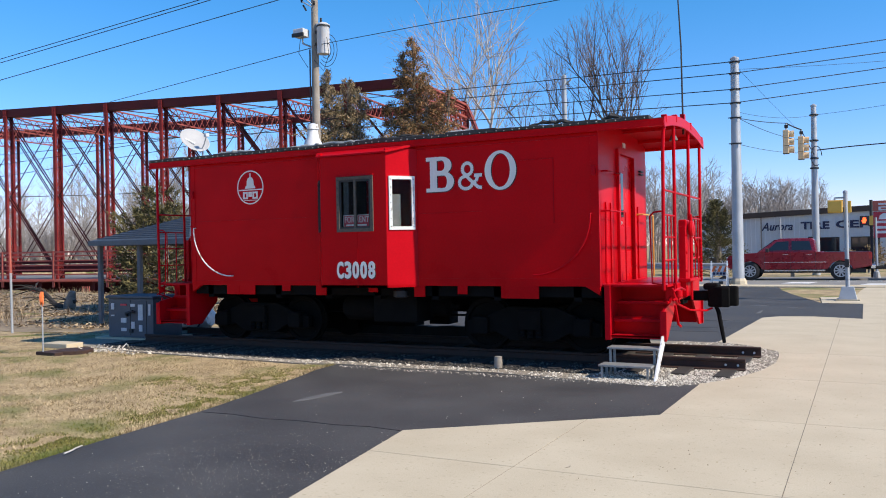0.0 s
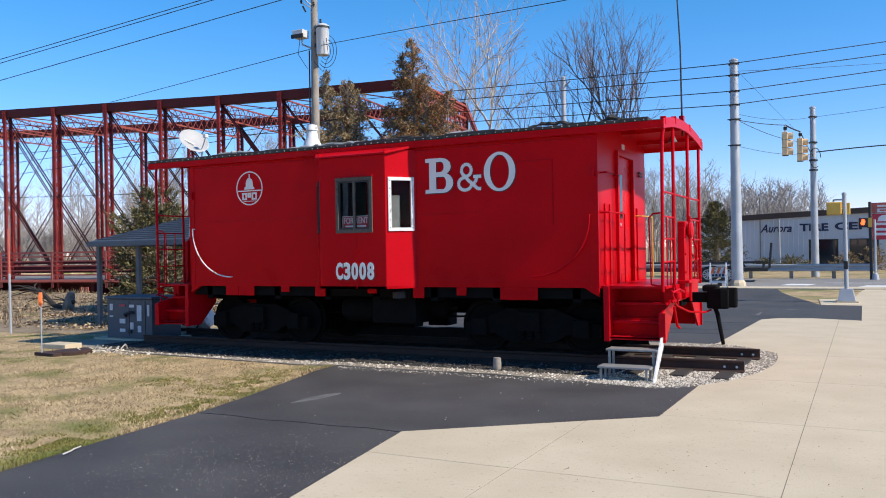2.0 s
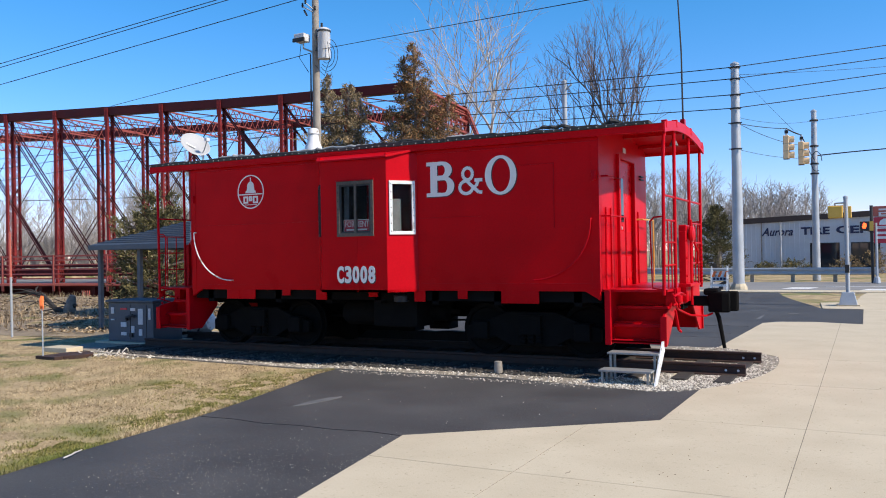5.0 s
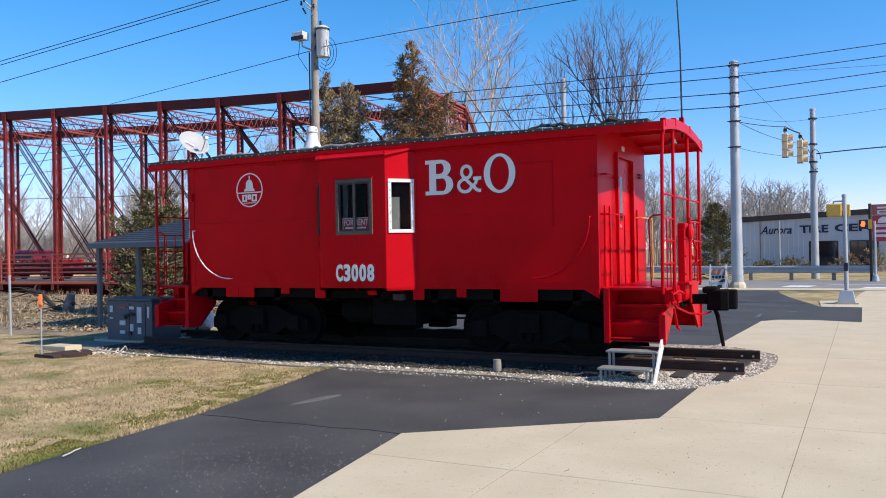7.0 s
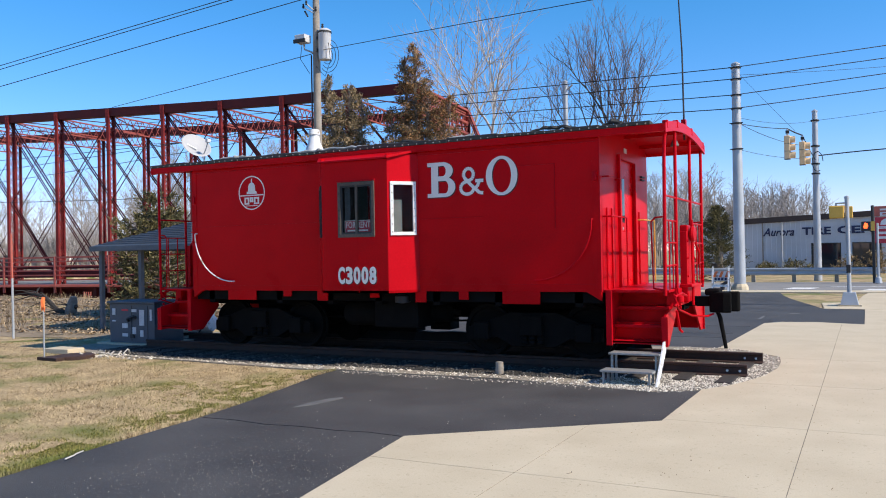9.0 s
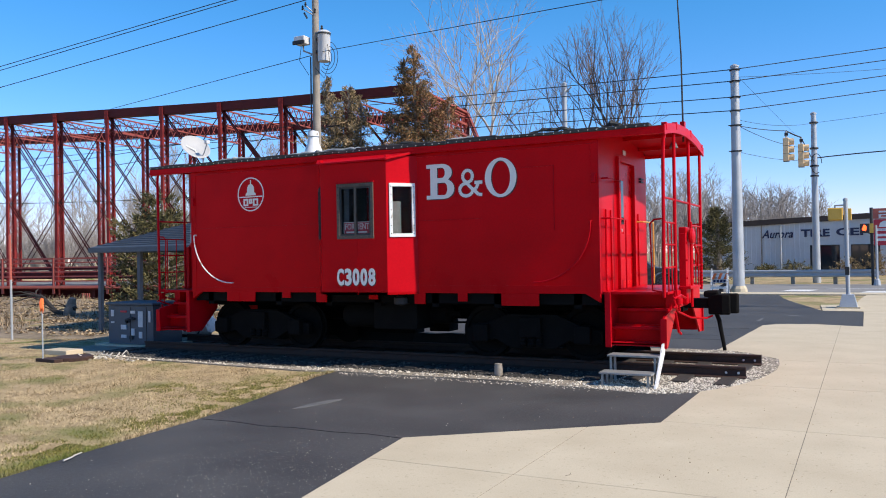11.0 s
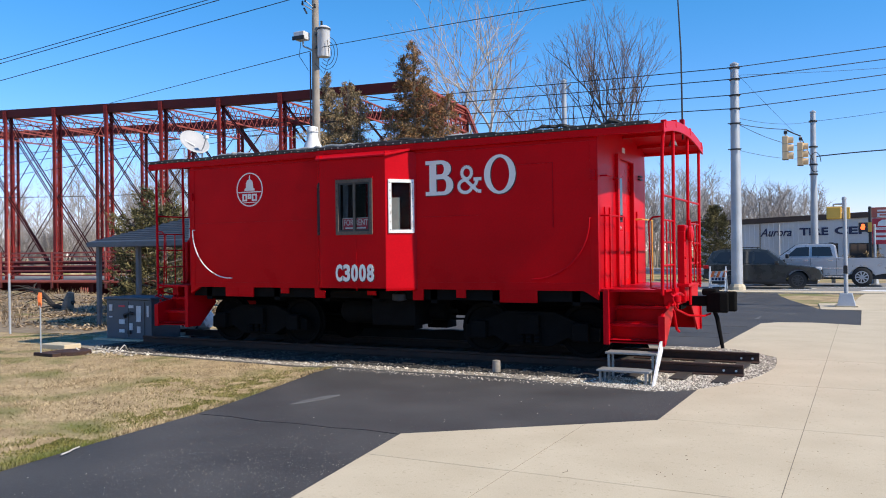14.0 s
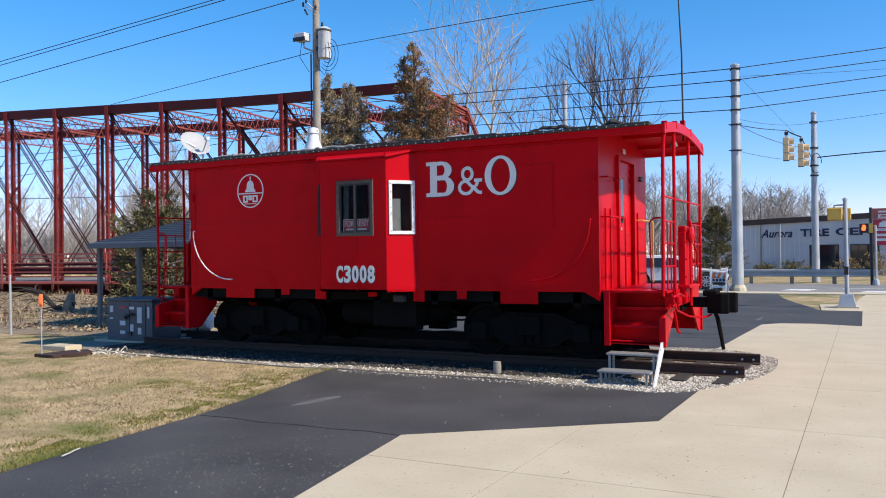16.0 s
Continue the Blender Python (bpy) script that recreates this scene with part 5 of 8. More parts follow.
def make_under():
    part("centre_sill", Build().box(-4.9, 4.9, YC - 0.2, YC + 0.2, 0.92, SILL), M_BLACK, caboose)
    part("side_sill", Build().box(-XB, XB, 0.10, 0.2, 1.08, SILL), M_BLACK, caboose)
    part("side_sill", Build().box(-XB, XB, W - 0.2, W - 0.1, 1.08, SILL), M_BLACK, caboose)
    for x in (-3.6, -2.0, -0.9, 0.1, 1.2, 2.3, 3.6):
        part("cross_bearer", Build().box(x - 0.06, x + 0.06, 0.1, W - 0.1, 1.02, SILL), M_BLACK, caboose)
    for cx in (-2.72, 2.72):
        bogie(cx)
    part("air_tank", Build().lathe([(0.02, -0.52), (0.16, -0.50), (0.22, -0.42), (0.22, 0.42), (0.16, 0.50), (0.02, 0.52)], (-0.45, 0.75, 0.82), "x", 20), M_BLACK, caboose, "black brake air tank", smooth=True)
    part("brake_cylinder", Build().lathe([(0.03, -0.3), (0.17, -0.28), (0.17, 0.2), (0.05, 0.26), (0.04, 0.4)], (0.85, 0.9, 0.85), "x", 16), M_BLACK, caboose, smooth=True)
    part("battery_box", Build().box(-0.1, 0.75, 0.28, 0.9, 0.62, 1.08), M_BLACK, caboose, bevel=0.015)
    # added dark boxes that close off the bright ground seen beneath the car
    for x0, x1, z0, z1, nm in ((-1.75, -0.32, 0.36, 1.06, "gap_filler"), (0.0, 0.42, 0.42, 1.06, "gap_filler"), (0.85, 1.70, 0.36, 1.06, "gap_filler"), (-0.3, -0.02, 0.72, 1.06, "upper_gap_filler"), (0.44, 0.83, 0.70, 1.06, "upper_gap_filler")):
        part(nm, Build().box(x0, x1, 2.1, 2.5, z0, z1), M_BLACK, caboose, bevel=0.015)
    # added dark panels that do the same behind the trucks
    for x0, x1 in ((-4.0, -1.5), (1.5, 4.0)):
        part("gap_panel", Build().box(x0, x1, 1.9, 1.96, 0.30, 1.0), M_BLACK, caboose)
    b = Build()
    for y in (1.0, 1.9):
        b.tube([(-3.5, y, 0.78), (-1.2, y, 0.72), (1.2, y, 0.70), (3.5, y, 0.78)], 0.02, 6)
    part("brake_rods", b, M_BLACK, caboose)
    part("vent", Build().lathe([(0.03, 0), (0.13, 0.02), (0.13, 0.12), (0.06, 0.16)], (0.55, 0.12, 1.04), "z", 14), M_PLASTIC, caboose, smooth=True)
    # couplers
    for s in (-1, 1):
        c = part("coupler", Build().box(min(s * 4.85, s * 5.30), max(s * 4.85, s * 5.30), YC - 0.09, YC + 0.09, 0.97, 1.12), M_BLACK, caboose, "black knuckle coupler with hanging lever", bevel=0.02)
        head = [(s * 5.26, YC - 0.14), (s * 5.48, YC - 0.21), (s * 5.60, YC - 0.19), (s * 5.56, YC - 0.06), (s * 5.49, YC + 0.0), (s * 5.52, YC + 0.10), (s * 5.66, YC + 0.12), (s * 5.68, YC + 0.20), (s * 5.46, YC + 0.22), (s * 5.28, YC + 0.14)]
        part("coupler_head", Build().prism(head, 0.88, 1.19, "z"), M_BLACK, c, bevel=0.025)
        part("draft_gear", Build().box(min(s * 5.2, s * 5.42), max(s * 5.2, s * 5.42), YC - 0.16, YC + 0.16, 1.14, 1.24), M_BLACK, c, bevel=0.03)
        part("lever", Build().tube([(s * 5.36, YC - 0.12, 0.95), (s * 5.42, YC - 0.13, 0.8), (s * 5.50, YC - 0.15, 0.34)], [0.03, 0.035, 0.028], 8), M_BLACK, c, smooth=True)


def make_end(s):
    """One open platform: deck, railing, steps, brake stand, door and grab irons. s is +1 or -1 along the track."""
    def X(x):
        return s * x

    def bx(b, x0, x1, *r):
        return b.box(min(X(x0), X(x1)), max(X(x0), X(x1)), *r)
    pl = part("platform", bx(Build(), XB, 4.92, 0.78, W - 0.78, 1.16, 1.28), M_REDBRIGHT, caboose, "bright red end platform", bevel=0.006)
    part("deck_strip", bx(Build(), XB, 4.92, 0.10, 0.775, 1.24, 1.275), M_REDBRIGHT, pl)
    part("deck_strip", bx(Build(), XB, 4.92, W - 0.775, W - 0.10, 1.24, 1.275), M_REDBRIGHT, pl)
    part("end_beam", bx(Build(), 4.80, 4.95, 0.50, W - 0.50, 1.02, 1.275), M_REDBRIGHT, pl, bevel=0.006)
    # steps on both sides
    for near in (True, False):
        def Y(d):
            return d if near else W - d

        def by(b, x0, x1, d0, d1, z0, z1):
            return b.box(min(X(x0), X(x1)), max(X(x0), X(x1)), min(Y(d0), Y(d1)), max(Y(d0), Y(d1)), z0, z1)
        st = part("steps", by(Build(), 4.10, 4.86, 0.02, 0.30, 0.52, 0.55), M_REDBRIGHT, caboose, "red boarding steps", bevel=0.004)
        for z, d in ((0.77, 0.22), (1.02, 0.42)):
            part("tread", by(Build(), 4.10, 4.86, d, d + 0.28, z - 0.025, z), M_REDBRIGHT, st)
        for z, d in ((0.55, 0.29), (0.77, 0.49), (1.02, 0.69)):
            part("riser", by(Build(), 4.10, 4.86, d, d + 0.012, z, z + 0.25), M_RED, st)
        for x in (4.07, 4.86):
            ol = [(Y(0.0), 0.48), (Y(0.34), 0.48), (Y(0.78), 0.9), (Y(0.78), 1.27), (Y(0.0), 1.27)]
            if x < 4.5:
                part("stringer", Build().prism(ol, X(x), X(x + 0.03), "x"), M_REDBRIGHT, st)
                part("stringer_flange", by(Build(), x - 0.03, x + 0.05, -0.02, 0.02, 0.48, 1.27), M_REDBRIGHT, st)
            else:
                ol2 = [(Y(0.0), 0.48), (Y(0.20), 0.48), (Y(0.78), 0.95), (Y(0.78), 1.27), (Y(0.58), 1.27), (Y(0.46), 1.0), (Y(0.06), 0.93), (Y(0.0), 0.90)]
                part("stringer", Build().prism(ol2, X(x), X(x + 0.03), "x"), M_REDBRIGHT, st)
                part("stringer_flange", by(Build(), x - 0.03, x + 0.06, -0.012, 0.012, 0.48, 0.90), M_REDBRIGHT, st)
        # folded lips and grip bars on the treads
        for z, d in ((0.55, 0.02), (0.77, 0.19), (1.02, 0.39)):
            lip = by(Build(), 4.10, 4.86, d, d + 0.05, z - 0.045, z + 0.004)
            part("tread_lip", lip, M_REDBRIGHT, st, bevel=0.006)
    # railing: four tall posts from deck to roof
    rl = part("end_railing", Build().tube([(X(4.90), 0.06, 2.62), (X(4.90), W - 0.04, 2.62)], 0.016, 8), M_REDBRIGHT, caboose, "red tubular end railing", smooth=True)
    for y in (0.05, 0.76, 1.88, W - 0.05):
        z1 = roof_z(y) - 0.05
        if y < 0.2:
            pts = [(X(4.88), y, 1.2), (X(4.90), y, 3.2), (X(4.91), y + 0.01, 3.45), (X(4.93), y + 0.06, z1)]
        else:
            pts = [(X(4.90), y, 1.2), (X(4.91), y, z1)]
        part("post", Build().tube(pts, 0.025, 10), M_REDBRIGHT, rl, smooth=True)
        part("post_bracket", Build().box(X(4.93) - 0.04, X(4.93) + 0.04, y - 0.035, y + 0.035, z1 - 0.03, z1 + 0.085), M_REDBRIGHT, rl, bevel=0.01)
    for z in (1.62, 1.95, 2.27):
        for a, c in ((0.05, 0.76), (1.88, W - 0.05)):
            part("rail", Build().tube([(X(4.90), a, z), (X(4.90), c, z)], 0.013, 7), M_REDBRIGHT, rl, smooth=True)
    for y in (0.28, 0.52, 2.15, 2.4, 2.66):
        part("baluster", Build().tube([(X(4.90), y, 1.25), (X(4.90), y, 2.27)], 0.011, 6), M_REDBRIGHT, rl)
    # low gates by the steps
    for y in (0.05, W - 0.05):
        part("hoop", Build().tube([(X(4.86), y, 1.28), (X(4.72), y, 1.3), (X(4.70), y, 2.25), (X(4.76), y, 2.31), (X(4.90), y, 2.32)], 0.013, 7), M_REDBRIGHT, rl, smooth=True)
    # brake stand and gear box
    bs = part("brake_stand", bx(Build(), 4.90, 5.02, 1.02, 1.30, 1.05, 2.22), M_REDBRIGHT, caboose, "red brake stand with hand wheel", bevel=0.02)
    part("stand_flange", bx(Build(), 4.96, 5.0, 0.90, 1.42, 1.3, 2.05), M_REDBRIGHT, bs, bevel=0.01)
    part("brake_shaft", Build().tube([(X(5.06), 1.16, 1.0), (X(5.06), 1.16, 2.30)], 0.02, 8), M_REDBRIGHT, bs)
    for y in (0.93, 1.42):
        part("stand_channel", bx(Build(), 4.93, 5.03, y - 0.035, y + 0.035, 1.20, 2.12), M_REDBRIGHT, bs, bevel=0.006)
    part("gear_housing", Build().lathe([(0.03, 0.0), (0.11, 0.01), (0.125, 0.04), (0.11, 0.07), (0.03, 0.09)], (X(5.03) - (0.0 if s > 0 else 0.09), 1.16, 2.08), "x", 16), M_REDBRIGHT, bs, smooth=True)
    part("ratchet_plate", bx(Build(), 4.92, 5.10, 0.86, 1.50, 1.285, 1.33), M_REDBRIGHT, bs, bevel=0.008)
    for z in (1.45, 1.72, 1.98):
        for y in (0.93, 1.42):
            part("bolt", Build().lathe([(0.022, 0), (0.018, 0.02)], (X(5.03) - (0 if s > 0 else 0.02), y, z), "x", 6), M_REDBRIGHT, bs)
    tie = Build().tube([(X(5.06), 1.42, 1.95), (X(5.08), 1.62, 1.80), (X(5.02), 1.88, 1.62)], 0.018, 7)
    part("stay", tie, M_REDBRIGHT, bs, smooth=True)
    ch = Build()
    for i in range(12):
        ch.lathe([(0.008, -0.03), (0.022, 0), (0.008, 0.03)], (X(5.08), 1.9 + 0.01 * (i % 2), 1.3 + 0.055 * i), "z", 6)
    part("chain", ch, M_REDBRIGHT, bs)
    # hoses and pipes below the beam
    for run, r in (([(X(4.98), 0.15, 1.22), (X(5.02), 0.18, 1.05), (X(5.0), 0.4, 0.98), (X(5.08), 0.9, 0.86), (X(5.25), 1.25, 0.83), (X(5.32), 1.36, 0.86)], 0.016),
                   ([(X(5.0), 0.22, 0.98), (X(5.02), 0.32, 0.70), (X(5.03), 0.42, 0.66)], 0.02),
                   ([(X(5.0), 0.12, 1.18), (X(5.03), 0.45, 1.22), (X(5.02), 0.85, 1.16)], 0.016),
                   ([(X(5.0), 0.1, 1.05), (X(5.03), 0.3, 1.12), (X(5.02), 0.6, 1.06)], 0.014),
                   ([(X(5.0), 0.3, 1.3), (X(5.04), 0.32, 1.0)], 0.014)):
        part("air_pipe", Build().tube(run, r, 7), M_REDBRIGHT, caboose, "red air pipe below the platform", smooth=True)
    part("valve", Build().lathe([(0.02, 0), (0.05, 0.02), (0.05, 0.10), (0.02, 0.12)], (X(5.04), 0.25, 1.08), "z", 10), M_REDBRIGHT, caboose, smooth=True)
    # door with frame
    dr = part("end_door", bx(Build(), XB - 0.05, XB - 0.01, 1.06, 1.94, SILL + 0.03, 3.29), M_RED, caboose, "red end door with a narrow window")
    part("door_window", bx(Build(), XB - 0.012, XB + 0.0, 1.25, 1.40, 2.3, 3.0), M_WINGLASS, dr)
    for z0, z1 in ((1.4, 1.75), (1.82, 2.15)):
        part("door_panel", bx(Build(), XB - 0.012, XB + 0.0, 1.2, 1.8, z0, z1), M_REDBRIGHT, dr, bevel=0.006)
    part("door_knob", Build().lathe([(0.008, 0), (0.03, 0.02), (0.03, 0.05), (0.005, 0.06)], (X(XB) - (0.01 if s > 0 else 0.05), 1.14, 2.2), "x", 10), M_ALU, dr, smooth=True)
    fr = Build()
    bx(fr, XB, XB + 0.05, 0.98, 1.06, SILL + 0.03, 3.36)
    bx(fr, XB, XB + 0.05, 1.94, 2.02, SILL + 0.03, 3.36)
    bx(fr, XB, XB + 0.05, 1.06, 1.94, 3.29, 3.36)
    part("door_frame", fr, M_REDBRIGHT, caboose, bevel=0.004)
    part("notice_plate", bx(Build(), XB, XB + 0.008, 1.4, 1.56, 3.42, 3.50), M_LABEL, caboose, "small pale plate over the door")
    for z in (3.05, 3.10):
        part("small_fitting", bx(Build(), XB, XB + 0.04, 2.42, 2.62, z, z + 0.025), M_PLASTIC, caboose)
    for y in (0.35, 0.62, 2.3):
        part("wall_rib", bx(Build(), XB, XB + 0.022, y - 0.02, y + 0.02, SILL + 0.03, 2.5), M_REDBRIGHT, caboose)
    g = Build()
    g.tube([(X(XB), 0.15, 2.95), (X(XB + 0.10), 0.15, 2.95), (X(XB + 0.10), 0.85, 2.95), (X(XB), 0.85, 2.95)], 0.014, 7)
    part("grab_iron", g, M_REDBRIGHT, caboose, smooth=True)
    for y0, y1 in ((0.12, 0.9), (2.08, 2.75)):
        g = Build()
        g.tube([(X(XB), y0, 2.36), (X(XB + 0.14), y0, 2.36), (X(XB + 0.16), y1, 2.36), (X(XB + 0.16), y1, 1.3)], 0.014, 7)
        part("grab_iron", g, M_YELLOW if y0 > 1 and s > 0 else M_REDBRIGHT, caboose, smooth=True)
    g = Build()
    g.tube([(X(XB + 0.03), 0.24, 1.3), (X(XB + 0.04), 0.24, 2.42)], 0.016, 7)
    part("pipe", g, M_REDBRIGHT, caboose, smooth=True)
    # bell-shaped lamp under the roof
    part("lamp_shade", Build().lathe([(0.02, 0.11), (0.04, 0.08), (0.07, 0.0), (0.06, 0.0)], (X(4.8), 1.3, 3.46), "z", 14), M_CURTAIN, caboose, "grey bell-shaped lamp shade", smooth=True)
    for y in (0.45, 1.45, 2.45):
        part("roof_rib", bx(Build(), XB, 4.93, y - 0.025, y + 0.025, roof_z(y) - 0.12, roof_z(y) - 0.066), M_REDBRIGHT, caboose)


make_body()
make_bay()
make_emblems()
make_under()
make_end(1)
make_end(-1)


# ---- track ----
def make_track():
    for y, x0, x1 in ((YC - 0.75, -6.0, 5.87), (YC + 0.75, -6.3, 5.92)):
        prof = [(-0.07, 0.02), (0.07, 0.02), (0.07, 0.032), (0.015, 0.05), (0.012, 0.135), (0.036, 0.15), (0.036, 0.178), (0.028, 0.185), (-0.028, 0.185), (-0.036, 0.178), (-0.036, 0.15), (-0.012, 0.135), (-0.015, 0.05), (-0.07, 0.032)]
        t = thing("rail", "rusty brown steel rail on crushed stone", "rail", "rails of the display track", at=(0, y, 0.02))
        part("rail_bar", Build().prism([(y + p, q) for p, q in prof], x0, x1, "x"), M_RAIL, t)
        for x in (x1 - 0.10, x1 - 0.27):
            part("bolt_hole", Build().lathe([(0.018, 0), (0.018, -0.006)], (x, y - 0.0125, 0.092), "y", 10), M_LABEL, t)
    tie = Build().box(-0.11, 0.11, -1.45, 1.45, -0.06, 0.040)
    t0 = part("sleeper", tie, M_TIE, bevel=0.012)
    tagged(t0, "old dark timber sleeper sunk in gravel", "railway sleeper", "sleepers of the display track")
    t0.matrix_basis = pose(-6.1, YC, 0)
    for i in range(1, 20):
        copy_thing(t0, pose(-6.1 + i * 0.62, YC + random.uniform(-0.05, 0.05), random.uniform(-0.006, 0.004), 0, 0, random.uniform(-2, 2)))


def make_step_stool():
    s = thing("step_stool", "grey metal two-step stool with white side plate", "steps", at=(4.45, -0.4, 0.014))
    for x0, x1, y0, y1, z in ((4.10, 4.83, -0.60, -0.30, 0.20), (4.14, 4.86, -0.30, -0.02, 0.41)):
        part("tread", Build().box(x0, x1, y0, y1, z - 0.028, z), M_STEP, s, bevel=0.006)
        for x in (x0 + 0.03, x1 - 0.07):
            part("leg", Build().box(x, x + 0.03, y0 + 0.02, y0 + 0.05, 0.008, z - 0.029), M_STEP, s)
            part("leg", Build().box(x, x + 0.03, y1 - 0.05, y1 - 0.02, 0.008, z - 0.029), M_STEP, s)
    part("side_plate", Build().prism([(-0.62, 0.008), (-0.48, 0.008), (0.02, 0.43), (0.03, 0.56), (-0.10, 0.56), (-0.34, 0.30)], 4.865, 4.885, "x"), M_WHITEPAINT, s, "white painted side plate")


def make_yard_things():
    t = thing("cut_post", "sawn-off weathered timber post in the gravel", "post", at=(2.42, -0.2, 0.0))
    part("stub", Build().lathe([(0.062, 0.0), (0.064, 0.08), (0.058, 0.19), (0.02, 0.196)], (2.42, -0.2, 0.0), "z", 12), M_POLEGREY, t, smooth=True)
    # cabinet
    c = thing("utility_cabinet", "blue-grey steel utility cabinet with pale labels", "utility box", at=(-6.9, 1.5, 0.0))
    part("pad", Build().box(-7.75, -5.95, 0.9, 2.0, -0.04, 0.05), M_CONC, c, "low concrete pad")
    part("body", Build().box(-7.46, -6.10, 1.02, 1.85, 0.05, 0.90), M_CABINET, c, bevel=0.012)
    part("lid", Build().box(-7.50, -6.06, 0.97, 1.90, 0.902, 0.955), M_CABINET, c, bevel=0.012)
    for x in (-6.78, -6.30):
        part("door_seam", Build().box(x - 0.006, x + 0.006, 1.012, 1.019, 0.10, 0.86), M_PLASTIC, c)
    for x, z, w, h, m in ((-7.32, 0.72, 0.09, 0.14, M_LABEL), (-7.32, 0.52, 0.10, 0.03, M_LABEL), (-6.98, 0.76, 0.19, 0.04, M_SIGNRED), (-6.7, 0.75, 0.14, 0.06, M_LABEL), (-6.98, 0.42, 0.17, 0.10, M_LABEL),
                          (-6.98, 0.22, 0.16, 0.07, M_LABEL), (-6.70, 0.32, 0.10, 0.15, M_LABEL), (-6.47, 0.60, 0.14, 0.34, M_LABEL), (-6.47, 0.26, 0.10, 0.14, M_LABEL), (-6.20, 0.66, 0.06, 0.24, M_LABEL)):
        part("label_plate", Build().box(x - w / 2, x + w / 2, 1.006, 1.019, z - h / 2, z + h / 2), m, c)
    part("handle", Build().tube([(-6.86, 1.0, 0.52), (-6.84, 0.95, 0.58), (-6.66, 0.95, 0.63), (-6.62, 1.0, 0.6)], 0.03, 8), M_PLASTIC, c, "dark door handle", smooth=True)
    part("latch", Build().box(-6.80, -6.70, 0.985, 1.018, 0.16, 0.24), M_PLASTIC, c)
    # white tank and hose beside the track
    p = thing("propane_tank", "white tank with black hoses behind the steps", "tank", at=(-6.85, 2.95, 0.0))
    part("tank", Build().lathe([(0.02, -0.62), (0.18, -0.58), (0.25, -0.45), (0.25, 0.45), (0.18, 0.58), (0.02, 0.62)], (-6.85, 2.95, 0.33), "x", 20), M_WHITEPAINT, p, smooth=True)
    for x in (-7.2, -6.5):
        part("foot", Build().box(x - 0.04, x + 0.04, 2.75, 3.15, 0.0, 0.12), M_BLACK, p)
    part("hose", Build().tube([(-6.4, 2.8, 0.55), (-6.2, 2.7, 0.65), (-6.1, 2.5, 0.4), (-6.25, 2.4, 0.05)], 0.02, 7), M_WIRE, p, smooth=True)
    # marker stake with orange ribbon, thin pipe
    k = thing("marker_stake", "thin grey stake tied with orange ribbon", "stake", at=(-6.36, -1.43, 0))
    part("rod", Build().tube([(-6.36, -1.43, -0.02), (-6.365, -1.43, 1.16)], 0.014, 7), M_GALV, k)
    part("ribbon", Build().tube([(-6.365, -1.43, 1.18), (-6.37, -1.44, 1.1), (-6.35, -1.46, 1.0), (-6.37, -1.46, 0.93)], [0.03, 0.045, 0.03, 0.012], 6), M_ORANGE, k, "frayed orange ribbon")
    part("ribbon_tail", Build().tube([(-6.34, -1.44, 1.05), (-6.30, -1.46, 0.98), (-6.31, -1.46, 0.9)], [0.02, 0.018, 0.005], 5), M_ORANGE, k)
    g = thing("slim_post", "slim pale metal post with a rusty top", "post", at=(-11.3, 1.4, 0))
    part("shaft", Build().tube([(-11.3, 1.4, -0.03), (-11.32, 1.4, 1.45)], 0.028, 8), M_GALV, g, smooth=True)
    part("upper_shaft", Build().tube([(-11.32, 1.4, 1.45), (-11.34, 1.4, 2.55)], 0.026, 8), M_SIGNBROWN, g, "rusty upper length", smooth=True)
    # lids and slabs on the lawn
    s = part("stone_slab", Build().box(-7.45, -6.75, -0.62, -0.22, -0.02, 0.09), M_CONC, bevel=0.015)
    tagged(s, "pale concrete slab lying on the lawn", "slab")
    s = part("iron_cover", Build().lathe([(0.36, -0.02), (0.36, 0.045), (0.33, 0.06), (0.05, 0.065)], (-6.05, -1.0, 0), "z", 22), M_RAIL, smooth=False)
    tagged(s, "rust-brown round iron cover in the lawn", "manhole cover")
    s = part("iron_plate", Build().prism([(-6.55, -1.45), (-5.95, -1.5), (-5.9, -1.2), (-6.4, -1.1)], -0.02, 0.05, "z"), M_RAIL, bevel=0.008)
    tagged(s, "rusty flat iron plate on the lawn", "metal plate")
    r = Build()
    for i in range(60):
        stone(r, random.gauss(-5.6, 0.45), random.gauss(-0.55, 0.16), -0.01, random.uniform(0.02, 0.06))
    tagged(part("rubble", r, M_STONE), "small heap of pale rubble on the lawn", "rubble", kind="stuff")


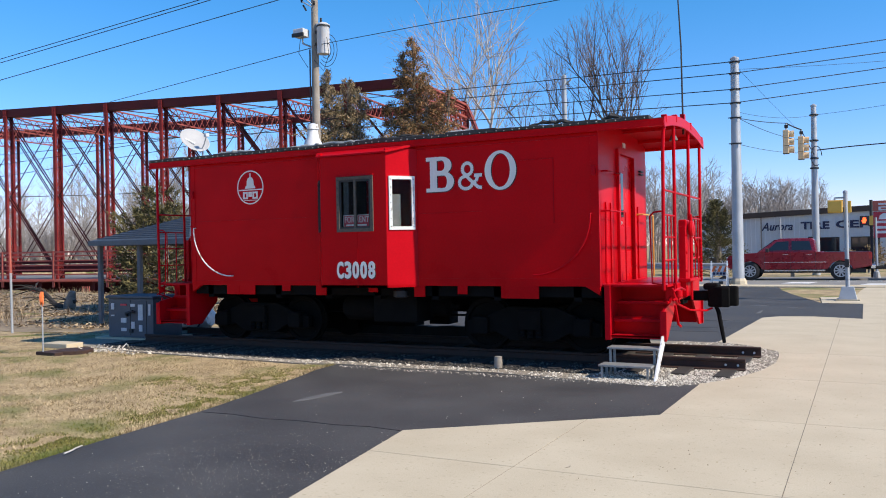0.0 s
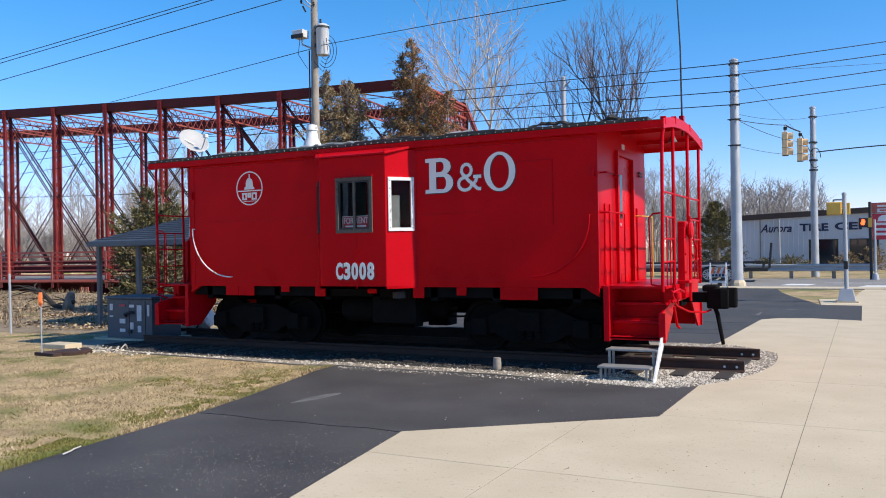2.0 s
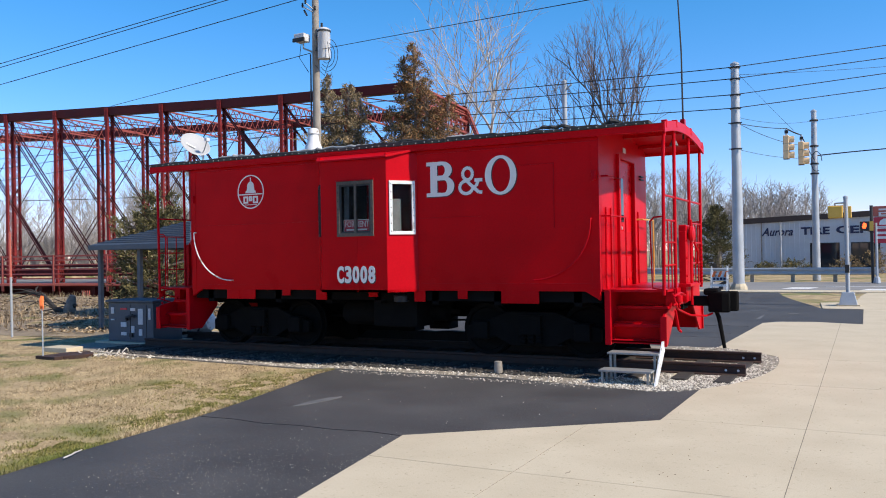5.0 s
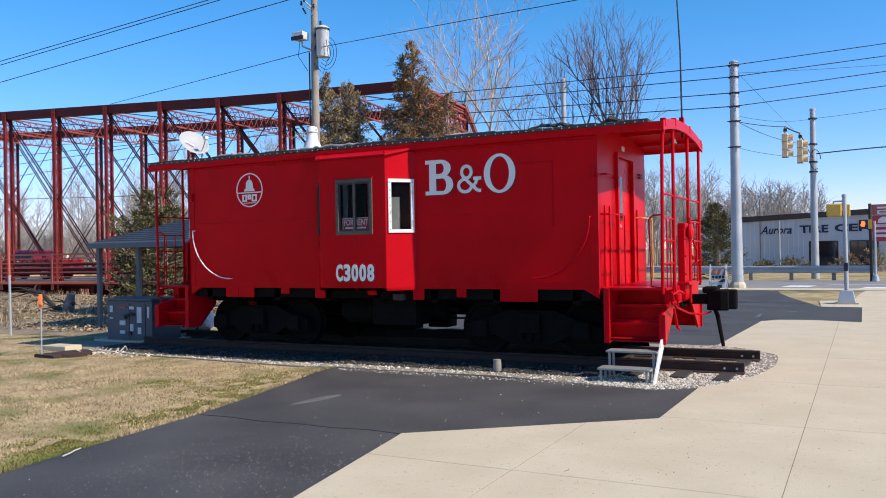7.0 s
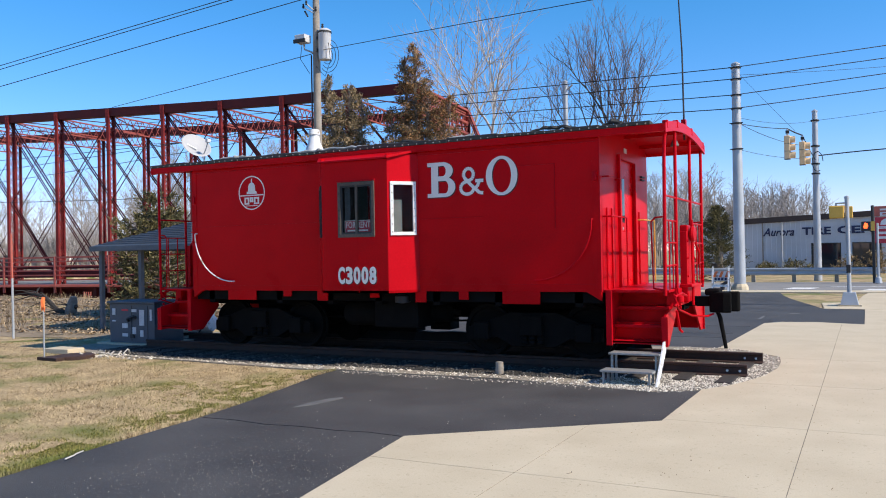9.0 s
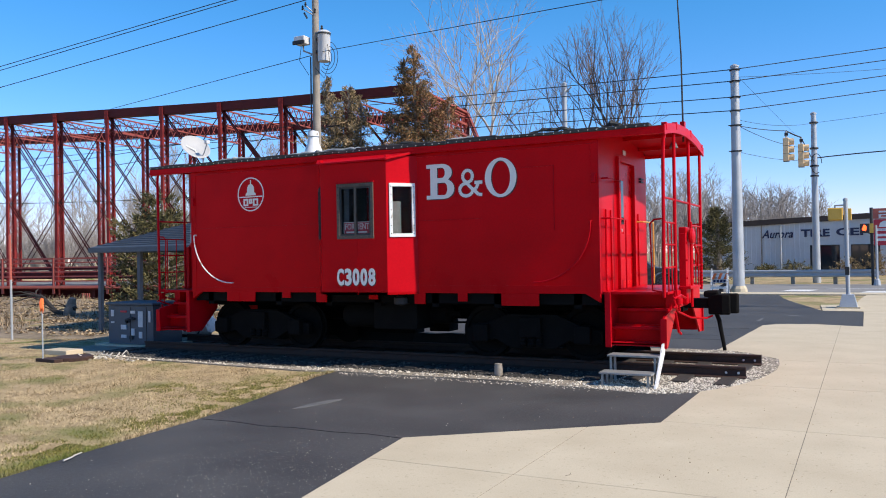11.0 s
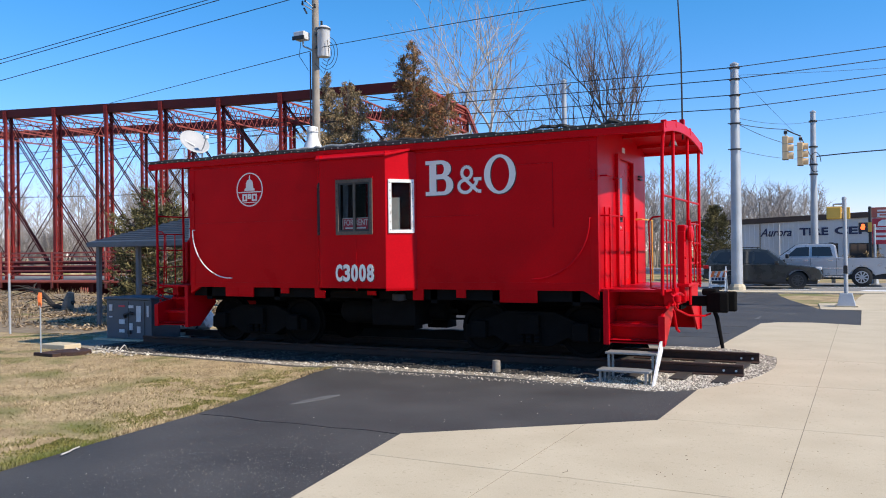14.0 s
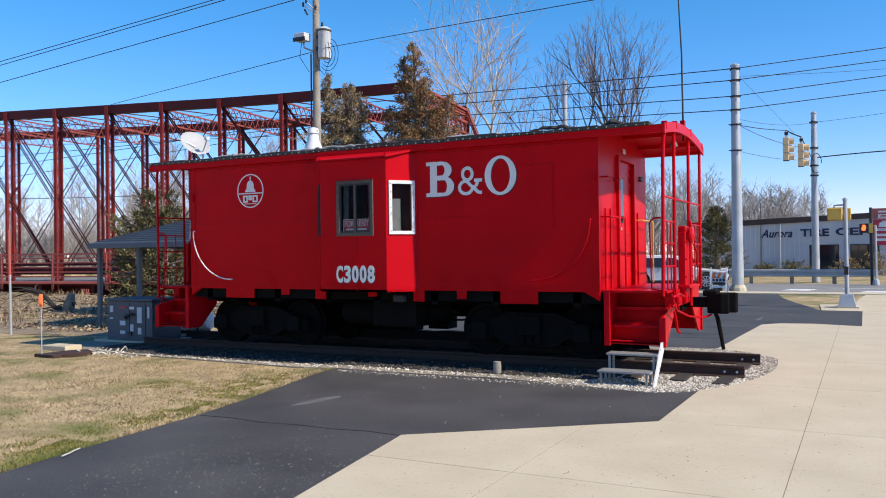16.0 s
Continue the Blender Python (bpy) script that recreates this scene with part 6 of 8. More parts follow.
def make_shelter():
    s = thing("shelter", "open shelter with a blue-grey ribbed hip roof", "shelter", at=(-9.2, 5.0, 0))
    x0, x1, y0, y1 = -10.78, -7.2, 3.25, 6.8
    e, pk = 2.22, 2.86
    mx0, mx1, my = -9.0, -8.9, (y0 + y1) / 2
    def quad(vs, nm, mat, lab=""):
        b = Build()
        n = len(vs)
        b.add([*vs, *[(x, y, z - 0.05) for x, y, z in vs]], [tuple(range(n)), tuple(reversed(range(n, 2 * n)))] + [(i, n + i, n + (i + 1) % n, (i + 1) % n) for i in range(n)])
        return part(nm, b, mat, s, lab)
    quad([(x0, y0, e), (x1, y0, e), (mx1, my, pk), (mx0, my, pk)], "roof_plane", M_SHED, "ribbed roof plane")
    quad([(x0, y1, e), (x0, y0, e), (mx0, my, pk)], "roof_plane", M_SHED)
    quad([(x1, y0, e), (x1, y1, e), (mx1, my, pk)], "roof_plane", M_SHED)
    quad([(x1, y1, e), (x0, y1, e), (mx0, my, pk), (mx1, my, pk)], "roof_plane", M_SHED)
    # ribs across the front and end slopes
    for i in range(1, 12):
        f = i / 12
        a = (x0 + (mx0 - x0) * f, y0 + (my - y0) * f, e + (pk - e) * f + 0.012)
        c = (x1 + (mx1 - x1) * f, y0 + (my - y0) * f, e + (pk - e) * f + 0.012)
        part("rib", Build().bar(a, c, 0.035, 0.025), M_SHED, s)
        d = (a[0], y1 + (my - y1) * f, a[2])
        part("rib", Build().bar(a, d, 0.035, 0.025), M_SHED, s)
    for a, c in (((x0, y0), (x1, y0)), ((x0, y0), (x0, y1)), ((x1, y0), (x1, y1)), ((x0, y1), (x1, y1))):
        part("fascia", Build().bar((*a, e - 0.06), (*c, e - 0.06), 0.04, 0.13), M_SHED, s)
    for x, y in ((-10.6, 3.47), (-9.15, 3.47), (-7.45, 3.47), (-10.6, 6.6), (-7.45, 6.6), (-8.2, 5.0)):
        part("post", Build().box(x - 0.05, x + 0.05, y - 0.05, y + 0.05, -0.02, e - 0.02), M_SHEDPOST, s)


def make_roof_gear():
    d = thing("satellite_dish", "white satellite dish on the caboose roof", "satellite dish", at=(-5.0, 1.4, 3.8))
    prof = [(0.0, -0.075), (0.12, -0.068), (0.22, -0.045), (0.30, -0.005), (0.32, 0.006), (0.30, 0.012), (0.22, -0.028), (0.12, -0.05), (0.0, -0.058)]
    b = Build()
    b.lathe([(max(r, 0.001), h) for r, h in prof], (0, 0, 0), "y", 28)
    centre, facing = Vector((-5.05, 1.25, 4.23)), Vector((0.70, -0.256, 0.56)).normalized()
    along = Vector((0.63, 0.61, -0.45)).normalized()
    across = facing.cross(along)
    m = Matrix.Translation(centre) @ facing.to_track_quat("Y", "Z").to_matrix().to_4x4()
    b.v = [tuple(m @ Vector(v)) for v in b.v]
    part("reflector", b, M_DISH, d, smooth=True)
    part("mast", Build().tube([(-5.0, 1.42, 3.74), (-5.0, 1.42, 4.02), tuple(centre - facing * 0.07)], 0.022, 8), M_GALV, d, smooth=True)
    low = centre + Vector((0.05, 0.1, -0.26))
    tip = centre + facing * 0.30 + Vector((0.12, 0.06, -0.12))
    part("feed_arm", Build().tube([tuple(low), tuple(low.lerp(tip, 0.6) - Vector((0, 0, 0.04))), tuple(tip)], 0.012, 6), M_GALV, d)
    part("receiver", Build().box(tip.x - 0.035, tip.x + 0.035, tip.y - 0.05, tip.y + 0.05, tip.z - 0.03, tip.z + 0.05), M_TANK, d, bevel=0.012)
    part("foot_plate", Build().box(-5.1, -4.9, 1.3, 1.5, 3.74, 3.78), M_GALV, d)
    for k in range(5):
        p = centre + along * (0.045 * k - 0.16) - facing * 0.028 + across * -0.07
        part("text_bar", Build().bar(p - along * 0.018, p + along * 0.018, 0.045, 0.012, upward=facing), M_LABEL, d)
    c = thing("chimney", "white conical smoke stack on the caboose roof", "chimney", at=(-2.2, 1.5, 3.8))
    part("stack", Build().lathe([(0.19, 3.72), (0.17, 3.98), (0.12, 4.08), (0.10, 4.22), (0.12, 4.24), (0.10, 4.34), (0.03, 4.36)], (-2.2, 1.5, 0), "z", 18), M_WHITEPAINT, c, smooth=True)
    part("flashing", Build().box(-2.45, -1.95, 1.25, 1.75, 3.74, 3.80), M_LEAD, c)
    a = thing("antenna", "long thin dark whip antenna on the platform roof", "antenna", at=(4.86, 1.75, 3.8))
    part("whip", Build().tube([(4.87, 1.72, 3.6), (4.86, 1.72, 5.0), (4.80, 1.70, 6.4), (4.75, 1.70, 7.2)], [0.016, 0.013, 0.010, 0.006], 6), M_WIRE, a)
    part("clamp", Build().box(4.83, 4.90, 1.67, 1.77, 3.76, 3.92), M_REDBRIGHT, a)


# ---- poles, signals and wires ----
def wire(name, a, c, sag, r, parent=None, n=14, label="", mat=None):
    a, c = Vector(a), Vector(c)
    pts = [a.lerp(c, i / n) - Vector((0, 0, sag * 4 * (i / n) * (1 - i / n))) for i in range(n + 1)]
    return part(name, Build().tube(pts, r, 5), mat or M_WIRE, parent)


def make_poles():
    u = thing("utility_pole", "weathered wooden utility pole with transformer and floodlight", "utility pole", at=(-8.95, 10.8, 0))
    px, py = -8.86, 10.8
    part("pole", Build().tube([(px, py, -0.3), (px + 0.02, py, 6), (px + 0.04, py, 11.6)], [0.17, 0.135, 0.105], 12), M_POLEGREY, u, smooth=True)
    part("conduit", Build().tube([(px - 0.15, py - 0.1, 0), (px - 0.115, py - 0.1, 8.6)], 0.025, 6), M_PLASTIC, u)
    t = part("transformer", Build().lathe([(0.02, 8.46), (0.20, 8.47), (0.21, 8.52), (0.21, 9.38), (0.225, 9.40), (0.225, 9.44), (0.14, 9.50), (0.02, 9.52)], (px + 0.40, py - 0.05, -0.08), "z", 20), M_TANK, u, "pale grey pole transformer", smooth=True)
    part("bushing", Build().lathe([(0.035, 0), (0.05, 0.03), (0.03, 0.05), (0.05, 0.08), (0.03, 0.1), (0.04, 0.16), (0.01, 0.18)], (px + 0.34, py - 0.08, 9.42), "z", 10), M_PLASTIC, t)
    part("lid_band", Build().lathe([(0.232, 9.36), (0.232, 9.41)], (px + 0.40, py - 0.05, -0.08), "z", 20), M_PLASTIC, t)
    part("bracket", Build().box(px + 0.1, px + 0.3, py - 0.1, py, 8.7, 8.8), M_PLASTIC, t)
    part("bracket", Build().box(px + 0.1, px + 0.3, py - 0.1, py, 9.1, 9.2), M_PLASTIC, t)
    f = part("floodlight", Build().box(px - 0.60, px - 0.18, py - 0.38, py - 0.02, 9.02, 9.28), M_TANK, u, "grey floodlight on an arm", bevel=0.02)
    part("visor", Build().box(px - 0.62, px - 0.16, py - 0.42, py - 0.36, 9.0, 9.12), M_PLASTIC, f)
    part("arm", Build().tube([(px - 0.38, py - 0.15, 9.02), (px - 0.36, py - 0.15, 8.82), (px - 0.1, py - 0.05, 8.7)], 0.03, 8), M_GALV, u, smooth=True)
    lp = Build()
    for k in range(3):
        r = 0.22 + 0.12 * k
        lp.tube([(px + 0.62 + 0.02 * k + r * math.cos(a) * 0.85, py - 0.2, 8.45 + r * 1.15 * math.sin(a)) for a in [-2.4 + 3.7 * i / 14 for i in range(15)]], 0.010, 5)
    lp.tube([(px - 0.42, py - 0.2, 8.98), (px - 0.5, py - 0.2, 8.5), (px - 0.2, py - 0.1, 8.0)], 0.010, 5)
    lp.tube([(px + 0.1, py - 0.15, 8.2), (px + 0.5, py - 0.2, 7.8), (px + 0.72, py - 0.2, 8.3), (px + 0.65, py - 0.2, 8.9)], 0.010, 5)
    part("cable_loops", lp, M_WIRE, u, "black looped service cables")
    part("crossarm_pin", Build().tube([(px - 0.2, py - 0.15, 9.9), (px - 0.32, py - 0.15, 10.1)], 0.03, 6), M_PLASTIC, u)
    for dx, dz in ((-0.22, 10.32), (-0.34, 10.22), (0.16, 10.05)):
        pin = part("fuse_arm", Build().tube([(px, py - 0.1, dz - 0.22), (px + dx, py - 0.2, dz)], 0.022, 6), M_GALV, u)
        part("insulator", Build().lathe([(0.02, 0), (0.045, 0.02), (0.025, 0.05), (0.045, 0.07), (0.025, 0.1), (0.04, 0.12), (0.01, 0.16)], (px + dx, py - 0.2, dz - 0.04), "z", 10), M_PLASTIC, pin)
    # tall galvanised poles
    def steel_pole(x, y, z0, z1, r0, r1, label, base=True):
        p = thing("steel_pole", label, "pole", at=(x, y, z0))
        part("shaft", Build().tube([(x, y, z0 - 0.1), (x, y, z1)], [r0, r1], 14), M_GALV, p, smooth=True)
        part("cap", Build().lathe([(r1 + 0.02, z1 - 0.02), (r1 + 0.02, z1 + 0.04), (0.03, z1 + 0.12)], (x, y, 0), "z", 14), M_GALV, p)
        return p
    p1 = steel_pole(2.82, 23.45, 0.20, 9.35, 0.235, 0.16, "tall galvanised steel pole in a concrete footing")
    part("footing", Build().lathe([(0.34, 0.18), (0.32, 0.32), (0.26, 0.43), (0.1, 0.44)], (2.82, 23.45, 0), "z", 10), M_CONC, p1, "chipped concrete footing")
    for z in (9.22, 8.75, 8.1, 7.55, 6.95, 5.9):
        part("band", Build().lathe([(0.205, z - 0.03), (0.212, z), (0.205, z + 0.03)], (2.82, 23.45, 0), "z", 12), M_PLASTIC, p1)
        part("bolt_arm", Build().box(2.56, 3.08, 23.25, 23.29, z - 0.018, z + 0.018), M_PLASTIC, p1)
    for x, y in ((2.45, 23.1), (2.55, 23.0)):
        part("bent_bar", Build().tube([(x, y, 0.18), (x - 0.1, y, 0.55), (x - 0.3, y, 0.42), (x - 0.32, y, 0.18)], 0.05, 6), M_PLASTIC, p1)
    p2 = steel_pole(5.2, 34.0, 0.27, 8.75, 0.20, 0.13, "galvanised signal pole with a cable arm")
    for z in (8.3, 7.0, 6.1, 5.6):
        part("band", Build().lathe([(0.2, z - 0.04), (0.21, z), (0.2, z + 0.04)], (5.2, 34.0, 0), "z", 12), M_PLASTIC, p2)
    part("cable_coil", Build().tube([(5.3 + 0.25 * math.cos(a), 33.8, 6.2 + 0.5 * math.sin(a)) for a in [0.4 * i for i in range(14)]], 0.02, 5), M_WIRE, p2)
    p3 = steel_pole(-7.15, 31.5, 0.0, 11.2, 0.15, 0.13, "distant grey pole behind the trees")
    part("arm", Build().tube([(-7.15, 31.5, 10.7), (-6.7, 31.4, 11.0)], 0.05, 6), M_GALV, p3)
    # traffic signals seen from the side
    for x, y, z in ((4.52, 26.0, 6.12), (5.04, 27.0, 5.93)):
        s = thing("traffic_signal", "pale yellow three-lens traffic signal hung on a span wire", "traffic light", "signals over the road", at=(x, y, z))
        part("housing", Build().box(x - 0.13, x + 0.10, y - 0.16, y + 0.16, z - 0.5, z + 0.5), M_PALEYELLOW, s, bevel=0.02)
        for k in (-0.33, 0, 0.33):
            vis = Build()
            m = Matrix.Translation((x + 0.10, y, z + k)) @ Matrix.Rotation(radians(0), 4, "Z")
            a = [0.15 * math.cos(t) for t in [2 * math.pi * i / 14 for i in range(14)]]
            vis.ring([(y + 0.14 * math.cos(t), z + k + 0.14 * math.sin(t)) for t in [2 * math.pi * i / 14 for i in range(14)]], [(y + 0.125 * math.cos(t), z + k + 0.125 * math.sin(t)) for t in [2 * math.pi * i / 14 for i in range(14)]], x + 0.10, x + 0.30, "x")
            v = part("visor", vis, M_PALEYELLOW, s)
            part("lens", Build().lathe([(0.12, 0.0), (0.11, 0.03), (0.02, 0.05)], (x + 0.10, y, z + k), "x", 12), M_PLASTIC, v)
            part("back_joint", Build().box(x - 0.135, x + 0.105, y - 0.165, y + 0.165, z + k - 0.172, z + k - 0.16), M_PLASTIC, s)
        part("hanger", Build().tube([(x, y, z + 0.5), (x, y, z + 0.78)], 0.04, 8), M_GALV, s)
        part("hanger_hub", Build().box(x - 0.07, x + 0.07, y - 0.07, y + 0.07, z + 0.6, z + 0.72), M_PLASTIC, s)
    # pedestrian signal on its pedestal
    p = thing("pedestrian_signal", "yellow pedestrian signal on a slim aluminium pedestal", "traffic light", at=(6.92, 16.5, 0.1))
    part("base", Build().add([(6.92 + a * w, 16.5 + c * w, z) for z, w in ((0.06, 0.26), (0.45, 0.17)) for a, c in ((-1, -1), (1, -1), (1, 1), (-1, 1))], [(3, 2, 1, 0), (4, 5, 6, 7), (0, 1, 5, 4), (1, 2, 6, 5), (2, 3, 7, 6), (3, 0, 4, 7)]), M_GALV, p, "tapered square base", bevel=0.01)
    part("footing", Build().box(6.6, 7.25, 16.2, 16.8, 0.0, 0.075), M_CONC, p)
    part("shaft", Build().tube([(6.92, 16.5, 0.45), (6.90, 16.5, 3.36)], 0.062, 12), M_GALV, p, smooth=True)
    part("cap", Build().lathe([(0.075, 3.34), (0.07, 3.40), (0.02, 3.43)], (6.90, 16.5, 0), "z", 12), M_GALV, p)
    h = part("housing", Build().box(6.40, 6.82, 16.36, 16.66, 2.74, 3.12), M_YELLOW, p, "yellow signal housing", bevel=0.03)
    part("hood", Build().box(6.39, 6.83, 16.66, 16.82, 2.95, 3.14), M_YELLOW, h)
    part("bracket", Build().tube([(6.6, 16.5, 3.12), (6.6, 16.5, 3.2), (6.9, 16.5, 3.2)], 0.03, 8), M_GALV, p)
    part("back_housing", Build().box(6.93, 7.06, 16.5, 16.75, 2.74, 3.1), M_YELLOW, p, bevel=0.02)
    part("push_button", Build().box(6.85, 6.97, 16.40, 16.45, 1.05, 1.3), M_PLASTIC, p)
    # pole with a lit hand and red boards
    q = thing("sign_pole", "dark pole with a lit orange hand signal", "traffic light", at=(7.72, 30.0, 0.18))
    part("shaft", Build().tube([(7.70, 30.0, 0.2), (7.68, 30.0, 3.7)], 0.07, 10), M_PLASTIC, q)
    part("white_shaft", Build().tube([(7.86, 29.9, 0.2), (7.86, 29.9, 2.9)], 0.05, 10), M_GALV, q)
    part("white_base", Build().lathe([(0.16, 0.2), (0.12, 0.45), (0.06, 0.5)], (7.86, 29.9, 0), "z", 10), M_GALV, q)
    hh = part("hand_box", Build().box(7.22, 7.60, 29.75, 30.0, 2.56, 2.98), M_PLASTIC, q, "black housing with a lit orange hand", bevel=0.02)
    part("hand_symbol", Build().prism([(7.33, 2.66), (7.45, 2.66), (7.49, 2.80), (7.46, 2.90), (7.42, 2.91), (7.38, 2.92), (7.34, 2.90), (7.33, 2.80), (7.29, 2.76)], 29.738, 29.748), M_HAND, hh)
    part("yellow_box", Build().box(7.60, 7.76, 29.8, 30.0, 2.56, 2.98), M_YELLOW, q)
    s = thing("shop_sign", "red and white roadside sign boards", "sign", at=(8.3, 32, 0.26))
    part("sign_post", Build().tube([(8.6, 32.1, 0.2), (8.6, 32.1, 3.7)], 0.06, 8), M_GALV, s)
    part("sign_post", Build().tube([(7.9, 32.1, 0.2), (7.9, 32.1, 3.7)], 0.06, 8), M_GALV, s)
    part("upper_board", Build().box(7.70, 9.3, 32.0, 32.08, 3.26, 3.74), M_SIGNBROWN, s, "brick-red upper board")
    part("upper_panel", Build().box(8.0, 9.2, 31.985, 31.998, 3.28, 3.46), M_SIGNWHITE, s)
    part("text_bar", Build().box(8.0, 8.6, 31.98, 31.997, 3.54, 3.62), M_SIGNWHITE, s)
    part("text_bar", Build().box(8.1, 8.55, 31.975, 31.984, 3.34, 3.41), M_SIGNBROWN, s)
    lo = part("lower_board", Build().box(7.78, 9.4, 32.0, 32.08, 2.0, 3.22), M_SIGNRED, s, "red lower board with white bars")
    part("shape", Build().prism([(8.0, 2.86), (8.6, 2.86), (8.55, 3.05), (8.4, 3.15), (8.2, 3.15), (8.05, 3.05)], 31.985, 31.998), M_SIGNWHITE, lo)
    for z in (2.68, 2.74, 2.42, 2.2):
        part("text_bar", Build().box(7.88, 8.9, 31.985, 31.998, z, z + (0.05 if z > 2.6 else 0.12)), M_SIGNWHITE, lo)
    # wires
    w = thing("power_lines", "black overhead power lines", "power line", at=(2.8, 23.5, 9))
    for zp, rz, lz in ((9.22, 10.32, 15.2), (8.75, 9.80, 14.6), (8.1, 9.19, 14.05), (7.55, 8.59, 13.5)):
        wire("line", (2.82, 23.3, zp), (11.03, 27.25, rz), 0.0, 0.018, w)
        wire("line", (2.82, 23.3, zp), (-71.15, 42.33, lz), 0.25, 0.020, w, 24)
    wire("span_wire", (2.82, 23.3, 6.95), (4.52, 26.0, 6.92), 0.05, 0.016, w)
    wire("span_wire", (2.82, 23.3, 7.0), (5.2, 34.0, 7.0), 0.25, 0.012, w)
    wire("span_wire", (4.52, 26.0, 6.92), (5.04, 27.0, 6.72), 0.02, 0.03, w)
    wire("span_wire", (5.04, 27.0, 6.72), (5.2, 34.0, 6.3), 0.05, 0.02, w)
    wire("line", (2.82, 23.3, 5.9), (5.2, 34.0, 6.4), 0.15, 0.009, w)
    wire("line", (5.2, 34, 8.3), (12, 30, 8.35), 0.1, 0.009, w)
    wire("line", (5.2, 34, 6.5), (14, 33, 6.45), -0.12, 0.03, w)
    wire("line", (2.82, 23.3, 8.9), (24, 40, 12.4), 0.5, 0.008, w)
    wire("line", (2.82, 23.3, 7.2), (5.2, 34, 8.3), 0.2, 0.008, w)
    wire("line", (2.82, 23.3, 9.1), (4.8, 26.5, 6.85), 0.02, 0.006, w)
    # service lines to and past the wooden pole, over the yard
    x, y = -8.93, 10.75
    for a, c, sag, r in (((-20.3, 2.2, 6.55), (1.2, 3.05, 8.4), 0.0, 0.010), ((-20.3, 2.15, 6.40), (1.3, 3.15, 8.4), 0.0, 0.010), ((-25.1, 3.1, 6.0), (5.1, 5.1, 9.1), 0.0, 0.011),
                         ((-25.2, 16.5, 9.34), (x, y, 8.66), 0.0, 0.013), ((x, y, 8.72), (10.8, 3.9, 6.9), -0.02, 0.011)):
        wire("line", a, c, sag, r, w)
    # lower cables along the creek, in front of the bridge
    for a, c, sag in (((-30.3, 12.5, 6.59), (-11.81, 16.5, 7.35), 0.1), ((-30.3, 12.5, 6.05), (-11.81, 16.5, 7.68), 0.1), ((-30.31, 12.5, 5.46), (-11.81, 16.5, 7.35), 0.1), ((-30.32, 12.5, 4.72), (-17.27, 16.5, 4.75), 0.1)):
        wire("line", a, c, sag, 0.014, w, 20)


def make_barricade():
    b = thing("road_barricade", "folding A-frame road barricade with orange stripes", "barricade", at=(2.6, 20.0, 0.17))
    x0, x1, y = 2.28, 2.92, 20.0
    z0 = level(2.6, 20.0)
    for x in (x0 + 0.04, x1 - 0.04):
        for d in (-0.28, 0.28):
            part("leg", Build().bar((x, y + d, z0), (x, y, z0 + 1.08), 0.045, 0.03), M_WHITEPAINT, b)
    bd = part("board", Build().box(x0, x1, y - 0.06, y - 0.03, z0 + 0.68, z0 + 0.90), M_WHITEPAINT, b, "white board with orange-red stripes")
    for i in range(3):
        a = x0 + 0.04 + i * 0.21
        part("stripe", Build().prism([(a, z0 + 0.68), (a + 0.10, z0 + 0.68), (a + 0.19, z0 + 0.90), (a + 0.09, z0 + 0.90)], y - 0.068, y - 0.062), M_ORANGE, bd)
    part("lower_rail", Build().box(x0 + 0.05, x1 - 0.05, y - 0.21, y - 0.185, z0 + 0.34, z0 + 0.42), M_WHITEPAINT, b)
    for k in range(4):
        part("text_bar", Build().box(x0 + 0.10 + 0.12 * k, x0 + 0.18 + 0.12 * k, y - 0.075, y - 0.05, z0 + 0.57, z0 + 0.66), M_NAVY, b)
    part("hinge_rail", Build().box(x0 + 0.05, x1 - 0.05, y - 0.05, y - 0.03, z0 + 0.54, z0 + 0.68), M_WHITEPAINT, b)


make_track()
make_step_stool()
make_yard_things()
make_shelter()
make_roof_gear()
make_poles()
make_barricade()


# ---- trees ----
def grow(b, p, d, length, r, depth, rng, twigs, spread_a=0.5, gravity=0.1, keep=3, seg=3, fine=0.0065):
    """A limb with its side shoots, as tapering tubes; thin ends go to twigs."""
    pts, rad = [p], [r]
    q, v = Vector(p), Vector(d).normalized()
    for i in range(seg):
        v = (v + Vector((rng.gauss(0, 0.10), rng.gauss(0, 0.10), rng.gauss(0.03, 0.06) + gravity * 0.3))).normalized()
        q = q + v * length / seg
        pts.append(q.copy())
        rad.append(r * (1 - 0.55 * (i + 1) / seg))
    tgt = b if r > 0.025 else twigs
    tgt.tube(pts, rad, 6 if r > 0.06 else (4 if r > 0.02 else 3), caps=False)
    if depth <= 0:
        return
    n = keep + (1 if rng.random() < 0.5 else 0)
    for i in range(n):
        f = 0.30 + 0.7 * (i + rng.random()) / n
        k = min(seg - 1, int(f * seg))
        base = Vector(pts[k]).lerp(Vector(pts[k + 1]), f * seg - k)
        a = rng.random() * 6.283
        side = v.cross(Vector((math.cos(a), math.sin(a), 0.2))).normalized()
        nd = (v * (1 - spread_a * 0.4) + side * spread_a * rng.uniform(0.6, 1.3) + Vector((0, 0, gravity))).normalized()
        grow(b, base, nd, length * rng.uniform(0.50, 0.72), max(fine, r * (1 - 0.55 * f) * rng.uniform(0.45, 0.65)), depth - 1, rng, twigs, spread_a, gravity, keep, seg, fine)


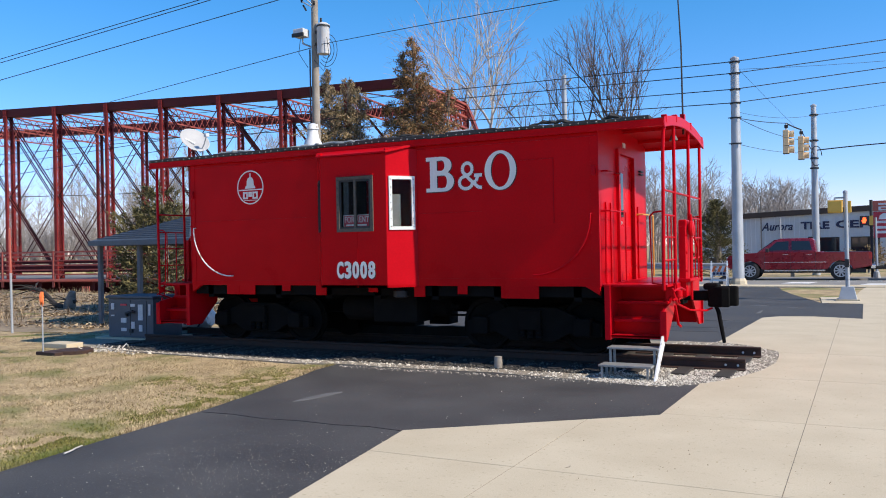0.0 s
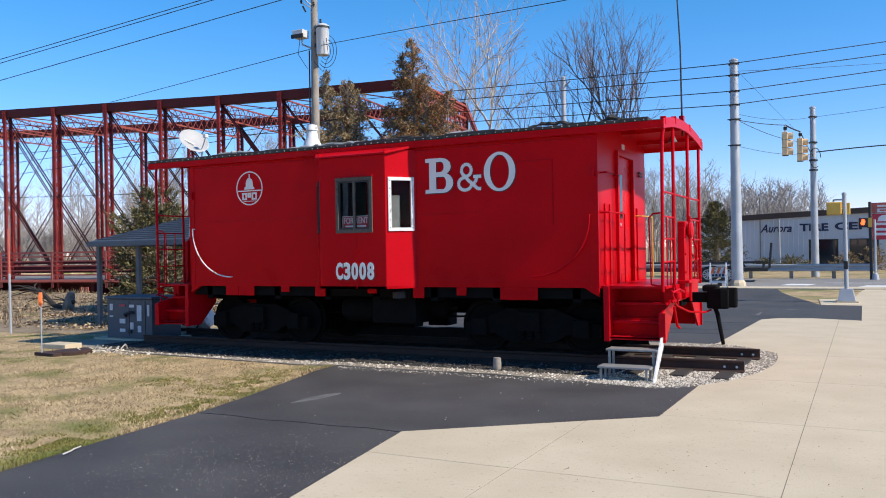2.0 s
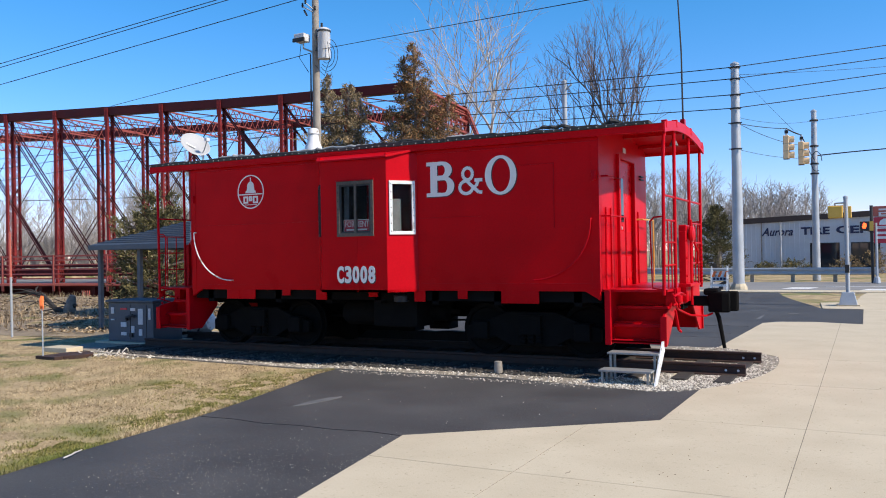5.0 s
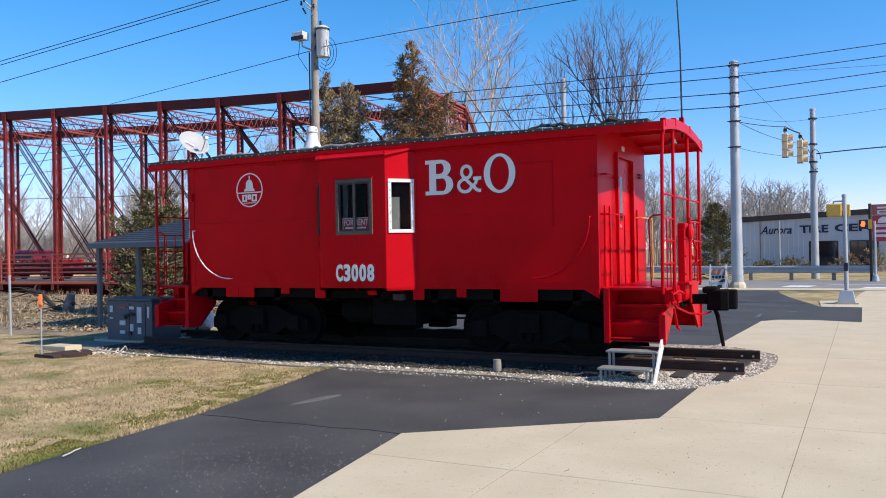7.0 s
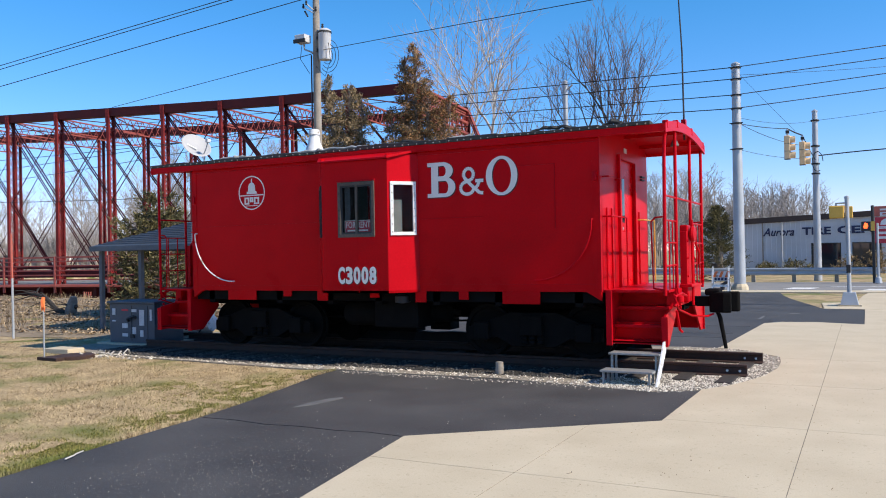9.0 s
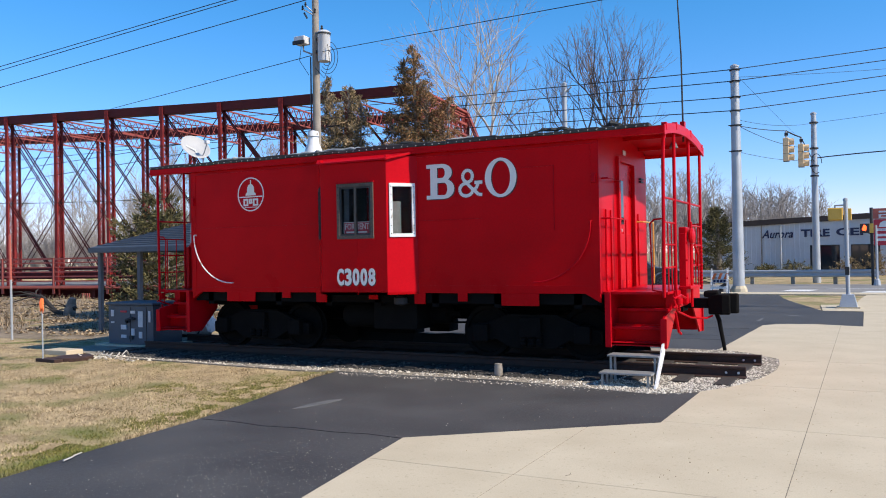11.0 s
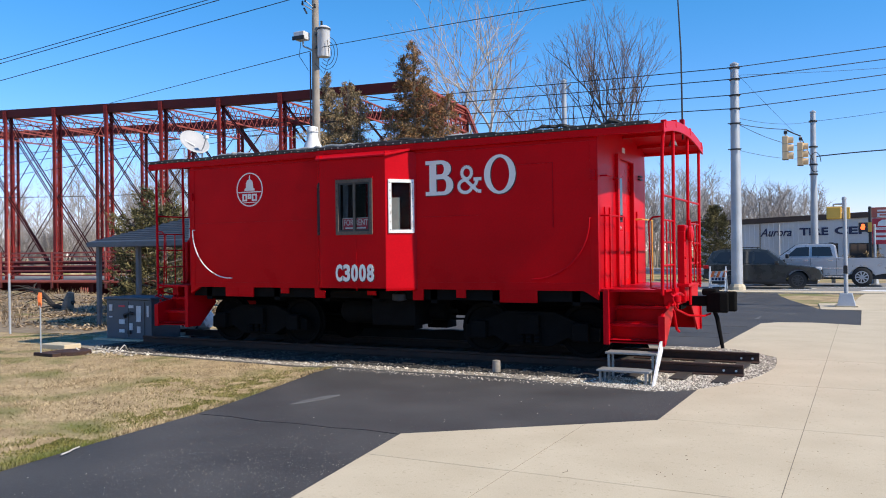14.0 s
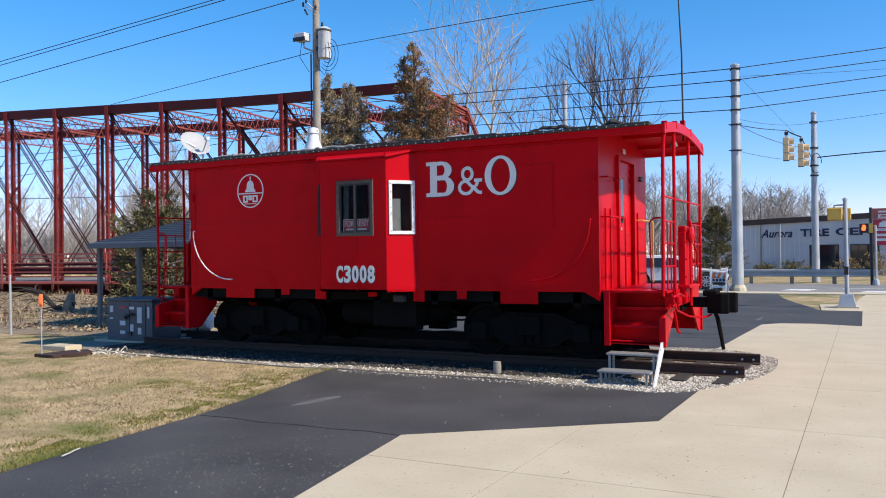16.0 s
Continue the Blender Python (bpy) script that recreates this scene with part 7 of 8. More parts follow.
def bare_tree(x, y, h, r, seed, label, mat, name="bare_tree", depth=5, spread_a=0.55, lean=(0, 0), trunks=1, gravity=0.22, fan=0.16, limbs=15, keep=3, fine=0.0065, crown=None):
    rng = random.Random(seed)
    t = thing(name, label, "tree", at=(x, y, level(x, y)))
    z = level(x, y)
    wood, tw = Build(), Build()
    for k in range(trunks):
        a = k * 2.4
        d = Vector((lean[0] + fan * math.cos(a) * (trunks > 1), lean[1] + fan * math.sin(a) * (trunks > 1), 1)).normalized()
        h_k = h * (1 if k == 0 else rng.uniform(0.78, 0.95))
        p, q, rr = Vector((x, y, z - 0.2)), d.copy(), r
        n = 7
        pts, rad = [p.copy()], [r]
        for i in range(n):
            q = (q + Vector((rng.gauss(0, 0.05), rng.gauss(0, 0.05), 0.03))).normalized()
            p = p + q * h_k / n
            pts.append(p.copy())
            rad.append(r * (1 - 0.93 * (i + 1) / n) + 0.008)
        wood.tube(pts, rad, 9, caps=False)
        for i in range(limbs):
            f = 0.28 + 0.70 * i / limbs
            j = min(n - 1, int(f * n))
            base = pts[j].lerp(pts[j + 1], f * n - j)
            a2 = rng.random() * 6.283
            d2 = (Vector((math.cos(a2), math.sin(a2), 0)) * spread_a + Vector((0, 0, 0.75)) ).normalized()
            grow(wood, base, d2, h * (0.42 - 0.28 * f) * rng.uniform(0.8, 1.2), max(0.012, rad[j] * 0.5), depth - 2, rng, tw, spread_a, gravity, keep, 3, fine)
    part("trunk", wood, mat, t, smooth=True)
    part("crown", tw, crown or M_TWIG, t, "crown of fine bare twigs")
    return t


def fork(wood, twigs, p, d, length, r, depth, rng, lift, wide):
    """A limb that divides again and again, each shoot turning up towards the light."""
    pts, rad = [Vector(p)], [r]
    v = Vector(d).normalized()
    for i in range(3):
        v = (v + Vector((rng.gauss(0, 0.09), rng.gauss(0, 0.09), rng.gauss(0, 0.05) + lift * 0.35))).normalized()
        pts.append(pts[-1] + v * length / 3)
        rad.append(r * (1 - 0.12 * (i + 1)))
    (wood if r > 0.02 else twigs).tube(pts, rad, 7 if r > 0.06 else (4 if r > 0.02 else 3), caps=False)
    if depth <= 0:
        return
    turn = rng.random() * 6.283
    n = 3 if rng.random() < 0.36 else 2
    shoots = [(pts[3], v, k) for k in range(n)] + [(pts[1 + k], v, n + k) for k in range(2) if rng.random() < 0.66]
    for q, way_on, k in shoots:
        a = turn + 6.283 * k / n + rng.gauss(0, 0.4)
        side = way_on.cross(Vector((math.cos(a), math.sin(a), 0.3)))
        side.normalize()
        t = wide * (0.45 if k == 0 else rng.uniform(0.8, 1.35))
        nd = way_on * math.cos(t) + side * math.sin(t) + Vector((0, 0, lift))
        less = 1 if k < n else 2
        if depth - less >= 0:
            fork(wood, twigs, q, nd, length * rng.uniform(0.70, 0.88) * (1 if k < n else 0.75), max(0.006, r * (0.72 if k == 0 else 0.56)), depth - less, rng, lift, wide)


def branching_tree(x, y, h, r, seed, label, bark, crown, stems, depth=7, lift=0.10, wide=0.5):
    """A bare tree of one or more stems; stems are (lean in x, lean in y, share of the height)."""
    rng = random.Random(seed)
    z = level(x, y)
    t = thing("bare_tree", label, "tree", at=(x, y, z))
    wood, tw = Build(), Build()
    for lx, ly, share in stems:
        base = Vector((x + lx * 0.6, y + ly * 0.6, z - 0.2))
        d = Vector((lx, ly, 1)).normalized()
        trunk_to = base + d * h * share * 0.34
        wood.tube([base, base.lerp(trunk_to, 0.5) + Vector((rng.gauss(0, 0.08), 0, 0)), trunk_to], [r * 1.15, r, r * 0.9], 9, caps=False)
        fork(wood, tw, trunk_to, d, h * share * 0.19, r * 0.88, depth, rng, lift, wide)
    part("trunk", wood, bark, t, smooth=True)
    part("crown", tw, crown, t, "crown of fine bare twigs")
    return t


def drooping_cedar(x, y, seed, label, mat, spires, z_from, per_metre=95, leaf=0.10):
    """A dense old cedar: limbs that leave each spire's stem, bend down at their ends and carry hanging sprays.
    Spires are (offset x, offset y, top height, spread at the base of the crown)."""
    rng = random.Random(seed)
    z0 = level(x, y)
    t = thing("cedar_tree", label, "tree", at=(x, y, z0))
    wood, leaves = Build(), Build()
    for sx, sy, top, wide in spires:
        wood.tube([(x, y, z0 - 0.2), (x + sx * 0.8, y + sy * 0.8, z0 + top * 0.55), (x + sx, y + sy, z0 + top * 0.98)], [0.2, 0.10, 0.012], 7)
        limbs = int((top - z_from) * 17)
        for i in range(limbs):
            f = (i + rng.random()) / limbs
            z = z_from + (top - z_from) * f
            reach = wide * (1 - f) ** 0.75 * rng.uniform(0.35, 1.25) * (0.65 + 0.7 * abs(noise.noise((seed * 1.7, f * 6, sx)))) + 0.10
            a = rng.random() * 6.283
            out = Vector((math.cos(a), math.sin(a), 0))
            p0 = Vector((x + sx * (0.55 + 0.45 * f), y + sy, z0 + z))
            rise = reach * rng.uniform(0.15, 0.55) + 0.35 * f * f
            pts = [p0, p0 + out * reach * 0.5 + Vector((0, 0, rise * 0.7)), p0 + out * reach * 0.85 + Vector((0, 0, rise)), p0 + out * reach * 1.05 + Vector((0, 0, rise * 0.75))]
            wood.tube(pts, [0.03, 0.02, 0.012, 0.005], 4, caps=False)
            for k in range(int(per_metre * (0.35 + reach))):
                g = rng.random() ** 0.6 * 2.999
                j = int(g)
                q = pts[j].lerp(pts[j + 1], g - j)
                q = q + Vector((rng.gauss(0, 0.11), rng.gauss(0, 0.11), rng.gauss(-0.05, 0.09))) * (0.5 + 0.6 * (1 - f))
                v = (out * rng.uniform(0.1, 0.9) + Vector((rng.gauss(0, 0.4), rng.gauss(0, 0.4), rng.gauss(-0.45 + 1.3 * f * f, 0.4)))).normalized()
                s = v.cross(Vector((rng.gauss(0, 1), rng.gauss(0, 1), rng.gauss(0, 1)))).normalized()
                ln, wd = leaf * rng.uniform(0.7, 2.0), leaf * rng.uniform(0.12, 0.24)
                n = len(leaves.v)
                leaves.v += [tuple(q - s * wd * 0.5), tuple(q + v * ln * 0.5 + s * wd), tuple(q + v * ln), tuple(q + v * ln * 0.5 - s * wd)]
                leaves.f.append((n, n + 1, n + 2, n + 3))
    part("trunk", wood, M_BARK, t, smooth=True)
    part("crown", leaves, mat, t)
    return t


def needle_tree(x, y, h, w, seed, label, mat, name="cedar_tree", z_from=0.15, clumps=240, per=46, lobes=3, ragged=0.35, trunk=True, leaf=0.10, taper=0.62, big=1.0, tops=None, snags=False):
    """An evergreen: trunk, limbs, and a crown of small sprays in uneven clumps."""
    rng = random.Random(seed)
    z0 = level(x, y)
    t = thing(name, label, "tree", at=(x, y, z0))
    wood = Build()
    wood.tube([(x, y, z0 - 0.2), (x + 0.1, y, z0 + h * 0.5), (x + 0.05, y, z0 + h * 0.97)], [w * 0.09, w * 0.055, 0.015], 8)
    tops = tops or [(0, 0, 1.0, 1.0)] + [(rng.uniform(-0.28, 0.28) * w, rng.uniform(-0.2, 0.2) * w, rng.uniform(0.74, 0.93), 1.0) for i in range(lobes - 1)]
    leaves = Build()
    for c in range(clumps):
        tx, ty, th, tw = rng.choice(tops)
        f = z_from + (1 - z_from) * rng.random() ** 0.85
        reach = tw * w * 0.5 * (1 - f) ** taper * (1 + ragged * noise.noise((seed + f * 7, rng.random() * 3, 1.3))) + 0.10
        a = rng.random() * 6.283
        d = reach * rng.uniform(0.45, 1.05)
        cx, cy, cz = x + tx * (0.4 + 0.6 * f) + d * math.cos(a), y + ty * f + d * math.sin(a), z0 + h * th * f
        if c % 3 == 0:
            wood.tube([(x + tx * 0.6 * f, y + ty * f, cz - 0.25 * d), (cx, cy, cz)], [0.035, 0.008], 4, caps=False)
        if snags and c % 4 == 0:
            wood.tube([(cx, cy, cz), (cx + 0.3 * math.cos(a) + rng.gauss(0, 0.08), cy + 0.3 * math.sin(a), cz + rng.uniform(0.15, 0.5))], [0.012, 0.004], 3, caps=False)
        size = big * rng.uniform(0.16, 0.36) * (0.55 + 0.5 * (1 - f)) * max(1.0, w / 3.2)
        out = Vector((math.cos(a), math.sin(a), rng.uniform(0.1, 0.7) + 0.7 * f * f)).normalized()
        for k in range(per):
            o = Vector((rng.gauss(0, 1), rng.gauss(0, 1), rng.gauss(0, 0.8))) * size * 0.26
            p = Vector((cx, cy, cz)) + o + out * size * rng.uniform(-1.5, 1.5)
            v = (out + Vector((rng.gauss(0, 0.5), rng.gauss(0, 0.5), rng.gauss(0, 0.5)))).normalized()
            s = v.cross(Vector((rng.gauss(0, 1), rng.gauss(0, 1), rng.gauss(0, 1)))).normalized()
            ln, wd = leaf * rng.uniform(0.7, 1.7), leaf * rng.uniform(0.16, 0.30)
            i = len(leaves.v)
            leaves.v += [tuple(p - s * wd), tuple(p + v * ln * 0.5 + s * wd * 0.7), tuple(p + v * ln), tuple(p + v * ln * 0.45 - s * wd * 1.0)]
            leaves.f.append((i, i + 1, i + 2, i + 3))
    if trunk:
        part("trunk", wood, M_BARK, t, smooth=True)
    part("crown", leaves, mat, t)
    return t


def make_woods():
    """Far bare woods in two bands."""
    def band(n, xr, yr, hr, seed, label, brush=0):
        rng = random.Random(seed)
        b = Build()
        for i in range(n):
            x, y, h = rng.uniform(*xr), rng.uniform(*yr), rng.uniform(*hr)
            z = level(x, y)
            top = Vector((x + rng.gauss(0, 0.4), y, z + h))
            b.tube([(x, y, z - 0.3), (x + rng.gauss(0, 0.15), y, z + h * 0.5), top], [0.10, 0.06, 0.015], 4, caps=False)
            for k in range(26):
                f = rng.uniform(0.22, 0.98)
                p = Vector((x, y, z)).lerp(top, f)
                a = rng.random() * 6.283
                ln = h * (0.40 - 0.26 * f) * rng.uniform(0.7, 1.25)
                q = p + Vector((math.cos(a) * ln * 0.6, math.sin(a) * ln * 0.6, ln * 0.75))
                b.tube([p, p.lerp(q, 0.5) + Vector((rng.gauss(0, 0.08), 0, -0.05)), q], [0.035, 0.022, 0.008], 3, caps=False)
                for j in range(5):
                    g = rng.uniform(0.25, 1)
                    e = p.lerp(q, g)
                    e2 = e + Vector((rng.gauss(0, 0.45), rng.gauss(0, 0.45), rng.uniform(0.2, 0.95))) * (0.5 + ln * 0.22)
                    b.tube([e, e2], [0.014, 0.006], 3, caps=False)
        tagged(part("far_woods", b, M_TWIG), label, "woods", kind="stuff")
    band(140, (-20, 3.5), (66, 84), (4.6, 7.6), 5, "far bare woods behind the shop, grey-brown twigs")
    band(170, (-110, -26), (46, 82), (7, 12), 9, "far bare woods beyond the bridge, grey-brown twigs")
    band(260, (-105, -30), (47, 60), (2.2, 4.6), 13, "low bare brush beyond the bridge")
    band(30, (-16, -3.5), (52, 60), (5.5, 8.0), 11, "bare thicket beside the road")


branching_tree(-11.7, 31.0, 16.2, 0.15, 21, "tall pale-barked bare tree with two leaning stems", M_PALEBARK, M_PALETWIG, [(0.0, 0.0, 1.0), (-0.17, 0.05, 0.88)], 6, 0.06, 0.46)
branching_tree(-8.9, 32.5, 12.4, 0.08, 23, "slender grey bare tree", M_BARK, M_TWIG, [(0.0, 0.0, 1.0)], 6, 0.08, 0.42)
branching_tree(-14.0, 32.5, 12.6, 0.08, 26, "slender pale bare tree", M_PALEBARK, M_PALETWIG, [(0.0, 0.0, 1.0)], 6, 0.06, 0.48)
branching_tree(-5.3, 33.0, 14.6, 0.12, 34, "rounded many-stemmed bare tree with fine dark twigs", M_DARKBARK, M_DARKTWIG, [(0.03, 0.0, 1.0), (0.15, 0.05, 0.88), (-0.13, -0.05, 0.90)], 6, 0.12, 0.42)
bare_tree(-37.0, 44.0, 13.5, 0.26, 44, "bare tree behind the bridge", M_BARK, spread_a=0.7, depth=6, fine=0.012)
bare_tree(-46.5, 40.0, 13.0, 0.24, 45, "bare tree behind the bridge", M_BARK, spread_a=0.7, depth=6, fine=0.012)
bare_tree(-29.5, 38.0, 10.0, 0.18, 47, "leaning bare dark tree behind the bridge", M_BARK, spread_a=0.75, depth=6, lean=(0.45, 0), fine=0.010)
bare_tree(-58.0, 48.0, 11.5, 0.20, 48, "bare tree beyond the bridge", M_BARK, spread_a=0.7)
drooping_cedar(-14.3, 20.4, 3, "ragged grey-brown cedar behind the caboose", M_CEDARGREY, [(-0.9, 0, 10.2, 0.9), (0.2, 0.2, 9.7, 1.7), (-0.3, -0.4, 9.2, 1.7), (1.0, 0.1, 9.1, 1.5)], 5.6)
drooping_cedar(-10.4, 20.4, 8, "rust-brown winter cedar with a pointed top", M_CEDAR, [(0.0, 0, 10.75, 1.5), (-0.6, 0.1, 10.2, 0.9), (0.7, -0.1, 9.0, 1.6), (1.7, 0.1, 8.3, 1.5), (-1.3, 0, 8.0, 1.2)], 5.6)
needle_tree(-13.3, 8.2, 4.0, 2.7, 12, "dark green cedar bush behind the shelter", M_GREEN, "evergreen_bush", z_from=0.05, clumps=420, per=60, lobes=5, ragged=0.5, taper=0.32)
needle_tree(0.35, 34.0, 3.9, 2.9, 15, "dark green spruce beside the guard rail", M_GREEN, "evergreen_tree", z_from=0.05, clumps=330, per=50, lobes=1, taper=0.9)
for i, (x, y, h, w) in enumerate(((6.3, 45.6, 1.1, 1.5), (8.0, 45.4, 1.5, 1.7), (3.4, 45.8, 0.9, 1.6), (1.8, 45.9, 0.7, 1.4))):
    needle_tree(x, y, h, w, 60 + i, "low brown shrub against the shop wall", M_CEDARGREY if i < 2 else M_GREEN, "shrub", z_from=0.02, clumps=70, per=30, lobes=4, trunk=False)
make_woods()


def make_bank_snag():
    rng = random.Random(77)
    t = thing("fallen_branches", "dark fallen branches on the earth bank", "branches", at=(-15.2, 6.6, 0))
    main = [Vector(p) for p in ((-20.2, 8.2, 0.72), (-19.0, 8.0, 0.60), (-18.2, 7.9, 0.12), (-17.5, 7.9, 0.02), (-17.2, 7.9, 0.30))]
    part("limb", Build().tube(main, [0.05, 0.07, 0.09, 0.10, 0.08], 8), M_TIE, t, smooth=True)
    part("stump", Build().tube([(-17.45, 7.9, -0.3), (-17.4, 7.85, 0.2), (-17.36, 7.9, 0.42), (-17.30, 7.9, 0.60)], [0.26, 0.19, 0.16, 0.11], 9), M_BARK, t, smooth=True)
    for k in range(26):
        p = main[k % 4].lerp(main[k % 4 + 1], rng.random())
        a, ln = rng.uniform(1.8, 4.4), rng.uniform(0.4, 1.6)
        q = p + Vector((ln * math.cos(a), ln * 0.5 * math.sin(a), rng.uniform(-0.25, 0.35) * ln))
        mid = p.lerp(q, 0.5) + Vector((0, 0, rng.uniform(0, 0.15)))
        part("branch", Build().tube([p, mid, q], [0.028, 0.02, 0.007], 5), M_TIE, t)


make_bank_snag()


def make_rubble():
    """Broken pale sticks and chips at the lawn's edge."""
    rng = random.Random(52)
    t = thing("rubble_heap", "small heap of pale broken sticks and chips on the lawn edge", "rubble", at=(-5.75, -0.59, 0.0))
    for k in range(16):
        x, y = -5.75 + rng.gauss(0, 0.26), -0.59 + rng.gauss(0, 0.14)
        a, ln = rng.random() * 6.28, rng.uniform(0.04, 0.15)
        z = level(x, y) + rng.uniform(0.0, 0.05)
        p, q = Vector((x, y, z)), Vector((x + ln * math.cos(a), y + ln * math.sin(a), z + rng.uniform(0, 0.10)))
        part("stick" if ln > 0.12 else "chip", Build().bar(p, q, rng.uniform(0.010, 0.03), rng.uniform(0.008, 0.02)), M_PALEBARK, t)


make_rubble()


# ---- vehicles ----
def arch(cx, r, z0, back=False, n=9):
    """Points of a wheel arch from its front foot to its rear foot (x falling), on height z0."""
    return [(cx + r * math.cos(a), max(z0, 0.36 + r * math.sin(a))) for a in [math.pi * i / (n - 1) for i in range(n)]]


def wheel_on(car, x, y, r, w, rim=True):
    s = 1 if y > 0 else -1
    t = part("wheel", Build().lathe([(r * 0.62, -w / 2), (r * 0.9, -w / 2), (r, -w / 2 + 0.03), (r, w / 2 - 0.03), (r * 0.9, w / 2), (r * 0.62, w / 2)], (x, y, r), "y", 24), M_TYRE, car, smooth=True)
    rm = Build()
    yo = y + s * (w / 2 + 0.004)
    rm.ring([(x + r * 0.64 * math.cos(a), r + r * 0.64 * math.sin(a)) for a in [2 * math.pi * i / 24 for i in range(24)]], [(x + r * 0.55 * math.cos(a), r + r * 0.55 * math.sin(a)) for a in [2 * math.pi * i / 24 for i in range(24)]], yo - 0.03, yo + 0.03)
    for k in range(9):
        a = 2 * math.pi * k / 9
        rm.bar((x, yo, r), (x + r * 0.6 * math.cos(a), yo, r + r * 0.6 * math.sin(a)), 0.03, r * 0.13, upward=(-math.sin(a), 0, math.cos(a)))
    rm.lathe([(r * 0.18, -0.02), (r * 0.16, 0.02), (0.01, 0.025)], (x, yo, r), "y", 12)
    part("rim", rm, M_RIM if rim else M_DARKRIM, t)
    part("hub_backing", Build().lathe([(r * 0.62, -0.01), (r * 0.62, 0.01)], (x, y, r), "y", 18), M_PLASTIC, t)
    return t


def glass_strip(car, name, pts_side, half, lean, mat):
    """Side windows: an outline in x, z that leans in with height, on both sides."""
    for s in (-1, 1):
        b = Build()
        vs = [(x, s * (half - lean * (z - 1.0)), z) for x, z in pts_side] + [(x, s * (half - lean * (z - 1.0) - 0.03), z) for x, z in pts_side]
        n = len(pts_side)
        b.add(vs, [tuple(range(n)), tuple(reversed(range(n, 2 * n)))] + [(i, n + i, n + (i + 1) % n, (i + 1) % n) for i in range(n)])
        part(name, b, mat, car)


def cabin(car, prof, half, lean, z_ref, mat):
    """A tapered cab from a side profile in x, z."""
    b = Build()
    n = len(prof)
    vs = [(x, s * (half - lean * max(0, z - z_ref)), z) for s in (-1, 1) for x, z in prof]
    b.add(vs, [tuple(range(n)), tuple(reversed(range(n, 2 * n)))] + [(i, n + i, n + (i + 1) % n, (i + 1) % n) for i in range(n)])
    return part("cab", b, mat, car, bevel=0.03)


def pickup(name, label, paint):
    c = thing(name, label, "pickup truck")
    wb, r = 3.67, 0.41
    f, k = wb / 2, -wb / 2
    nose, tail = f + 0.98, k - 1.18
    ol = [(nose, 0.55), (nose + 0.02, 0.95), (nose - 0.10, 1.10), (nose - 0.45, 1.18), (f - 0.62, 1.24), (tail + 1.9, 1.24), (tail + 1.88, 1.22), (tail, 1.22), (tail - 0.02, 0.62), (k - 0.56, 0.50)]
    ol += list(reversed(arch(k, 0.50, 0.48)))
    ol += [(f - 0.56, 0.48)] + list(reversed(arch(f, 0.50, 0.48))) + [(f + 0.56, 0.50)]
    part("body", Build().prism(ol, -0.98, 0.98), paint, c, bevel=0.04)
    prof = [(f - 0.30, 1.23), (f - 0.55, 1.40), (f - 1.05, 1.78), (f - 1.28, 1.85), (f - 2.50, 1.85), (f - 2.64, 1.76), (f - 2.72, 1.23)]
    cb = cabin(c, prof, 0.95, 0.22, 1.23, paint)
    glass_strip(c, "side_window", [(f - 0.72, 1.32), (f - 1.12, 1.70), (f - 1.62, 1.73), (f - 1.62, 1.32)], 1.022, 0.22, M_WINGLASS)
    glass_strip(c, "side_window", [(f - 1.74, 1.32), (f - 1.74, 1.73), (f - 2.46, 1.72), (f - 2.56, 1.32)], 1.022, 0.22, M_WINGLASS)
    w = Build().add([(f - 0.36, -0.82, 1.30), (f - 0.36, 0.82, 1.30), (f - 1.03, 0.72, 1.80), (f - 1.03, -0.72, 1.80), (f - 0.42, -0.82, 1.26), (f - 0.42, 0.82, 1.26), (f - 1.08, 0.72, 1.76), (f - 1.08, -0.72, 1.76)], [(0, 1, 2, 3), (7, 6, 5, 4), (0, 4, 5, 1), (1, 5, 6, 2), (2, 6, 7, 3), (3, 7, 4, 0)])
    part("windscreen", w, M_WINGLASS, c)
    part("bed_well", Build().box(tail + 0.1, k + 0.66, -0.80, 0.80, 1.221, 1.226), M_PLASTIC, c, "black bed liner")
    for s in (-1, 1):
        part("trim_strip", Build().box(k + 0.56, f - 0.6, s * 0.975, s * 0.995, 0.78, 0.81) if s > 0 else Build().box(k + 0.56, f - 0.6, -0.995, -0.975, 0.78, 0.81), M_CHROME, c)
        part("running_board", Build().box(k + 0.6, f - 0.62, min(s * 0.9, s * 1.04), max(s * 0.9, s * 1.04), 0.40, 0.46), M_CHROME, c)
        for x in (f - 1.5, f - 2.45):
            part("door_handle", Build().box(x - 0.1, x + 0.1, min(s * 0.98, s * 1.01), max(s * 0.98, s * 1.01), 1.12, 1.15), M_CHROME, c)
        for x in (f - 1.68, f - 2.70, f - 0.62):
            part("door_seam", Build().box(x - 0.006, x + 0.006, min(s * 0.979, s * 0.984), max(s * 0.979, s * 0.984), 0.52, 1.22), M_PLASTIC, c)
        part("mirror", Build().box(f - 0.82, f - 0.68, min(s * 1.0, s * 1.18), max(s * 1.0, s * 1.18), 1.24, 1.42), M_PLASTIC, c, bevel=0.03)
        part("headlight", Build().box(nose - 0.12, nose + 0.015, min(s * 0.6, s * 0.95), max(s * 0.6, s * 0.95), 0.88, 1.06), M_LENSCLEAR, c)
        part("tail_light", Build().box(tail - 0.035, tail + 0.10, min(s * 0.80, s * 0.985), max(s * 0.80, s * 0.985), 0.92, 1.18), M_LENSRED, c)
    part("grille", Build().box(nose - 0.02, nose + 0.035, -0.58, 0.58, 0.72, 1.05), M_PLASTIC, c)
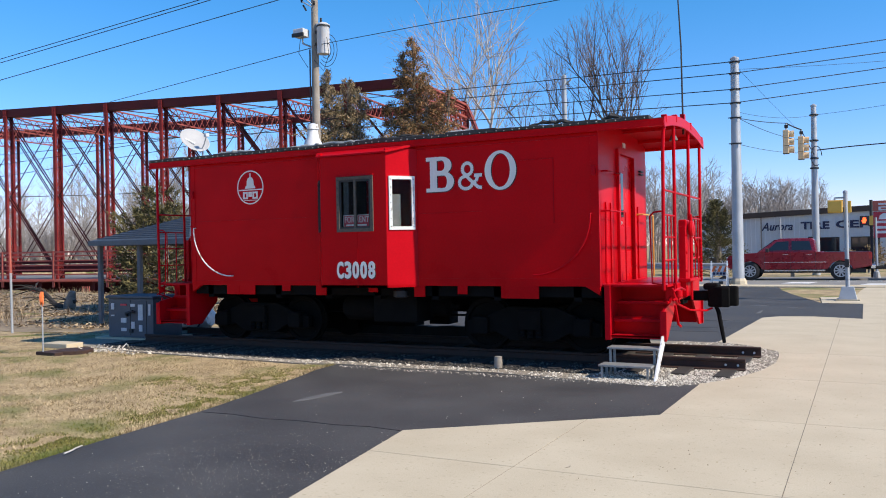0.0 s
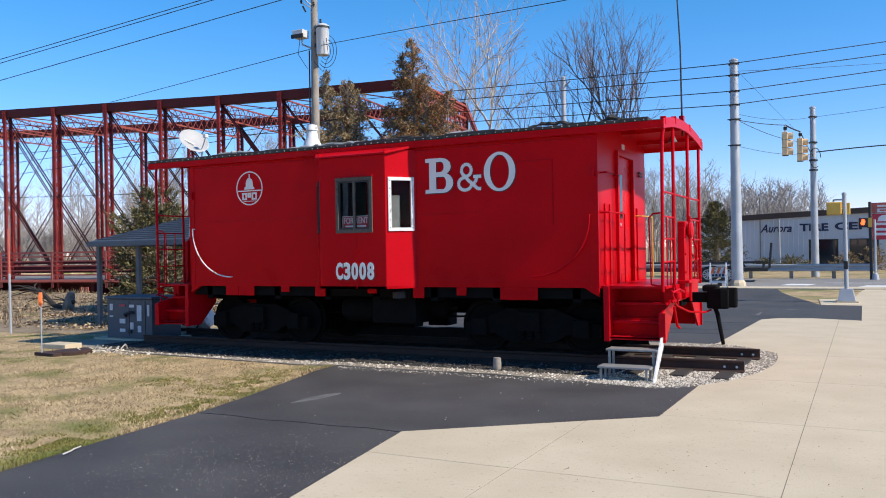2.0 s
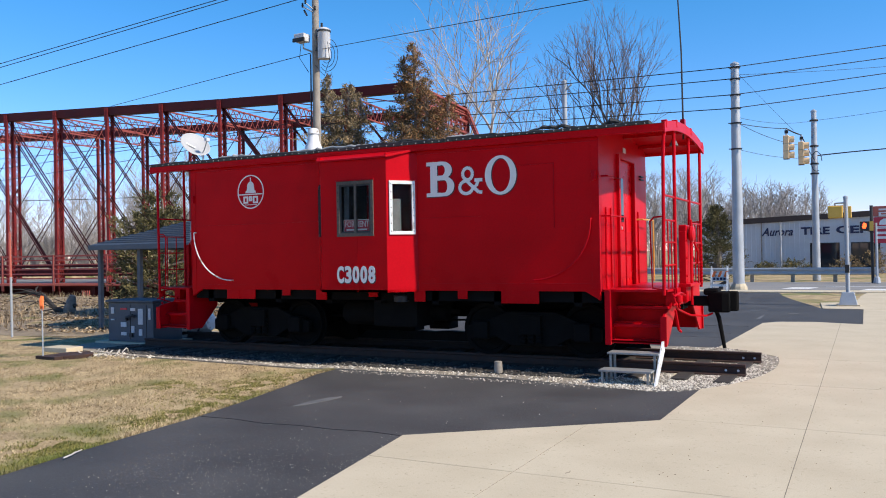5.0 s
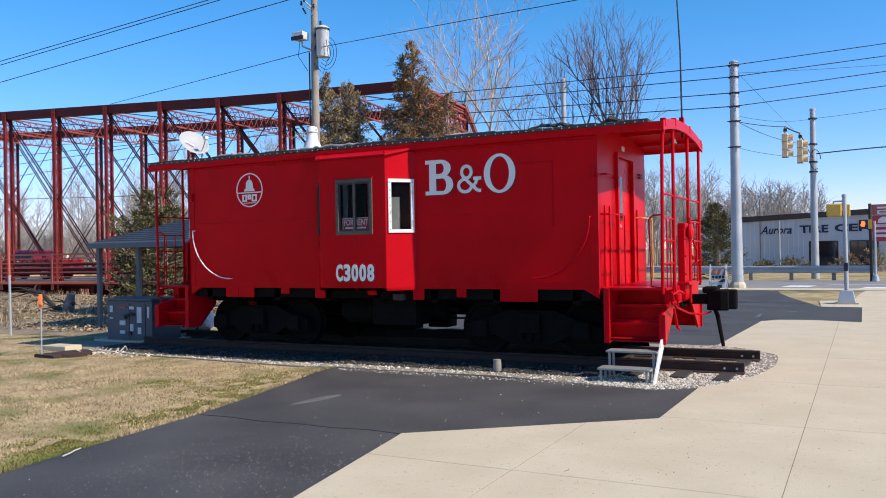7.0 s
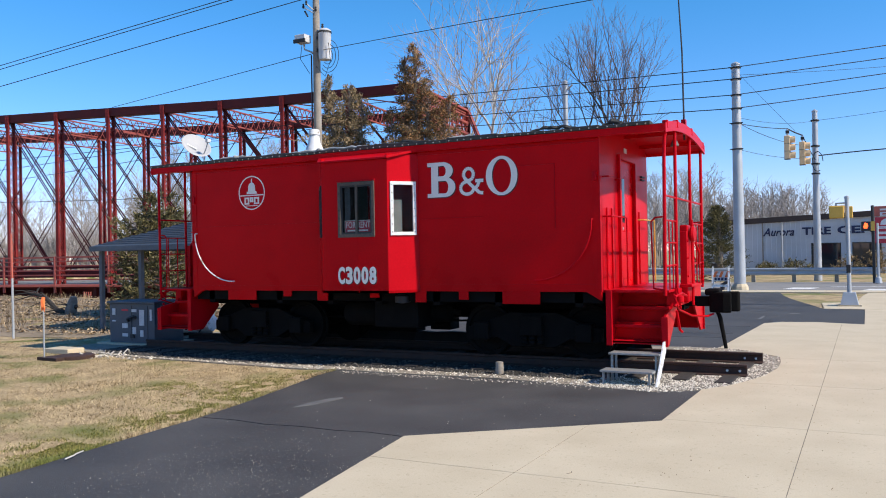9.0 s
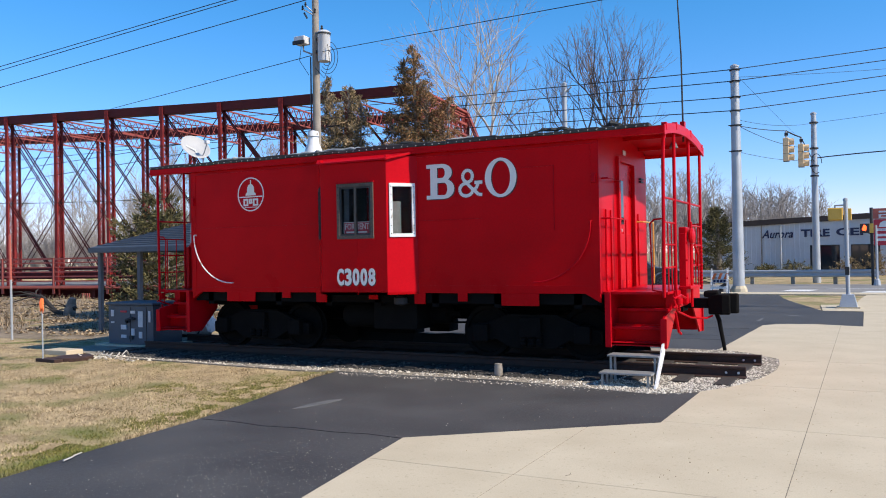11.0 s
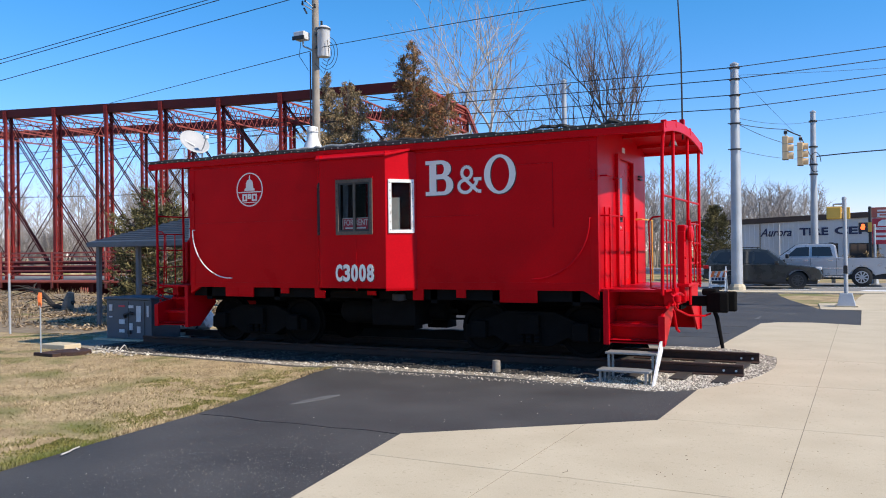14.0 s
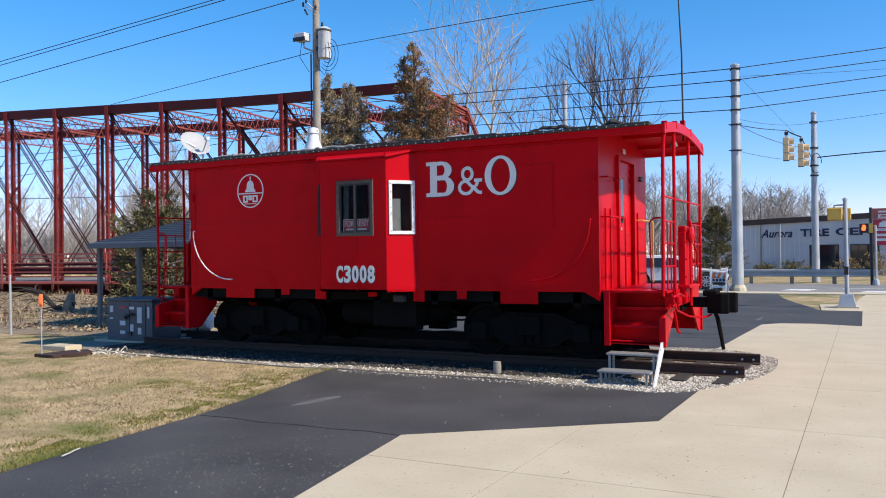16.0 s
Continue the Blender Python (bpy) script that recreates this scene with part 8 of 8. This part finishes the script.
    part("front_bumper", Build().box(nose - 0.12, nose + 0.10, -0.96, 0.96, 0.45, 0.66), M_CHROME, c, bevel=0.04)
    part("rear_bumper", Build().box(tail - 0.16, tail + 0.02, -0.95, 0.95, 0.50, 0.68), M_CHROME, c, bevel=0.03)
    part("underbody", Build().box(tail + 0.2, nose - 0.2, -0.8, 0.8, 0.32, 0.5), M_PLASTIC, c)
    part("roof_fin", Build().box(k + 1.1, k + 1.3, -0.03, 0.03, 1.84, 1.91), M_PLASTIC, c)
    for x in (f, k):
        for y in (-0.86, 0.86):
            wheel_on(c, x, y, r, 0.28)
    return c


def estate(name, label, category, paint, wb=2.72, tall=1.68, low=0.44, trim=True):
    """A sport utility car, or with a lower roof a saloon."""
    c = thing(name, label, category)
    f, k = wb / 2, -wb / 2
    nose, tail, r = f + 0.92, k - 0.98, 0.36
    b1 = tall * 0.60
    ol = [(nose - 0.04, 0.40), (nose, 0.62), (nose - 0.06, 0.80), (nose - 0.30, b1 - 0.10), (f - 0.45, b1 + 0.02), (k - 0.4, b1 + 0.05), (tail + 0.05, b1), (tail, 0.75), (tail + 0.06, 0.42), (k - 0.50, 0.34)]
    ol += list(reversed(arch(k, 0.44, 0.32))) + [(f - 0.50, 0.30)] + list(reversed(arch(f, 0.44, 0.32))) + [(f + 0.52, 0.34)]
    part("body", Build().prism(ol, -0.91, 0.91), paint, c, bevel=0.06)
    prof = [(f - 0.35, b1), (f - 1.15, tall - 0.06), (f - 1.55, tall), (k - 0.25, tall - 0.02), (k - 0.62, tall - 0.12), (tail + 0.10, b1)]
    cabin(c, prof, 0.89, 0.30, b1, paint)
    hi, lo = tall - 0.13, b1 + 0.06
    h2 = 0.965 - 0.30 * (b1 - 1.0)
    glass_strip(c, "side_window", [(f - 0.72, lo), (f - 1.25, hi), (f - 1.62, hi), (f - 1.62, lo)], h2 - 0.05, 0.30, M_WINGLASS)
    glass_strip(c, "side_window", [(f - 1.72, lo), (f - 1.72, hi), (k + 0.22, hi), (k + 0.14, lo)], h2 - 0.05, 0.30, M_WINGLASS)
    glass_strip(c, "side_window", [(k + 0.06, lo + 0.02), (k + 0.12, hi), (k - 0.30, hi - 0.02), (k - 0.56, lo + 0.10)], h2 - 0.05, 0.30, M_WINGLASS)
    x0, x1 = f - 0.40, f - 1.14
    part("windscreen", Build().add([(x0, -0.78, b1 + 0.04), (x0, 0.78, b1 + 0.04), (x1, 0.66, tall - 0.045), (x1, -0.66, tall - 0.045), (x0 - 0.05, -0.78, b1), (x0 - 0.05, 0.78, b1), (x1 - 0.05, 0.66, tall - 0.09), (x1 - 0.05, -0.66, tall - 0.09)], [(0, 1, 2, 3), (7, 6, 5, 4), (0, 4, 5, 1), (1, 5, 6, 2), (2, 6, 7, 3), (3, 7, 4, 0)]), M_WINGLASS, c)
    part("rear_window", Build().add([(tail + 0.16, -0.7, b1 + 0.10), (tail + 0.16, 0.7, b1 + 0.10), (k - 0.60, 0.62, tall - 0.16), (k - 0.60, -0.62, tall - 0.16), (tail + 0.24, -0.7, b1 + 0.10), (tail + 0.24, 0.7, b1 + 0.10), (k - 0.52, 0.62, tall - 0.16), (k - 0.52, -0.62, tall - 0.16)], [(0, 1, 2, 3), (7, 6, 5, 4), (0, 4, 5, 1), (1, 5, 6, 2), (2, 6, 7, 3), (3, 7, 4, 0)]), M_WINGLASS, c)
    for s in (-1, 1):
        def side(b, x0, x1, y0, y1, z0, z1):
            return b.box(x0, x1, min(s * y0, s * y1), max(s * y0, s * y1), z0, z1)
        part("headlight", side(Build(), nose - 0.32, nose - 0.03, 0.55, 0.89, 0.78, 0.88), M_LENSCLEAR, c, bevel=0.02)
        part("tail_light", side(Build(), tail - 0.01, tail + 0.22, 0.62, 0.925, b1 - 0.16, b1 - 0.02), M_LENSRED, c, bevel=0.02)
        part("mirror", side(Build(), f - 0.85, f - 0.70, 0.90, 1.06, b1 + 0.02, b1 + 0.16), paint, c, bevel=0.03)
        for x in (f - 1.5, k + 0.35):
            part("door_handle", side(Build(), x - 0.09, x + 0.09, 0.91, 0.935, b1 - 0.10, b1 - 0.07), paint, c)
        for x in (f - 0.62, f - 1.67, k + 0.3):
            part("door_seam", side(Build(), x - 0.005, x + 0.005, 0.908, 0.914, 0.38, b1), M_PLASTIC, c)
        part("sill_trim", side(Build(), k + 0.45, f - 0.45, 0.88, 0.925, 0.28, 0.40), M_PLASTIC, c)
        if trim:
            for x in (f, k):
                pts_o = [(x + 0.50 * math.cos(a), 0.36 + 0.50 * math.sin(a)) for a in [math.pi * i / 12 for i in range(13)]]
                pts_i = [(x + 0.44 * math.cos(a), 0.36 + 0.44 * math.sin(a)) for a in [math.pi * i / 12 for i in range(13)]]
                part("arch_trim", Build().prism(pts_o + list(reversed(pts_i)), s * 0.905, s * 0.93), M_PLASTIC, c)
            part("roof_rail", Build().tube([(f - 1.5, s * 0.62, tall), (f - 1.6, s * 0.62, tall + 0.05), (k - 0.1, s * 0.62, tall + 0.04), (k - 0.25, s * 0.62, tall - 0.02)], 0.018, 6), M_PLASTIC, c)
    part("grille", Build().box(nose - 0.05, nose + 0.012, -0.5, 0.5, 0.62, 0.78), M_PLASTIC, c)
    part("lower_grille", Build().box(nose - 0.05, nose + 0.012, -0.7, 0.7, 0.40, 0.56), M_PLASTIC, c)
    part("rear_bumper", Build().box(tail - 0.03, tail + 0.1, -0.88, 0.88, 0.42, 0.60), M_PLASTIC, c, bevel=0.03)
    part("underbody", Build().box(tail + 0.2, nose - 0.2, -0.75, 0.75, 0.20, 0.34), M_PLASTIC, c)
    for x in (f, k):
        for y in (-0.80, 0.80):
            wheel_on(c, x, y, r, 0.24, rim=not trim)
    return c


def flat_trailer():
    t = thing("flatbed_trailer", "low flatbed trailer with tandem wheels and raised ramps", "trailer")
    part("bed", Build().box(-2.1, 4.0, -1.0, 1.0, 0.52, 0.64), M_TIE, t, "dark plank trailer bed")
    for y in (-1.04, 1.04):
        part("side_rail", Build().box(-2.1, 4.1, y - 0.04, y + 0.04, 0.48, 0.62), M_PLASTIC, t)
        part("top_rail", Build().box(-2.0, 4.0, y - 0.03, y + 0.03, 0.84, 0.90), M_PLASTIC, t)
        for x in (-1.9, 0.95, 2.4, 3.9):
            part("stake", Build().box(x - 0.03, x + 0.03, y - 0.028, y + 0.028, 0.62, 0.84), M_PLASTIC, t)
        ol = [(-1.15, 0.55), (-1.0, 0.80), (-0.55, 0.86), (0.55, 0.86), (1.0, 0.80), (1.15, 0.55), (1.05, 0.55), (0.92, 0.74), (0.5, 0.80), (-0.5, 0.80), (-0.92, 0.74), (-1.05, 0.55)]
        part("fender", Build().prism(ol, y * 1.02 - 0.02, y * 1.02 + 0.22 * (1 if y > 0 else -1)), M_PLASTIC, t)
        part("ramp", Build().bar((-2.15, y * 0.75, 0.60), (-2.25, y * 0.75, 1.75), 0.35, 0.08), M_PLASTIC, t, "raised loading ramp")
    part("tongue", Build().bar((4.0, 0.6, 0.52), (5.0, 0, 0.52), 0.08, 0.12), M_PLASTIC, t)
    part("tongue", Build().bar((4.0, -0.6, 0.52), (5.0, 0, 0.52), 0.08, 0.12), M_PLASTIC, t)
    part("jack", Build().tube([(4.7, 0, 0.3), (4.7, 0, 0.95)], 0.05, 8), M_GALV, t)
    for x in (-0.44, 0.44):
        for y in (-1.14, 1.14):
            wheel_on(t, x, y, 0.36, 0.22)
    return t


red_truck = pickup("red_pickup", "metallic red crew-cab pickup truck on the road", M_REDCAR)
trailer = flat_trailer()
silver_truck = pickup("silver_pickup", "silver crew-cab pickup truck on the road", M_SILVERCAR)
dark_suv = estate("dark_suv", "dark green-grey sport utility car on the road", "car", M_DARKCAR)
blue_car = estate("blue_car", "dark blue car crossing the bridge", "car", M_BLUECAR, 2.75, 1.62)
bridge_car = estate("dark_car", "dark car crossing the bridge", "car", M_DARKCAR, 2.75, 1.50, trim=False)
white_car = estate("white_car", "white car on the road behind the caboose", "car", M_WHITECAR, 2.75, 1.50, trim=False)


def lane_pose(x, off, forward):
    """A pose on the road's lane: off metres from its middle, forward 1 (to +x) or -1."""
    def y_at(v):
        return 27.0 + 0.1206 * (v - 5) * smooth(6, -6, v) + off
    a = math.degrees(math.atan2(y_at(x + 0.5) - y_at(x - 0.5), 1.0))
    return pose(x, y_at(x), road_z(x) + 0.012, 0, 0, a if forward > 0 else a + 180)


def motions():
    far, near = 1.4, -1.5
    truck = [(0.0, 4.62), (0.5, 2.16), (1.0, -0.6), (1.8, -5.05), (3.0, -12.4), (4.2, -20.4), (5.4, -29.0), (6.5, -36.6), (7.0, -39.76), (8.0, -46.4), (11.0, -66.0), (16.0, -98.0)]
    walk(red_truck, [(t, lane_pose(x, far, -1)) for t, x in truck])
    walk(trailer, [(t, lane_pose(x + 1.83 + 5.8, far, -1)) for t, x in truck])
    walk(dark_suv, [(t, lane_pose(x, near, 1)) for t, x in ((0.0, -13.0), (8.0, -11.5), (9.0, -8.6), (10.3, -3.8), (11.3, -1.45), (11.5, -1.2), (12.0, 0.05), (12.5, 0.9), (13.0, 1.7), (13.5, 2.53), (14.0, 3.62), (14.5, 5.55), (15.0, 7.62), (15.3, 8.98), (16.0, 12.4))])
    walk(silver_truck, [(t, lane_pose(x, far, -1)) for t, x in ((0.0, 64.0), (11.0, 20.0), (12.0, 17.0), (13.0, 12.3), (13.5, 9.06), (14.0, 5.5), (14.5, 0.42), (15.0, -4.6), (16.0, -13.5))])
    walk(blue_car, [(t, lane_pose(x, near, 1)) for t, x in ((0.0, -150.0), (10.0, -78.0), (14.0, -46.2), (14.5, -41.1), (15.0, -36.4), (15.5, -31.9), (16.0, -27.9))])
    walk(bridge_car, [(t, lane_pose(x, far, -1)) for t, x in ((0.0, -29.5), (1.0, -36.1), (2.0, -44.7), (4.0, -60.0), (16.0, -150.0))])
    walk(white_car, [(t, lane_pose(x, near, 1)) for t, x in ((0.0, -26.0 + 9.0), (13.5, -15.5), (14.5, -10.5), (15.0, -7.0), (15.8, -1.5), (16.0, -0.1))])


# ---- distance ----
def make_far_houses():
    for x, y, w, h, lab in ((-64, 60, 9, 4.2, "grey-roofed house beyond the creek"), (-52, 72, 10, 4.6, "cream house with a dark roof beyond the bridge")):
        t = thing("house", lab, "house", at=(x, y, 0))
        z = level(x, y)
        part("wall", Build().box(x - w / 2, x + w / 2, y, y + 8, z, z + h), M_CREAM, t)
        roof = Build().prism([(x - w / 2 - 0.4, z + h - 0.1), (x + w / 2 + 0.4, z + h - 0.1), (x + w / 2 - 1.5, z + h + 2.2), (x - w / 2 + 1.5, z + h + 2.2)], y - 0.4, y + 8.4)
        part("roof", roof, M_STONEWALL, t)
        for i in range(3):
            a = x - w / 2 + 1.2 + i * (w - 2.4) / 2.4
            win = part("window", Build().box(a, a + 1.0, y - 0.06, y, z + 1.2, z + 2.6), M_SIGNWHITE, t)
            part("pane", Build().box(a + 0.08, a + 0.92, y - 0.07, y - 0.061, z + 1.28, z + 2.52), M_WINGLASS, win)


def make_far_road():
    b = Build()
    xs = [-300, -160, -100, -70, -55.5]
    for x in xs:
        c = 27.0 + 0.1206 * (x - 5)
        b.v += [(x, c - 4.2, road_z(x) + 0.012), (x, c + 4.2, road_z(x) + 0.012)]
    b.f = [(2 * i, 2 * i + 2, 2 * i + 3, 2 * i + 1) for i in range(len(xs) - 1)]
    tagged(part("road", b, M_ROAD), "grey asphalt road beyond the bridge", "road", kind="structure")


make_far_houses()
make_far_road()

make_gravel()
make_grass()


def make_clover():
    """Green patches in the dormant lawn along the drive."""
    rng = random.Random(19)
    b = Build()
    patches = ((0.25, -6.2, 0.22, 0.30, 2600), (0.05, -5.0, 0.20, 0.25, 1200), (0.2, -4.4, 0.16, 0.30, 1900), (-0.45, -2.5, 0.30, 0.75, 4200), (-1.6, -2.9, 0.25, 0.25, 900), (0.65, -7.0, 0.10, 0.25, 900), (0.05, -3.5, 0.16, 0.5, 1500))
    for px_, py_, sx, sy, n in patches:
        for i in range(int(n * 1.8)):
            x, y = rng.gauss(px_, sx), rng.gauss(py_, sy)
            rim = 0.80 - 0.10 * smooth(-7.2, -6.3, y) - 0.17 * smooth(-6.3, -4.5, y) - 0.34 * smooth(-4.5, -2.8, y) - 0.36 * smooth(-2.8, -1.3, y)
            if x > rim - 0.03 or noise.noise((x * 4, y * 4, 3)) < -0.12:
                continue
            h, w = rng.uniform(0.008, 0.024), rng.uniform(0.003, 0.007)
            a = rng.random() * 6.28
            lean = rng.uniform(0.3, 1.4) * h
            c, s = math.cos(a), math.sin(a)
            z = level(x, y) - 0.006
            k = len(b.v)
            b.v += [(x - s * w, y + c * w, z), (x + s * w, y - c * w, z), (x + c * lean, y + s * lean, z + h)]
            b.f.append((k, k + 1, k + 2))
    tagged(part("clover", b, M_CLOVER), "low green clover patches in the dormant lawn", "clover", kind="stuff")
    twig = part("twig", Build().tube([(0.86, -6.60, 0.03), (0.83, -6.48, 0.035), (0.78, -6.42, 0.03), (0.76, -6.32, 0.035)], [0.007, 0.008, 0.007, 0.005], 6), M_PALEBARK, smooth=True)
    tagged(twig, "pale dry twig lying on the asphalt drive", "twig")


make_clover()
make_pavement()
motions()
